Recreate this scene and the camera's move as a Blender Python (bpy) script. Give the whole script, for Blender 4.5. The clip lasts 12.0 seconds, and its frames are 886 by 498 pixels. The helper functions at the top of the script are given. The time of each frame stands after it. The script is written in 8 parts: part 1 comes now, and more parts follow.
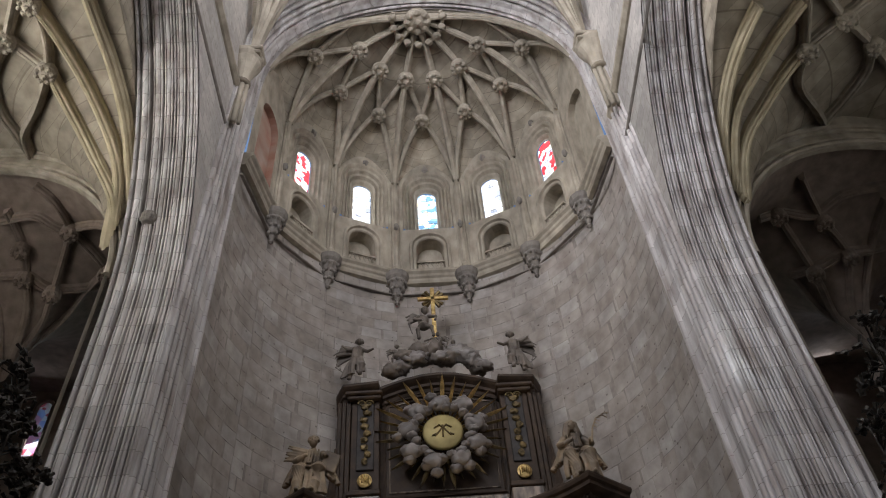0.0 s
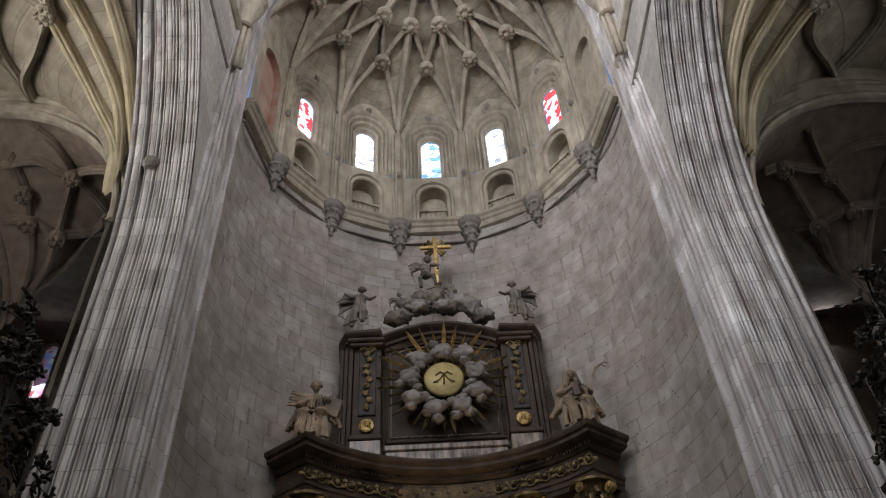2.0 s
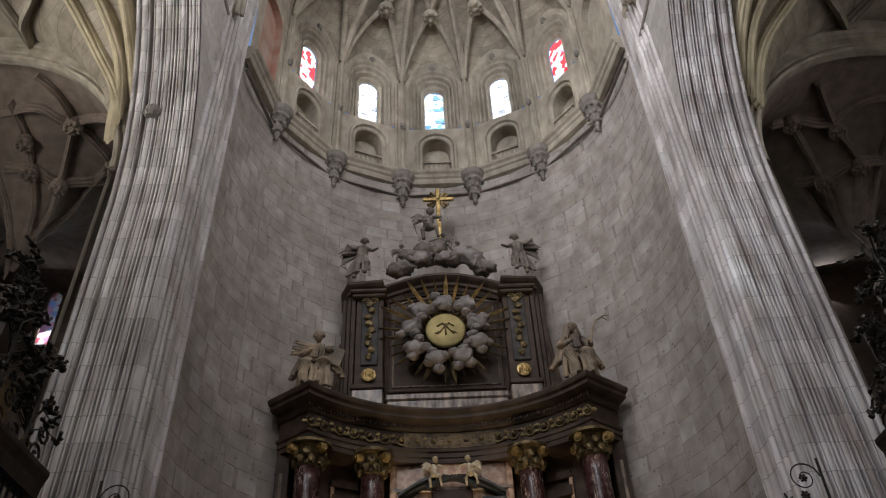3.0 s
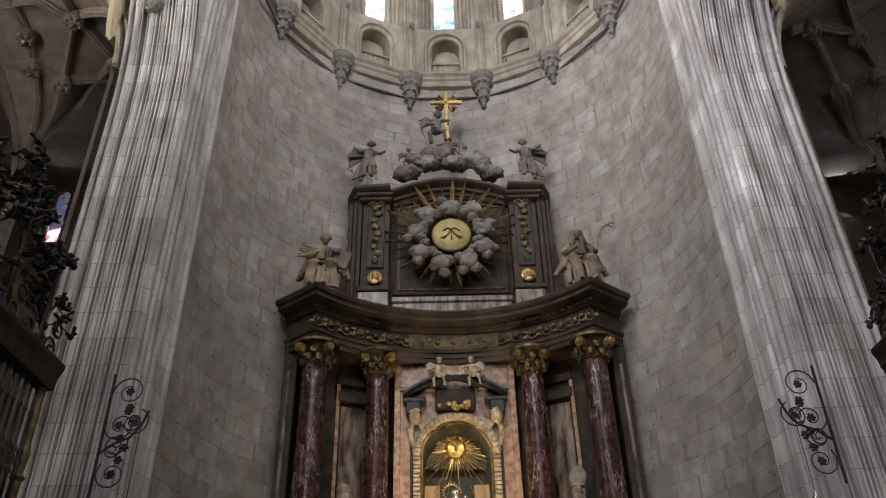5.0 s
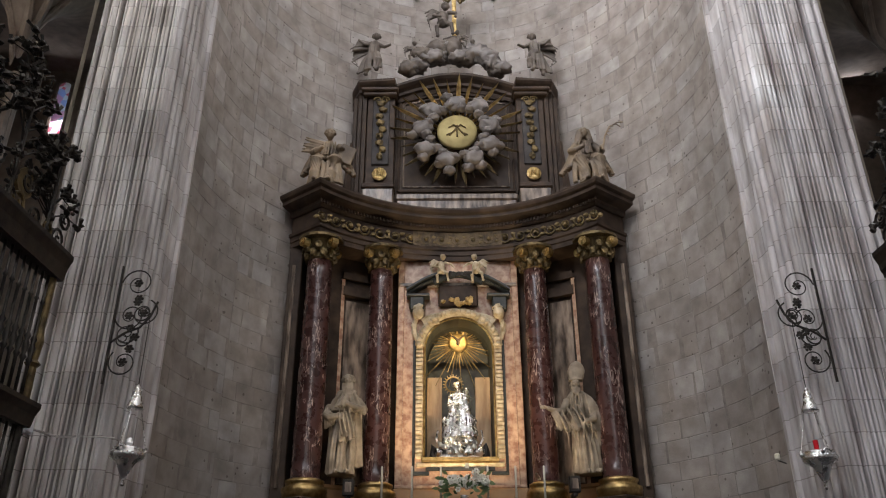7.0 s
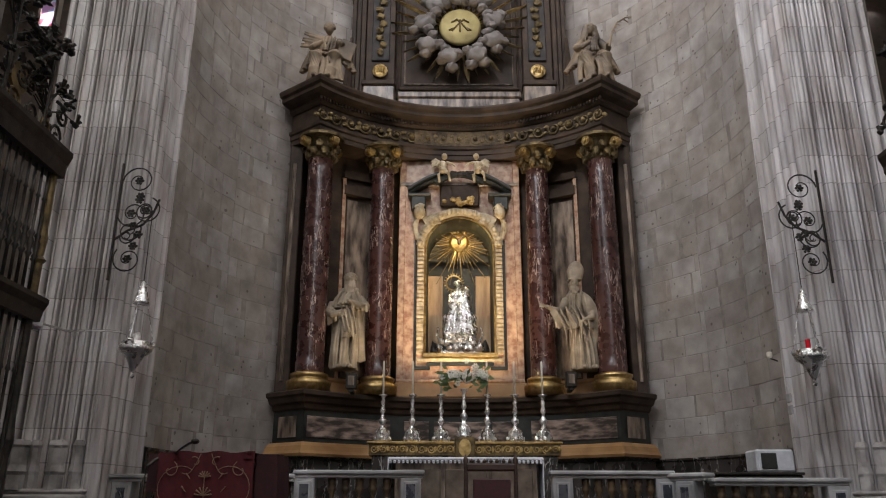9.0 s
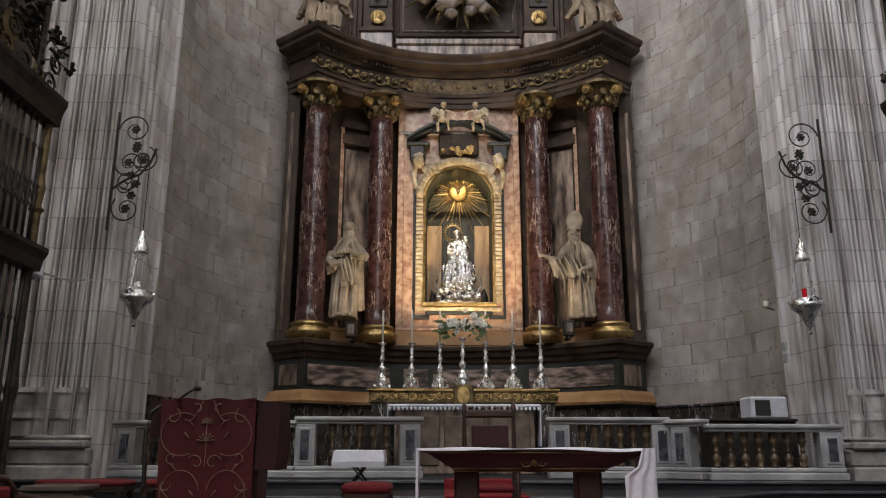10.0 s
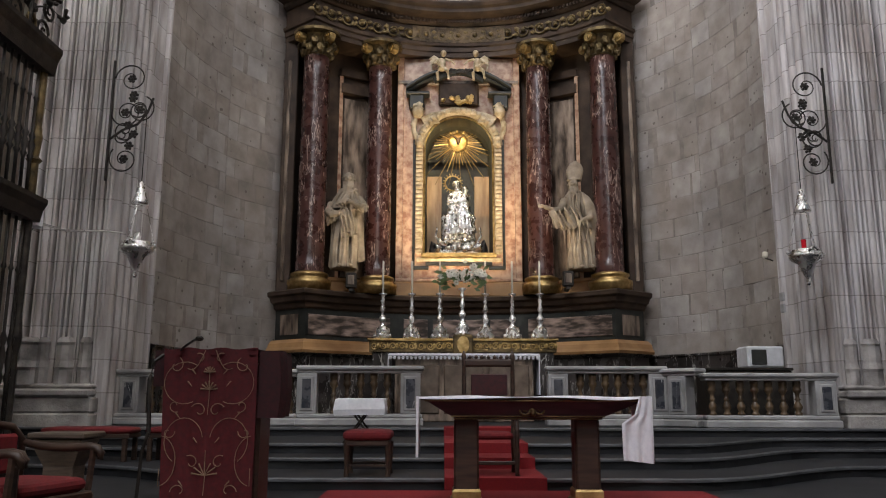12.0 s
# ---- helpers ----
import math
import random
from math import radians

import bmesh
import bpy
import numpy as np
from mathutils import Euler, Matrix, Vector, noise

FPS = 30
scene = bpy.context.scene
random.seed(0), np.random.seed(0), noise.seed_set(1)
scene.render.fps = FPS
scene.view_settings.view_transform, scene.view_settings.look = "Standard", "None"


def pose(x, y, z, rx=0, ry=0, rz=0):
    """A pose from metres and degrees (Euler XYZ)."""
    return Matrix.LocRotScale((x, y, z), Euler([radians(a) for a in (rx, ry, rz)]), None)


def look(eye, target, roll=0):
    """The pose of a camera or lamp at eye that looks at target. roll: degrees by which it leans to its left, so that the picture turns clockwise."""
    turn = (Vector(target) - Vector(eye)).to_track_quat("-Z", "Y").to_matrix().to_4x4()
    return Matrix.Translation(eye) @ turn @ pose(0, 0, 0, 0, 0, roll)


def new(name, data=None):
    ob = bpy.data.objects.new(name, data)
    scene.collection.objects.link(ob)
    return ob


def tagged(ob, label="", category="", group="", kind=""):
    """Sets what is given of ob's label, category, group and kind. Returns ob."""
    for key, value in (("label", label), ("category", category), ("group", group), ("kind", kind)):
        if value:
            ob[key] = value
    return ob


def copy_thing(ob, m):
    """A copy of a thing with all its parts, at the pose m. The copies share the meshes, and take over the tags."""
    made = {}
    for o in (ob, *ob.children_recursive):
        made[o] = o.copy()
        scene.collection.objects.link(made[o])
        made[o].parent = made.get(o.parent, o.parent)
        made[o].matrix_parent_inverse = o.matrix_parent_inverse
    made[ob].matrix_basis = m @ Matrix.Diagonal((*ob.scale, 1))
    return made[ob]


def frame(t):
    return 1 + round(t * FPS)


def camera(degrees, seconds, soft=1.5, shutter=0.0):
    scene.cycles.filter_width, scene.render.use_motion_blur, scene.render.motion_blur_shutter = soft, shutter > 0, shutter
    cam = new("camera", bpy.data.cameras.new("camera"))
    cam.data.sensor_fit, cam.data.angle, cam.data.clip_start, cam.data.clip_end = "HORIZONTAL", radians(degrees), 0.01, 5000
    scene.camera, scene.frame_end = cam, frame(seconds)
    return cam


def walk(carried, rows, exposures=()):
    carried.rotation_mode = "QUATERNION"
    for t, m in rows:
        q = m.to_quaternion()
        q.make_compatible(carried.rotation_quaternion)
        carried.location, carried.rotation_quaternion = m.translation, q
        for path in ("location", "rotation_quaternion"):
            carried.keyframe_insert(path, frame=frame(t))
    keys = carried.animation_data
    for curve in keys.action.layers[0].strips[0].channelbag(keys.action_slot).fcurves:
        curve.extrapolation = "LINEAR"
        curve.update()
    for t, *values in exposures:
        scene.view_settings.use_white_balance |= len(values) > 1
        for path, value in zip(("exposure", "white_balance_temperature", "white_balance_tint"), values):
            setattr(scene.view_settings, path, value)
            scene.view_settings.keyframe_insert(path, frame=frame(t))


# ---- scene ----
# The camera stands on a tripod and tilts from the apse vault down to the altar: seconds, yaw, pitch, roll.
EYE = 1.5
cam = camera(59.41, 12.0, soft=1.05)
ROWS = [
    (0.0, -2.68, 47.32, -4.97),
    (0.5, -2.55, 46.91, -4.75),
    (1.0, -2.44, 46.18, -4.56),
    (1.5, -2.24, 45.15, -4.20),
    (2.0, -1.97, 43.60, -3.79),
    (2.5, -1.69, 41.90, -3.35),
    (3.0, -1.44, 40.08, -2.90),
    (5.0, -0.52, 33.08, -1.38),
    (5.5, -0.39, 31.31, -1.04),
    (6.0, -0.27, 29.38, -0.77),
    (6.5, -0.13, 27.52, -0.48),
    (7.0, -0.01, 25.55, -0.28),
    (9.0, 0.11, 18.16, 0.15),
    (9.5, 0.06, 16.32, 0.16),
    (10.0, 0.02, 14.45, 0.14),
    (10.5, 0.01, 12.92, 0.15),
    (11.0, -0.00, 11.68, 0.16),
    (11.5, 0.00, 11.07, 0.13),
    (12.0, 0.00, 10.82, 0.13),
]
EXPOSURES = [(0.0, 0.5), (3.0, 0.58), (6.0, 1.18), (9.5, 1.38), (12.0, 1.56)]
walk(cam, [(t, pose(0, 0, EYE, 90 + pitch, 0, yaw) @ pose(0, 0, 0, 0, 0, roll)) for t, yaw, pitch, roll in ROWS], EXPOSURES)

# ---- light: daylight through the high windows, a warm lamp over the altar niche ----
world = bpy.data.worlds.new("sky")
scene.world = world
world.use_nodes = True
sky = world.node_tree.nodes.new("ShaderNodeTexSky")
sky.sky_type, sky.sun_disc, sky.sun_elevation, sky.sun_rotation = "NISHITA", False, radians(38), radians(-120)
world.node_tree.nodes["Background"].inputs[1].default_value = 0.15
world.node_tree.links.new(sky.outputs[0], world.node_tree.nodes["Background"].inputs[0])


def area_lamp(name, m, sx, sy, watts, colour):
    data = bpy.data.lights.new(name, "AREA")
    data.shape, data.size, data.size_y, data.energy, data.color = "RECTANGLE", sx, sy, watts, colour
    ob = new(name, data)
    ob.matrix_world = m
    return ob


sun = bpy.data.lights.new("sun", "SUN")
sun.energy, sun.angle, sun.color = 2.0, radians(1.2), (0.8, 0.9, 1.0)
new("sun", sun).matrix_world = look((-6.07, 3.5, 25.95), (6.2, 12.3, 11.1))
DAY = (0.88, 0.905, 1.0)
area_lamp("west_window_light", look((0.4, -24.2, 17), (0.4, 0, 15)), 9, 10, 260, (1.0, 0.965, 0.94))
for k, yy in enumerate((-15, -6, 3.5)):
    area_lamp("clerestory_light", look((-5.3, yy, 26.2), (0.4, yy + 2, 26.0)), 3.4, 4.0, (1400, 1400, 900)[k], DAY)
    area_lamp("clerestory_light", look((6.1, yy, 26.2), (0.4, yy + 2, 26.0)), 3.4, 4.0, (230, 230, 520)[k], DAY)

for wx, wy in ((-4.35, 17.55), (-2.15, 19.3), (0.43, 19.95), (3.0, 19.3), (5.2, 17.55)):
    d = Vector((wx - 0.43, wy - 14.0)).normalized()
    area_lamp("apse_window_light", look((wx + d.x * 0.3, wy + d.y * 0.3, 25.4), (0.43, 14.0, 24.2)), 0.9, 2.0, 5, (0.9, 0.95, 1.0))
    area_lamp("sky_behind_window", look((wx + d.x * 1.25, wy + d.y * 1.25, 25.4), (wx, wy, 25.2)), 1.0, 3.0, 42, (0.9, 0.95, 1.0))
foot = bpy.data.lights.new("statue_floodlight", "SPOT")
foot.energy, foot.color, foot.spot_size, foot.spot_blend, foot.shadow_soft_size = 34, (1.0, 0.78, 0.52), radians(100), 1.0, 0.08
for fx, tx in ((-1.2, -2.2), (1.95, 3.05)):
    new("statue_floodlight", foot).matrix_world = look((fx, 16.1, 4.4), (tx, 17.5, 5.9))
warm = bpy.data.lights.new("altar_floodlight", "SPOT")
warm.energy, warm.color, warm.spot_size, warm.spot_blend, warm.shadow_soft_size = 270, (1.0, 0.76, 0.48), radians(62), 0.7, 0.06
for fx in (-0.35, 1.15):
    new("altar_floodlight", warm).matrix_world = look((fx, 16.2, 2.78), (0.4 + (fx - 0.4) * 0.3, 18.5, 7.0))
area_lamp("ambulatory_window_light", look((-13.75, 22.8, 18.1), (-12.5, 14, 13)), 0.5, 2.0, 9, DAY)
# added lamp: no window on the right, it only brightens the dark ribs
area_lamp("ambulatory_window_light", look((14.6, 22.8, 18.1), (13.3, 14, 13)), 0.8, 2.0, 12, DAY)


# ---- materials ----
def nodes_of(name):
    m = bpy.data.materials.new(name)
    m.use_nodes = True
    t = m.node_tree
    return m, t, t.nodes["Principled BSDF"], t.nodes.new, t.links.new


def ramp(t, stops):
    r = t.nodes.new("ShaderNodeValToRGB")
    e = r.color_ramp.elements
    while len(e) < len(stops):
        e.new(0.5)
    for k, (p, c) in enumerate(stops):
        e[k].position, e[k].color = p, (*c, 1)
    return r


def surface(name, c1, c2, grain=6.0, stain=0.5, rough=0.75, bump=0.25, metal=0.0, vary=0.0, stretch=(1, 1, 1), contrast=(0.3, 0.7)):
    """Two colours mixed by grain, soiled by a large stain, with fine relief; vary: shift from piece to piece."""
    m, t, b, node, link = nodes_of(name)
    geo, mp = node("ShaderNodeNewGeometry"), node("ShaderNodeMapping")
    mp.inputs[3].default_value = stretch
    link(geo.outputs["Position"], mp.inputs[0])
    n1, n2, n3 = (node("ShaderNodeTexNoise") for _ in range(3))
    for n, s, d in ((n1, grain, 6), (n2, stain, 4), (n3, grain * 9, 4)):
        n.inputs["Scale"].default_value, n.inputs["Detail"].default_value = s, d
        link(mp.outputs[0], n.inputs["Vector"])
    r = ramp(t, ((contrast[0], c1), (contrast[1], c2)))
    link(n1.outputs[0], r.inputs[0])
    big = ramp(t, ((0.35, (0.78, 0.78, 0.78)), (0.65, (1.1, 1.1, 1.1))))
    link(n2.outputs[0], big.inputs[0])
    mul = node("ShaderNodeMix")
    mul.data_type, mul.blend_type = "RGBA", "MULTIPLY"
    mul.inputs[0].default_value = 1
    link(r.outputs[0], mul.inputs[6])
    link(big.outputs[0], mul.inputs[7])
    out = mul.outputs[2]
    if vary:
        info, hsv = node("ShaderNodeObjectInfo"), node("ShaderNodeHueSaturation")
        rng = node("ShaderNodeMapRange")
        rng.inputs[3].default_value, rng.inputs[4].default_value = 1 - vary, 1 + vary
        link(info.outputs["Random"], rng.inputs[0])
        isl, rng2, pl = node("ShaderNodeNewGeometry"), node("ShaderNodeMapRange"), node("ShaderNodeMath")
        rng2.inputs[3].default_value, rng2.inputs[4].default_value = 1 - vary, 1 + vary
        link(isl.outputs["Random Per Island"], rng2.inputs[0])
        pl.operation = "MULTIPLY"
        link(rng.outputs[0], pl.inputs[0])
        link(rng2.outputs[0], pl.inputs[1])
        link(pl.outputs[0], hsv.inputs["Value"])
        link(out, hsv.inputs["Color"])
        out = hsv.outputs[0]
    link(out, b.inputs["Base Color"])
    rr = node("ShaderNodeMapRange")
    rr.inputs[3].default_value, rr.inputs[4].default_value = max(rough - 0.12, 0.05), min(rough + 0.12, 1)
    link(n1.outputs[0], rr.inputs[0])
    link(rr.outputs[0], b.inputs["Roughness"])
    b.inputs["Metallic"].default_value = metal
    if bump:
        bp, ad = node("ShaderNodeBump"), node("ShaderNodeMath")
        ad.operation = "ADD"
        link(n1.outputs[0], ad.inputs[0])
        link(n3.outputs[0], ad.inputs[1])
        bp.inputs["Strength"].default_value, bp.inputs["Distance"].default_value = bump, 0.02
        link(ad.outputs[0], bp.inputs["Height"])
        link(bp.outputs[0], b.inputs["Normal"])
    return m


def coursed(name, c1, c2, cw=0.75, ch=0.42, axis="x", vary=0.2, stretch=(1, 1, 1), grain=5, joint=0.62):
    """Pale ashlar far off: fine joints and stone-to-stone tone from a brick texture on the plan's own directions."""
    m = surface(name, c1, c2, grain, 0.3, 0.85, 0.3, stretch=stretch)
    t = m.node_tree
    b = t.nodes["Principled BSDF"]
    geo, sep, com, add = (t.nodes.new("ShaderNode" + k) for k in ("NewGeometry", "SeparateXYZ", "CombineXYZ", "Math"))
    br = t.nodes.new("ShaderNodeTexBrick")
    link = t.links.new
    link(geo.outputs["Position"], sep.inputs[0])
    if axis == "xy":
        link(sep.outputs[0], add.inputs[0])
        link(sep.outputs[1], add.inputs[1])
        link(add.outputs[0], com.inputs[0])
    else:
        link(sep.outputs[0 if axis == "x" else 1], com.inputs[0])
    link(sep.outputs[2], com.inputs[1])
    link(com.outputs[0], br.inputs["Vector"])
    br.inputs["Scale"].default_value = 1.0
    br.inputs["Mortar Size"].default_value = 0.008
    br.inputs["Brick Width"].default_value, br.inputs["Row Height"].default_value = cw, ch
    br.inputs["Color1"].default_value, br.inputs["Color2"].default_value = (1 - vary,) * 3 + (1,), (1 + vary * 0.4,) * 3 + (1,)
    br.inputs["Mortar"].default_value = (joint, joint * 0.97, joint * 0.94, 1)
    old = b.inputs["Base Color"].links[0].from_socket
    mul = t.nodes.new("ShaderNodeMix")
    mul.data_type, mul.blend_type = "RGBA", "MULTIPLY"
    mul.inputs[0].default_value = 1
    link(old, mul.inputs[6])
    link(br.outputs[0], mul.inputs[7])
    link(mul.outputs[2], b.inputs["Base Color"])
    return m


STONE = surface("pale_limestone", (0.252, 0.222, 0.197), (0.41, 0.372, 0.336), 2.4, 0.5, 0.85, 0.18, vary=0.0, contrast=(0.3, 0.7))


def pocked(m, scale, depth):
    """Small dark pits scattered over a stone surface."""
    t = m.node_tree
    b, link = t.nodes["Principled BSDF"], t.links.new
    geo, v, n, mul, lim, gate = (t.nodes.new("ShaderNode" + k) for k in ("NewGeometry", "TexVoronoi", "TexNoise", "Mix", "Math", "Math"))
    link(geo.outputs["Position"], v.inputs["Vector"])
    link(geo.outputs["Position"], n.inputs["Vector"])
    v.inputs["Scale"].default_value, n.inputs["Scale"].default_value = scale, 1.1
    lim.operation, gate.operation = "LESS_THAN", "MULTIPLY"
    gate.inputs[1].default_value = 0.36
    link(n.outputs[0], gate.inputs[0])
    link(v.outputs["Distance"], lim.inputs[0])
    link(gate.outputs[0], lim.inputs[1])
    mul.data_type, mul.blend_type = "RGBA", "MULTIPLY"
    few = t.nodes.new("ShaderNodeMath")
    few.operation = "MULTIPLY"
    sep, on = t.nodes.new("ShaderNodeSeparateColor"), t.nodes.new("ShaderNodeMath")
    link(v.outputs["Color"], sep.inputs[0])
    on.operation = "GREATER_THAN"
    on.inputs[1].default_value = 0.8
    link(sep.outputs[0], on.inputs[0])
    link(lim.outputs[0], few.inputs[0])
    link(on.outputs[0], few.inputs[1])
    link(few.outputs[0], mul.inputs[0])
    link(b.inputs["Base Color"].links[0].from_socket, mul.inputs[6])
    mul.inputs[7].default_value = (depth, depth * 0.95, depth * 0.9, 1)
    link(mul.outputs[2], b.inputs["Base Color"])




def blockwise(m, tints):
    """Tone and hue from block to block."""
    t = m.node_tree
    b, link = t.nodes["Principled BSDF"], t.links.new
    info, mul = t.nodes.new("ShaderNodeObjectInfo"), t.nodes.new("ShaderNodeMix")
    r = ramp(t, [(k / len(tints), c) for k, c in enumerate(tints)])
    r.color_ramp.interpolation = "CONSTANT"
    link(info.outputs["Random"], r.inputs[0])
    mul.data_type, mul.blend_type = "RGBA", "MULTIPLY"
    mul.inputs[0].default_value = 1
    link(b.inputs["Base Color"].links[0].from_socket, mul.inputs[6])
    link(r.outputs[0], mul.inputs[7])
    link(mul.outputs[2], b.inputs["Base Color"])


blockwise(STONE, [(0.95, 0.93, 0.91), (0.87, 0.83, 0.8), (1.0, 0.995, 0.995), (0.93, 0.9, 0.88), (0.97, 0.955, 0.945), (0.9, 0.87, 0.855), (1.07, 1.075, 1.09), (0.95, 0.925, 0.9), (0.91, 0.875, 0.84)])
pocked(STONE, 7.0, 0.5)
CARVED = surface("carved_limestone", (0.245, 0.208, 0.158), (0.43, 0.375, 0.295), 3, 0.5, 0.85, 0.5, stretch=(1, 1, 0.5))
VAULT = coursed("vault_web_stone", (0.235, 0.197, 0.145), (0.42, 0.36, 0.275), 0.6, 0.35, "xy", 0.2, (1, 1, 1), 2.2)
PIER = coursed("banded_pier_stone", (0.31, 0.265, 0.24), (0.71, 0.68, 0.66), 0.85, 0.52, "xy", 0.2, (2.2, 2.2, 0.45), 1.5, 0.55)
PLINTH = surface("worn_plinth_stone", (0.17, 0.155, 0.143), (0.46, 0.43, 0.40), 3.0, 1.0, 0.85, 0.5, contrast=(0.32, 0.66))
WALLFAR = coursed("far_ashlar", (0.40, 0.37, 0.335), (0.54, 0.50, 0.46), 0.8, 0.42, "xy", 0.2)
OCHRE = surface("ochre_rib_stone", (0.34, 0.285, 0.18), (0.46, 0.39, 0.26), 3, 0.6, 0.85, 0.3)
DARKSTONE = surface("dark_brown_stone", (0.20, 0.15, 0.115), (0.32, 0.25, 0.20), 3, 0.4, 0.9, 0.3)
SOOTCORBEL = surface("soiled_corbel_stone", (0.16, 0.14, 0.12), (0.26, 0.23, 0.2), 5, 0.8, 0.9, 0.4)
RED_STONE = surface("red_plaster", (0.34, 0.15, 0.10), (0.42, 0.33, 0.27), 1.2, 0.5, 0.9, 0.2)
BROWNWOOD = surface("dark_bronze_marble", (0.032, 0.021, 0.014), (0.085, 0.056, 0.038), 3, 0.8, 0.6, 0.15)
BROWNWOOD.node_tree.nodes["Principled BSDF"].inputs["Specular IOR Level"].default_value = 0.22
GREENBLK = surface("green_black_marble", (0.009, 0.011, 0.009), (0.036, 0.038, 0.031), 5, 1.0, 0.5, 0.05)
GREYMARB = surface("grey_veined_marble", (0.05, 0.034, 0.023), (0.36, 0.275, 0.205), 2.2, 0.8, 0.35, 0.05, stretch=(3, 3, 0.8), contrast=(0.36, 0.68))
PREDELLA = surface("mottled_rose_marble", (0.05, 0.036, 0.027), (0.42, 0.31, 0.25), 2.4, 0.9, 0.35, 0.05, stretch=(1.2, 1.2, 4), contrast=(0.4, 0.66))
PINK = surface("salmon_marble", (0.27, 0.125, 0.07), (0.52, 0.35, 0.225), 7.0, 0.8, 0.35, 0.05, contrast=(0.36, 0.62))
ORANGE = surface("orange_marble", (0.26, 0.13, 0.05), (0.42, 0.245, 0.105), 1.6, 0.8, 0.35, 0.05)
GOLD = surface("gilded_bronze", (0.28, 0.185, 0.065), (0.62, 0.45, 0.20), 9, 1.5, 0.4, 0.3, metal=1.0)
OLDGOLD = surface("worn_gilding", (0.05, 0.036, 0.018), (0.26, 0.185, 0.08), 6, 1.2, 0.5, 0.5, metal=0.7)
SILVER = surface("polished_silver", (0.66, 0.65, 0.63), (0.94, 0.93, 0.91), 8, 1.5, 0.27, 0.5, metal=1.0)
STATUE = surface("painted_stone_figure", (0.18, 0.137, 0.09), (0.42, 0.345, 0.25), 3.5, 1.0, 0.6, 0.2)
STATUE_DK = surface("dark_marble_figure", (0.075, 0.058, 0.044), (0.19, 0.155, 0.125), 3, 1.0, 0.6, 0.2)
CREAM = surface("cream_gold_figure", (0.34, 0.25, 0.13), (0.70, 0.60, 0.42), 7, 1.0, 0.5, 0.2)
CLOUD = surface("grey_marble_cloud", (0.13, 0.112, 0.1), (0.3, 0.265, 0.24), 2.5, 0.8, 0.5, 0.15)
IRON = surface("wrought_iron", (0.02, 0.018, 0.016), (0.06, 0.05, 0.04), 8, 2, 0.5, 0.3, metal=0.6)
WHITEMARB = surface("white_marble", (0.22, 0.215, 0.21), (0.45, 0.44, 0.43), 2, 1.3, 0.45, 0.05)
DARKSTEP = surface("slate_grey_step", (0.010, 0.0105, 0.0115), (0.032, 0.033, 0.036), 2, 0.6, 0.6, 0.08)
DARKSTEP.node_tree.nodes["Principled BSDF"].inputs["Specular IOR Level"].default_value = 0.25
WORNSTEP = surface("worn_step_edge", (0.04, 0.041, 0.044), (0.11, 0.112, 0.118), 3, 0.8, 0.5, 0.1)
REDCLOTH = surface("crimson_cloth", (0.06, 0.003, 0.005), (0.105, 0.008, 0.011), 40, 1.0, 0.9, 0.1)
REDCARPET = surface("red_carpet", (0.15, 0.004, 0.006), (0.24, 0.009, 0.012), 60, 0.6, 0.95, 0.2)
WHITECLOTH = surface("white_linen", (0.70, 0.70, 0.74), (0.82, 0.82, 0.85), 20, 1, 0.9, 0.08)
WOOD = surface("dark_wood", (0.028, 0.015, 0.010), (0.065, 0.036, 0.022), 4, 1, 0.45, 0.1, stretch=(1, 1, 8))
WAX = surface("ivory_wax", (0.70, 0.65, 0.52), (0.80, 0.75, 0.62), 6, 1, 0.5, 0.02)


def veined(name, c1, c2, vein, scale):
    m = surface(name, c1, c2, scale, 0.7, 0.28, 0.03)
    t = m.node_tree
    b, link = t.nodes["Principled BSDF"], t.links.new
    geo, n, n2, mp, vm = (t.nodes.new("ShaderNode" + k) for k in ("NewGeometry", "TexNoise", "TexNoise", "Mapping", "VectorMath"))
    link(geo.outputs["Position"], mp.inputs[0])
    mp.inputs[3].default_value = (3.4, 3.4, 0.75)
    n2.inputs["Scale"].default_value = 3
    link(mp.outputs[0], n2.inputs["Vector"])
    vm.operation = "ADD"
    link(mp.outputs[0], vm.inputs[0])
    link(n2.outputs[1], vm.inputs[1])
    n.inputs["Scale"].default_value, n.inputs["Detail"].default_value, n.inputs["Roughness"].default_value = 0.9, 3, 0.45
    link(vm.outputs[0], n.inputs["Vector"])
    r = ramp(t, ((0.488, (0, 0, 0)), (0.5, (1, 1, 1)), (0.512, (0, 0, 0))))
    link(n.outputs[0], r.inputs[0])
    mx = t.nodes.new("ShaderNodeMix")
    mx.data_type = "RGBA"
    link(r.outputs[0], mx.inputs[0])
    link(b.inputs["Base Color"].links[0].from_socket, mx.inputs[6])
    mx.inputs[7].default_value = (*vein, 1)
    link(mx.outputs[2], b.inputs["Base Color"])
    return m


REDMARBLE = veined("red_veined_marble", (0.03, 0.012, 0.01), (0.075, 0.028, 0.022), (0.42, 0.31, 0.26), 5)
DARKMARBLE = veined("black_veined_marble", (0.02, 0.017, 0.015), (0.06, 0.05, 0.045), (0.4, 0.38, 0.35), 3)


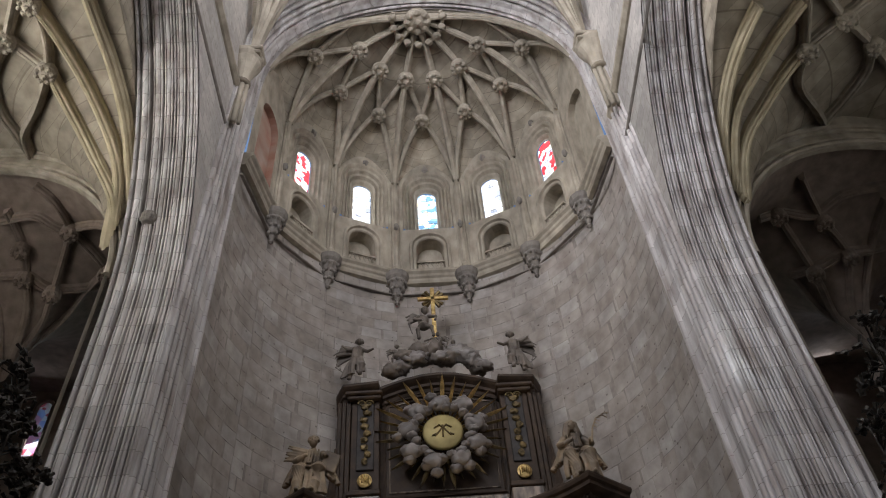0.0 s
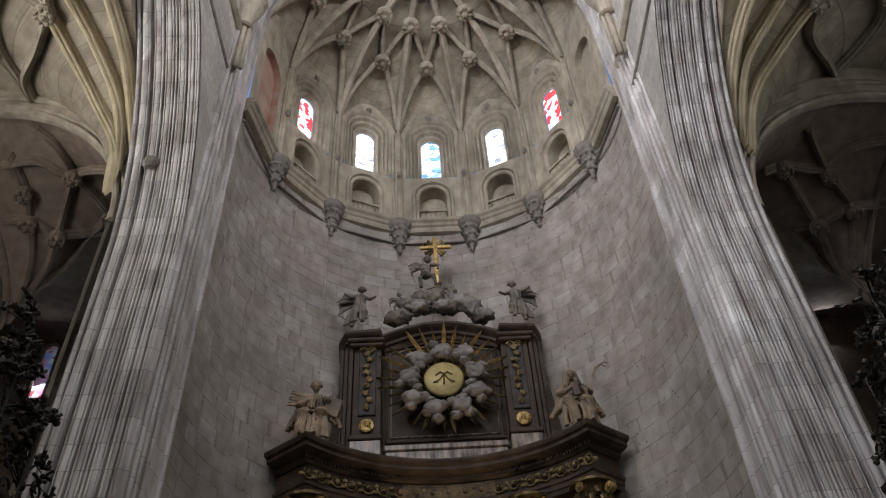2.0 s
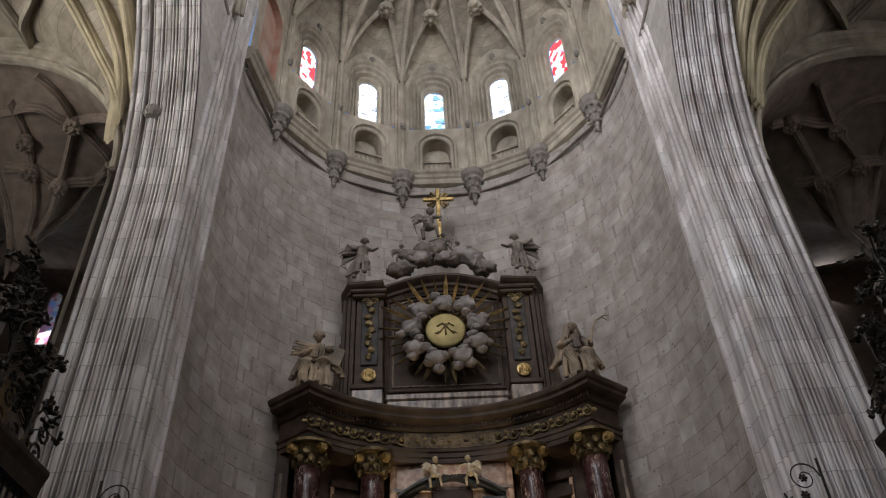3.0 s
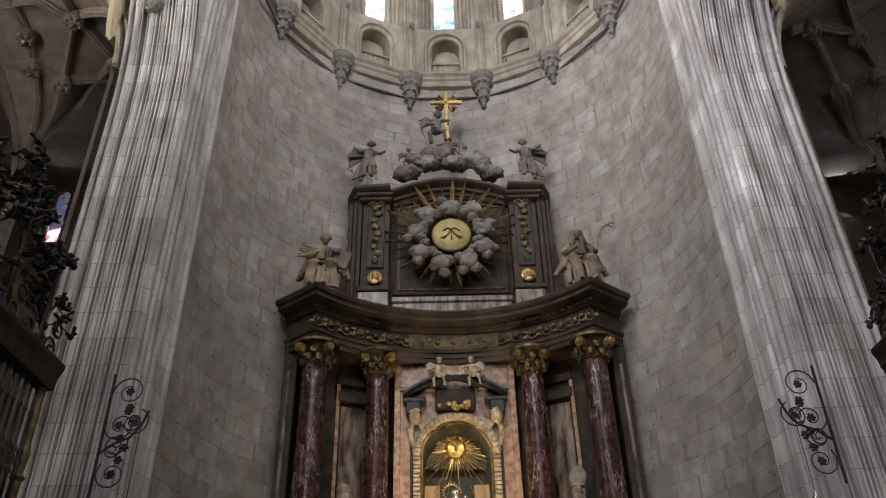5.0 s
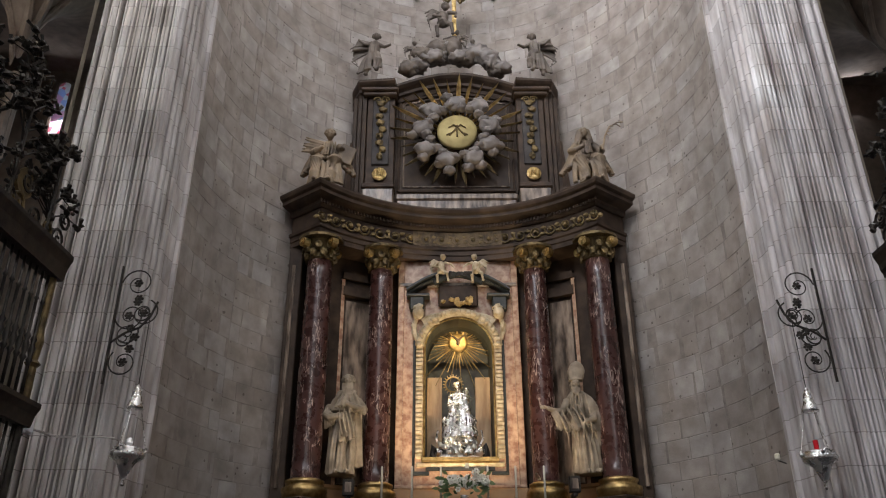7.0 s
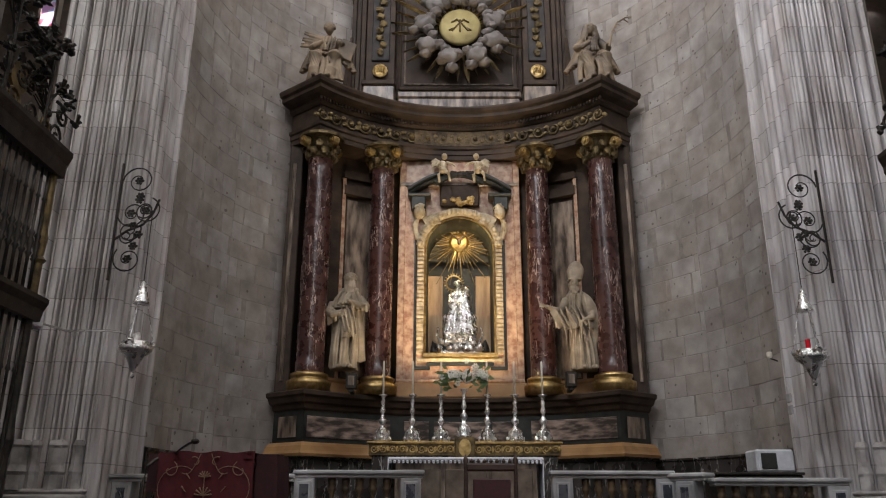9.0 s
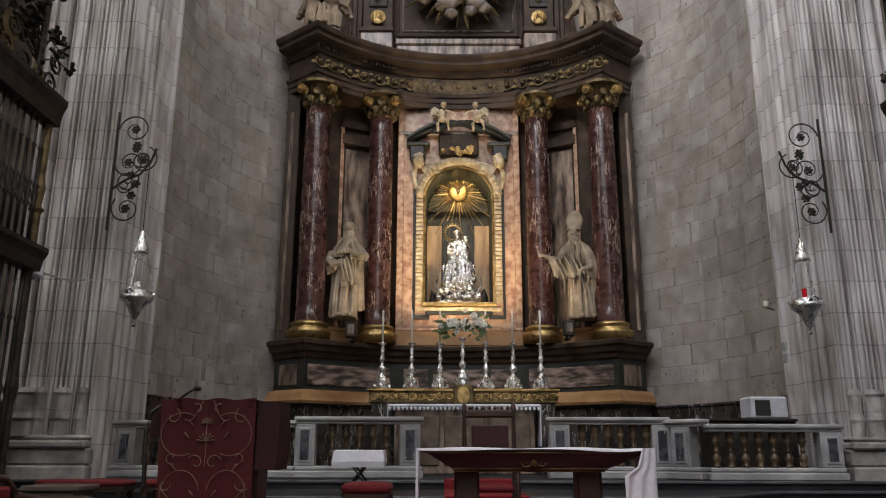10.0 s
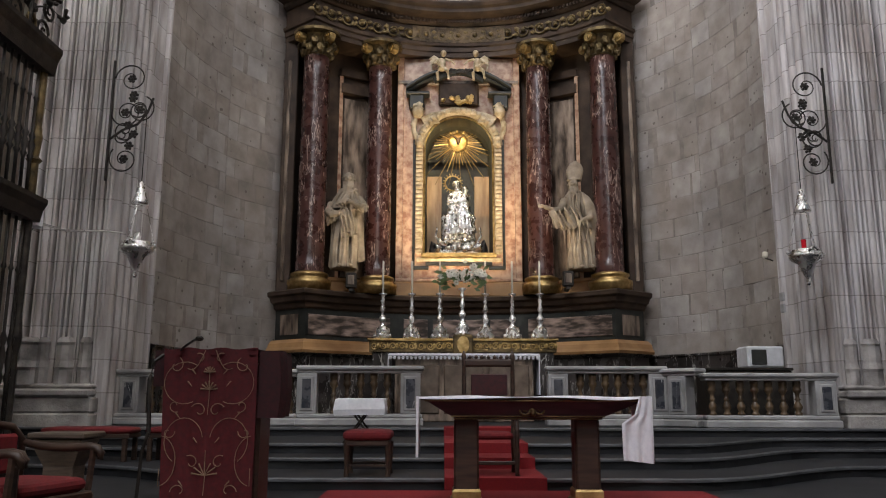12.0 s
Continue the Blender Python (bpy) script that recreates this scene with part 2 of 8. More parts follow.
def stained(name, colours, scale):
    """Coloured window glass that lets daylight through."""
    m, t, b, node, link = nodes_of(name)
    geo, v = node("ShaderNodeNewGeometry"), node("ShaderNodeTexVoronoi")
    v.inputs["Scale"].default_value = scale
    link(geo.outputs["Position"], v.inputs["Vector"])
    sep = node("ShaderNodeSeparateColor")
    link(v.outputs["Color"], sep.inputs[0])
    r = ramp(t, [(k / len(colours), c) for k, c in enumerate(colours)])
    r.color_ramp.interpolation = "CONSTANT"
    link(sep.outputs[0], r.inputs[0])
    tr = node("ShaderNodeBsdfTranslucent")
    link(r.outputs[0], tr.inputs[0])
    link(r.outputs[0], b.inputs["Base Color"])
    b.inputs["Roughness"].default_value = 0.2
    mx = node("ShaderNodeMixShader")
    mx.inputs[0].default_value = 0.85
    link(b.outputs[0], mx.inputs[1])
    link(tr.outputs[0], mx.inputs[2])
    link(mx.outputs[0], t.nodes["Material Output"].inputs[0])
    return m


W, BL, Rr = (0.95, 0.95, 0.97), (0.25, 0.5, 0.85), (0.8, 0.05, 0.06)
GLASS_PALE = stained("pale_stained_glass", [W, W, W, (0.9, 0.85, 0.6), (0.35, 0.35, 0.4), W, W], 4.5)
GLASS_BLUE = stained("blue_stained_glass", [W, W, BL, (0.5, 0.75, 0.95), W, (0.9, 0.8, 0.5), (0.15, 0.3, 0.5), W], 5)
GLASS_PALE2 = stained("bright_stained_glass", [W, (0.9, 0.6, 0.75), W, (0.6, 0.7, 0.95), W, (0.85, 0.3, 0.35)], 4)
GLASS_RED = stained("red_stained_glass", [Rr, W, Rr, (0.55, 0.6, 0.8), Rr, W, (0.75, 0.6, 0.5)], 5)


# ---- mesh helpers ----
def thing(name, label, category, at=(0, 0, 0), group="", kind=""):
    ob = new(name)
    ob.location = at
    return tagged(ob, label, category, group, kind)


def mesh_of(bm, material, smooth=False):
    me = bpy.data.meshes.new("mesh")
    bmesh.ops.recalc_face_normals(bm, faces=bm.faces)
    if smooth:
        for f in bm.faces:
            f.smooth = True
    bm.to_mesh(me)
    bm.free()
    me.materials.append(material)
    return me


def part(name, bm, material, parent=None, label="", smooth=False):
    """Links a bmesh, built in world places, as one mesh under a thing or a part."""
    ob = new(name, mesh_of(bm, material, smooth))
    if parent:
        ob.parent = parent
        if parent.parent is None:
            ob.matrix_parent_inverse = parent.matrix_basis.inverted()
    if label:
        ob["label"] = label
    return ob


def single(name, bm, material, label, category, smooth=False, group="", kind=""):
    return tagged(part(name, bm, material, None, "", smooth), label, category, group, kind)


def box(bm, x0, x1, y0, y1, z0, z1, bevel=0.0, m=None):
    mat = Matrix.LocRotScale(((x0 + x1) / 2, (y0 + y1) / 2, (z0 + z1) / 2), None, (abs(x1 - x0), abs(y1 - y0), abs(z1 - z0)))
    if m:
        mat = m @ mat
    vs = bmesh.ops.create_cube(bm, size=1, matrix=mat)["verts"]
    if bevel:
        es = list({e for v in vs for e in v.link_edges})
        bmesh.ops.bevel(bm, geom=es, offset=bevel, segments=1, affect="EDGES")
    return bm


def lathe(bm, prof, at=(0, 0, 0), seg=16, squash=1.0, arc=(0, 2 * math.pi), m=None):
    """prof: (radius, height) pairs."""
    full = abs(arc[1] - arc[0] - 2 * math.pi) < 1e-6
    n = seg if full else seg + 1
    rings = []
    for r, z in prof:
        ring = []
        for k in range(n):
            a = arc[0] + (arc[1] - arc[0]) * k / seg
            p = Vector((r * math.cos(a), r * math.sin(a) * squash, z))
            ring.append(bm.verts.new((m @ p if m else p) + Vector(at)))
        rings.append(ring)
    for a, b in zip(rings, rings[1:]):
        for k in range(seg):
            j = (k + 1) % n
            bm.faces.new((a[k], a[j], b[j], b[k]))
    if full:
        for ring in (rings[0], rings[-1]):
            bm.faces.new(ring)
    return bm


def tube(bm, pts, r, seg=6, taper=None):
    """A round bar along points; r at the start, taper at the end."""
    pts = [Vector(p) for p in pts]
    rings, up = [], Vector((0.13, 0.21, 0.97))
    for k, p in enumerate(pts):
        d = (pts[min(k + 1, len(pts) - 1)] - pts[max(k - 1, 0)]).normalized()
        s = d.cross(up)
        if s.length < 1e-3:
            s = d.cross(Vector((1, 0, 0)))
        s.normalize()
        q = s.cross(d)
        rr = r if taper is None else r + (taper - r) * k / (len(pts) - 1)
        rings.append([bm.verts.new(p + rr * (math.cos(a) * s + math.sin(a) * q)) for a in (2 * math.pi * j / seg for j in range(seg))])
    for a, b in zip(rings, rings[1:]):
        for k in range(seg):
            bm.faces.new((a[k], a[(k + 1) % seg], b[(k + 1) % seg], b[k]))
    bm.faces.new(rings[0])
    bm.faces.new(rings[-1])
    return bm


def loft(bm, sections, closed=False, caps=True):
    """Joins rows of points of equal length."""
    rows = [[bm.verts.new(p) for p in s] for s in sections]
    n = len(rows[0])
    for a, b in zip(rows, rows[1:]):
        for k in range(n if closed else n - 1):
            bm.faces.new((a[k], a[(k + 1) % n], b[(k + 1) % n], b[k]))
    if closed and caps:
        bm.faces.new(rows[0])
        bm.faces.new(rows[-1])
    return bm


def blob(bm, at, size, seed=0, rough=0.2, freq=2.0, sub=2):
    vs = bmesh.ops.create_icosphere(bm, subdivisions=sub, radius=1)["verts"]
    for v in vs:
        d = 1 + rough * noise.noise(v.co * freq + Vector((seed * 7.3, seed * 3.1, seed)))
        v.co = Vector(at) + Vector((v.co.x * size[0], v.co.y * size[1], v.co.z * size[2])) * d
    return bm


def B():
    return bmesh.new()


AX = 0.43

# ---- the apse: seven facets round a centre, a ring cornice, a windowed upper storey and a star vault ----
HALF = [(1.28, 19.6), (3.6, 18.56), (5.18, 16.4), (5.6, 14.0)]
VERT = [Vector((AX - x, y)) for x, y in reversed(HALF)] + [Vector((AX + x, y)) for x, y in HALF]
MID = Vector((AX, 14.0))
RING = 21.5


def facet(k):
    """Matrix of facet k: x along it from its left end, y outwards, z up; and its length."""
    a, b = VERT[k], VERT[k + 1]
    d = (b - a).normalized()
    n = Vector((-d.y, d.x))
    return Matrix(((d.x, n.x, 0, a.x), (d.y, n.y, 0, a.y), (0, 0, 1, 0), (0, 0, 0, 1))), (b - a).length


ANG = [math.atan2(v.x - MID.x, v.y - MID.y) for v in VERT]


def reach(th):
    """Distance from the apse's centre to its wall at angle th, and how far th lies between two corners (0..1)."""
    th = max(ANG[0], min(ANG[-1], th))
    k = max(i for i in range(7) if ANG[i] <= th + 1e-9)
    a, b = VERT[k] - MID, VERT[k + 1] - MID
    d = Vector((math.sin(th), math.cos(th)))
    e = b - a
    r = (a.x * e.y - a.y * e.x) / (d.x * e.y - d.y * e.x)
    p = d * r
    return r, (p - a).length / e.length


def web_z(th, rho):
    s = reach(th)[1]
    return 25.0 + 5.6 * math.sqrt(max(0, 1 - (0.97 * rho) ** 2)) + 1.5 * math.sin(math.pi * s) * rho ** 4


def web(x, y):
    p = Vector((x, y)) - MID
    th = math.atan2(p.x, p.y)
    return web_z(th, min(1, p.length / reach(th)[0]))


LOWR = 5.72


def low_wall(th, z, out=0.0):
    return (MID.x + (LOWR + out) * math.sin(th), MID.y + (LOWR + out) * math.cos(th), z)


MORTAR = surface("joint_mortar", (0.2, 0.17, 0.145), (0.3, 0.26, 0.23), 6, 1)
apse_walls = []
for k in range(7):
    bm = B()
    A = np.linspace(ANG[k], ANG[k + 1], 9)
    loft(bm, [[low_wall(a, z, o) for a in A] for z, o in ((0, 0.012), (RING, 0.012), (RING, 0.9), (0, 0.9))])
    apse_walls.append(tagged(part("wall_apse_%d" % (k + 1), bm, MORTAR), "pale ashlar apse wall with weathered blocks", "wall", kind="structure"))


def arch_line(cx, half, sill, spring, n=10):
    pts = [(cx - half, sill), (cx - half, spring)]
    pts += [(cx - half * math.cos(math.pi * i / n), spring + half * math.sin(math.pi * i / n)) for i in range(1, n)]
    return pts + [(cx + half, spring), (cx + half, sill)]


WIN_STEPS = [(0.98, 23.95, 26.6, 0.0), (0.933, 23.95, 26.563, -0.09), (0.886, 23.95, 26.526, -0.04), (0.839, 23.95, 26.489, 0.05), (0.792, 23.95, 26.452, -0.03), (0.745, 23.95, 26.415, 0.02), (0.698, 23.95, 26.378, 0.15), (0.652, 23.95, 26.342, 0.06), (0.605, 23.95, 26.305, 0.11), (0.558, 23.95, 26.268, 0.25), (0.511, 23.95, 26.231, 0.16), (0.464, 23.95, 26.194, 0.21), (0.417, 23.95, 26.157, 0.3), (0.37, 23.95, 26.12, 0.3)]
NICHE_STEPS = [(0.78, 21.62, 22.98, 0.0), (0.74, 21.62, 22.98, -0.06), (0.66, 21.62, 22.98, -0.06), (0.62, 21.62, 22.98, 0.03), (0.54, 21.62, 22.98, 0.05), (0.50, 21.62, 22.98, 0.1), (0.48, 21.62, 22.98, 0.62)]
GLASSES = {1: GLASS_RED, 2: GLASS_PALE, 3: GLASS_BLUE, 4: GLASS_PALE, 5: GLASS_RED}
for k in range(7):
    m, ln = facet(k)
    cx = ln / 2
    bm = B()
    top = []
    for i in range(17):
        u = ln * (1 - i / 16)
        p = m @ Vector((u, 0, 0))
        top.append((u, web(p.x, p.y) + 0.25))
    if k in GLASSES:
        loops = [[(0, RING), (ln, RING)] + top, arch_line(cx, *WIN_STEPS[0][:3]), arch_line(cx, *NICHE_STEPS[0][:3])]
    else:
        loops = [[(0, RING), (ln, RING)] + top, arch_line(cx, ln * 0.3, 21.9, 25.0)]
    edges = []
    for lp in loops:
        vs = [bm.verts.new(m @ Vector((u, 0, z))) for u, z in lp]
        edges += [bm.edges.new((vs[i], vs[(i + 1) % len(vs)])) for i in range(len(vs))]
    bmesh.ops.triangle_fill(bm, use_beauty=True, edges=edges)
    wall_up = tagged(part("wall_upper_%d" % (k + 1), bm, CARVED), "pale carved stone wall under the apse vault", "wall", kind="structure")
    if k in GLASSES:
        for nm, steps in (("window_surround", WIN_STEPS), ("niche_surround", NICHE_STEPS)):
            bm = B()
            loft(bm, [[m @ Vector((u, d, z)) for u, z in arch_line(cx, h, s, sp)] for h, s, sp, d in steps])
            h, s, sp, d = steps[0]
            loft(bm, [[m @ Vector((cx + sg * st[0], max(0.0, st[3]), st[1])) for sg in (-1, 1)] for st in steps])
            if nm == "niche_surround":
                h, s, sp, d = steps[-1]
                bm.faces.new([bm.verts.new(m @ Vector((u, d, z))) for u, z in arch_line(cx, h, s, sp)])
            part(nm, bm, CARVED, wall_up)
        bm = B()
        for i in range(5):
            u0 = cx - 0.45 + i * 0.18
            tube(bm, [m @ Vector((u0 + 0.09 + 0.075 * math.cos(a), 0.02, 21.9 + 0.16 * math.sin(a))) for a in np.linspace(0, 2 * math.pi, 9)], 0.028, 5)
        box(bm, cx - 0.5, cx + 0.5, -0.03, 0.08, 22.08, 22.17, m=m)
        box(bm, cx - 0.5, cx + 0.5, -0.03, 0.08, 21.6, 21.7, m=m)
        part("parapet", bm, CARVED, wall_up, "pierced stone parapet")
        bm = B()
        blob(bm, m @ Vector((cx, -0.05, 27.62)), (0.12, 0.12, 0.2), k, 0.5)
        part("keystone", bm, SOOTCORBEL, wall_up)
        # the window: stained panes between lead bars
        win = thing("window_%d" % k, "narrow round-arched stained glass window in the apse", "window", m @ Vector((cx, 0.34, 24.0)), kind="structure")
        bm = B()
        bm.faces.new([bm.verts.new(m @ Vector((u, 0.34, z))) for u, z in arch_line(cx, 0.37, 23.95, 26.12)])
        pane = part("pane", bm, GLASSES[k], win)
        bm = B()
        for z in (24.3, 24.65, 25.0, 25.35, 25.7, 26.05):
            box(bm, cx - 0.37, cx + 0.37, 0.33, 0.35, z - 0.006, z + 0.006, m=m)
        box(bm, cx - 0.006, cx + 0.006, 0.33, 0.35, 23.95, 26.48, m=m)
        part("glazing_bar", bm, IRON, win)
    else:
        bm = B()
        al = arch_line(cx, ln * 0.3, 21.9, 25.0)
        loft(bm, [[m @ Vector((u, d, z)) for u, z in al] for d in (0, 0.25)])
        bm.faces.new([bm.verts.new(m @ Vector((u, 0.25, z))) for u, z in al])
        part("blind_arch", bm, RED_STONE if k == 0 else CARVED, wall_up, "blind arch with faded red plaster" if k == 0 else "plain blind arch")


def ring_sweep(bm, prof):
    """prof: (inwards, z); runs along the apse's corners."""
    rows = []
    for i, v in enumerate(VERT):
        d = (MID - v).normalized() if 0 < i < 7 else Vector((1 if i == 0 else -1, 0))
        rows.append([(v.x + d.x * a, v.y + d.y * a, z) for a, z in prof])
    return loft(bm, rows, closed=True)


bm = ring_sweep(B(), [(-0.1, 20.95), (0.05, 21.0), (0.08, 21.1), (0.08, 21.2), (0.14, 21.26), (0.16, 21.36), (0.24, 21.44), (0.26, 21.53), (0.2, 21.58), (-0.1, 21.6)])
single("ring_cornice", bm, CARVED, "moulded stone cornice round the apse", "cornice", kind="structure")
bm = ring_sweep(B(), [(-0.05, 20.44), (0.05, 20.45), (0.05, 20.5), (-0.05, 20.52)])
single("ring_string_course", bm, SOOTCORBEL, "thin dark string course on the apse wall", "string course", kind="structure")

for i, v in enumerate(VERT[1:7]):
    d = (MID - v).normalized()
    c = v + d * 0.12
    corbel = thing("corbel", "soot-darkened corbel of carved foliage under the cornice", "corbel", (c.x, c.y, 20.1), "apse corbels")
    bm = lathe(B(), [(0.03, 19.9), (0.09, 19.97), (0.05, 20.05), (0.1, 20.2), (0.16, 20.4), (0.21, 20.6), (0.23, 20.66), (0.28, 20.8), (0.34, 20.92), (0.33, 21.0), (0.4, 21.1), (0.44, 21.3)], (c.x, c.y, 0), 12)
    part("bracket", bm, SOOTCORBEL, corbel, smooth=False)
    for z, r, n in ((20.32, 0.14, 7), (20.62, 0.22, 9), (20.9, 0.32, 11)):
        for j in range(n):
            a = 2 * math.pi * (j + 0.5 * (n % 2)) / n
            bm = blob(B(), (c.x + r * math.cos(a), c.y + r * math.sin(a), z), (0.075, 0.075, 0.1), j, 0.5, sub=1)
            part("leaf", bm, SOOTCORBEL, corbel)
    bm = B()
    side = Vector((-d.y, d.x))
    for o, inw, r in ((-0.2, 0.02, 0.06), (-0.1, 0.08, 0.05), (0, 0.13, 0.09), (0.1, 0.08, 0.05), (0.2, 0.02, 0.06)):
        p = v + d * inw + side * o
        lathe(bm, [(r * 1.7, 21.5), (r * 1.7, 21.75), (r, 21.85), (r, 26.6)], (p.x, p.y, 0), 8)
    single("wall_shaft", bm, CARVED, "cluster of slender stone shafts between the windows", "shaft", group="apse shafts", kind="structure")
    bm = blob(B(), (v.x + d.x * 0.25, v.y + d.y * 0.25, 23.9), (0.1, 0.1, 0.2), i, 0.5)
    single("carved_boss", bm, SOOTCORBEL, "small dark carved knob on a shaft", "carving", group="shaft knobs")

# vault webs and ribs
bm = B()
rows = []
for i in range(15):
    rho = i / 14
    rows.append([(MID.x + reach(th)[0] * rho * 1.03 * math.sin(th), MID.y + reach(th)[0] * rho * 1.03 * math.cos(th), web_z(th, rho) + 0.12) for th in np.linspace(ANG[0], ANG[-1], 85)])
loft(bm, rows)
apse_vault = single("ceiling_apse_vault", bm, VAULT, "pale stone star vault over the apse", "vault", True, kind="structure")
BOSS = (MID.x, MID.y + 0.2)
def polar(deg, r):
    return (MID.x + r * math.sin(radians(deg)), MID.y + r * math.cos(radians(deg)))
main_b = [polar(math.degrees(a), 2.6) for a in ANG]
tier_c = [polar(math.degrees((a + b) / 2), 4.15) for a, b in zip(ANG, ANG[1:])]


def rib(p, q, r=0.13, drop=0.02, mat=None, bow=0.0):
    pts = []
    for i in range(13):
        t = i / 12
        x, y = p[0] + (q[0] - p[0]) * t, p[1] + (q[1] - p[1]) * t
        pts.append((x, y, web(x, y) - drop))
    bm = tube(B(), pts, r, 6)
    tube(bm, [(x, y, z - r * 0.9) for x, y, z in pts], r * 0.55, 6)
    return single("vault_rib", bm, CARVED, "moulded stone rib of the apse vault", "rib", group="apse ribs", kind="structure")


for i in range(8):
    v = VERT[i] + (MID - VERT[i]).normalized() * 0.12
    rib(v, main_b[i], 0.15)
    rib(main_b[i], BOSS, 0.14)
    for j in (i - 1, i):
        if 0 <= j < 7:
            rib(v, tier_c[j], 0.12)
            rib(main_b[i], tier_c[j], 0.11)


def boss(x, y, z, r, mat=None):
    bm = lathe(B(), [(r * 0.9, z + 0.15), (r, z - 0.05), (r * 0.85, z - 0.14), (r * 0.3, z - 0.2)], (x, y, 0), 14)
    for j in range(8):
        a = j * math.pi / 4
        blob(bm, (x + r * 0.72 * math.cos(a), y + r * 0.72 * math.sin(a), z - 0.14), (r * 0.3, r * 0.3, 0.1), j, 0.3, sub=1)
    blob(bm, (x, y, z - 0.2), (r * 0.35, r * 0.35, 0.12), 3, 0.3, sub=1)
    return single("vault_boss", bm, mat or CARVED, "carved rosette boss where vault ribs meet", "boss", group="vault bosses")


for x, y in main_b[1:7]:
    boss(x, y, web(x, y) - 0.2, 0.36)
for x, y in tier_c:
    boss(x, y, web(x, y) - 0.2, 0.33)
boss(BOSS[0], BOSS[1], web(*BOSS) - 0.25, 0.55)
for i in range(9):
    a = radians(-100 + 25 * i)
    blob_at = (BOSS[0] + 1.0 * math.sin(a), BOSS[1] + 1.0 * math.cos(a))
    bm = tube(B(), [(BOSS[0] + 1.0 * math.sin(a + s), BOSS[1] + 1.0 * math.cos(a + s), web(*blob_at) - 0.12 - 0.0 * s) for s in np.linspace(-0.21, 0.21, 5)], 0.09, 6)
    blob(bm, (*blob_at, web(*blob_at) - 0.2), (0.16, 0.16, 0.13), i, 0.3)
    single("ring_rib", bm, CARVED, "scalloped stone ring round the crown boss", "rib", group="crown ring", kind="structure")

# ---- compound piers, side arches and the triumphal arch ----
FRONT, PIERX, PR, PC, PSPR = 12.35, 5.83, 10.15, 2.2, 13.3


def face_profile():
    """Front of a pier: broad rolls between sharp grooves, the last ones turning the outer corner."""
    pts, at = [(0.0, 0.0)], 0.0
    for edge, half, deep in ((0.055, 0.008, 0.04), (0.12, 0.02, 0.08), (0.21, 0.008, 0.04), (0.3, 0.03, 0.14), (0.365, 0.01, 0.05), (0.47, 0.008, 0.04), (0.54, 0.022, 0.1), (0.62, 0.022, 0.1), (0.69, 0.01, 0.05), (0.8, 0.01, 0.05), (0.87, 0.03, 0.15), (0.95, 0.01, 0.05), (1.09, 0.01, 0.06), (1.18, 0.055, 0.28), (1.27, 0.01, 0.05), (1.45, 0.03, 0.16)):
        w = edge - half - at
        for i in range(1, 6):
            pts.append((at + w * i / 5, 0.2 * w * math.sin(math.pi * i / 5) if i < 5 else 0.0))
        pts += [(edge - half + 0.004, -deep), (edge + half - 0.004, -deep), (edge + half, 0.0)]
        at = edge + half
    return pts + [(1.51, 0.03), (1.55, 0.03), (1.58, -0.04), (1.6, -0.15), (1.61, -0.35)]


FACE = face_profile()


def jamb_profile():
    """The reveal of the triumphal arch from the nave to the apse wall: (along, proud)."""
    pts = [(0.0, 0.0)]
    for c in (0.13, 0.36, 0.59, 0.82):
        pts += [(c - 0.11, -0.13), (c - 0.085, -0.13)]
        pts += [(c - 0.085 * math.cos(math.pi * i / 6), 0.07 * math.sin(math.pi * i / 6)) for i in range(1, 6)]
        pts += [(c + 0.085, -0.13)]
    pts += [(0.95, -0.13), (0.97, 0.0), (1.02, 0.02), (1.2, 0.0), (1.36, 0.02), (1.38, -0.1), (1.43, -0.1), (1.45, 0.05), (1.5, 0.06), (1.52, -0.08), (1.57, -0.08), (1.6, 0.0), (1.65, 0.0), (1.66, -0.6)]
    return pts


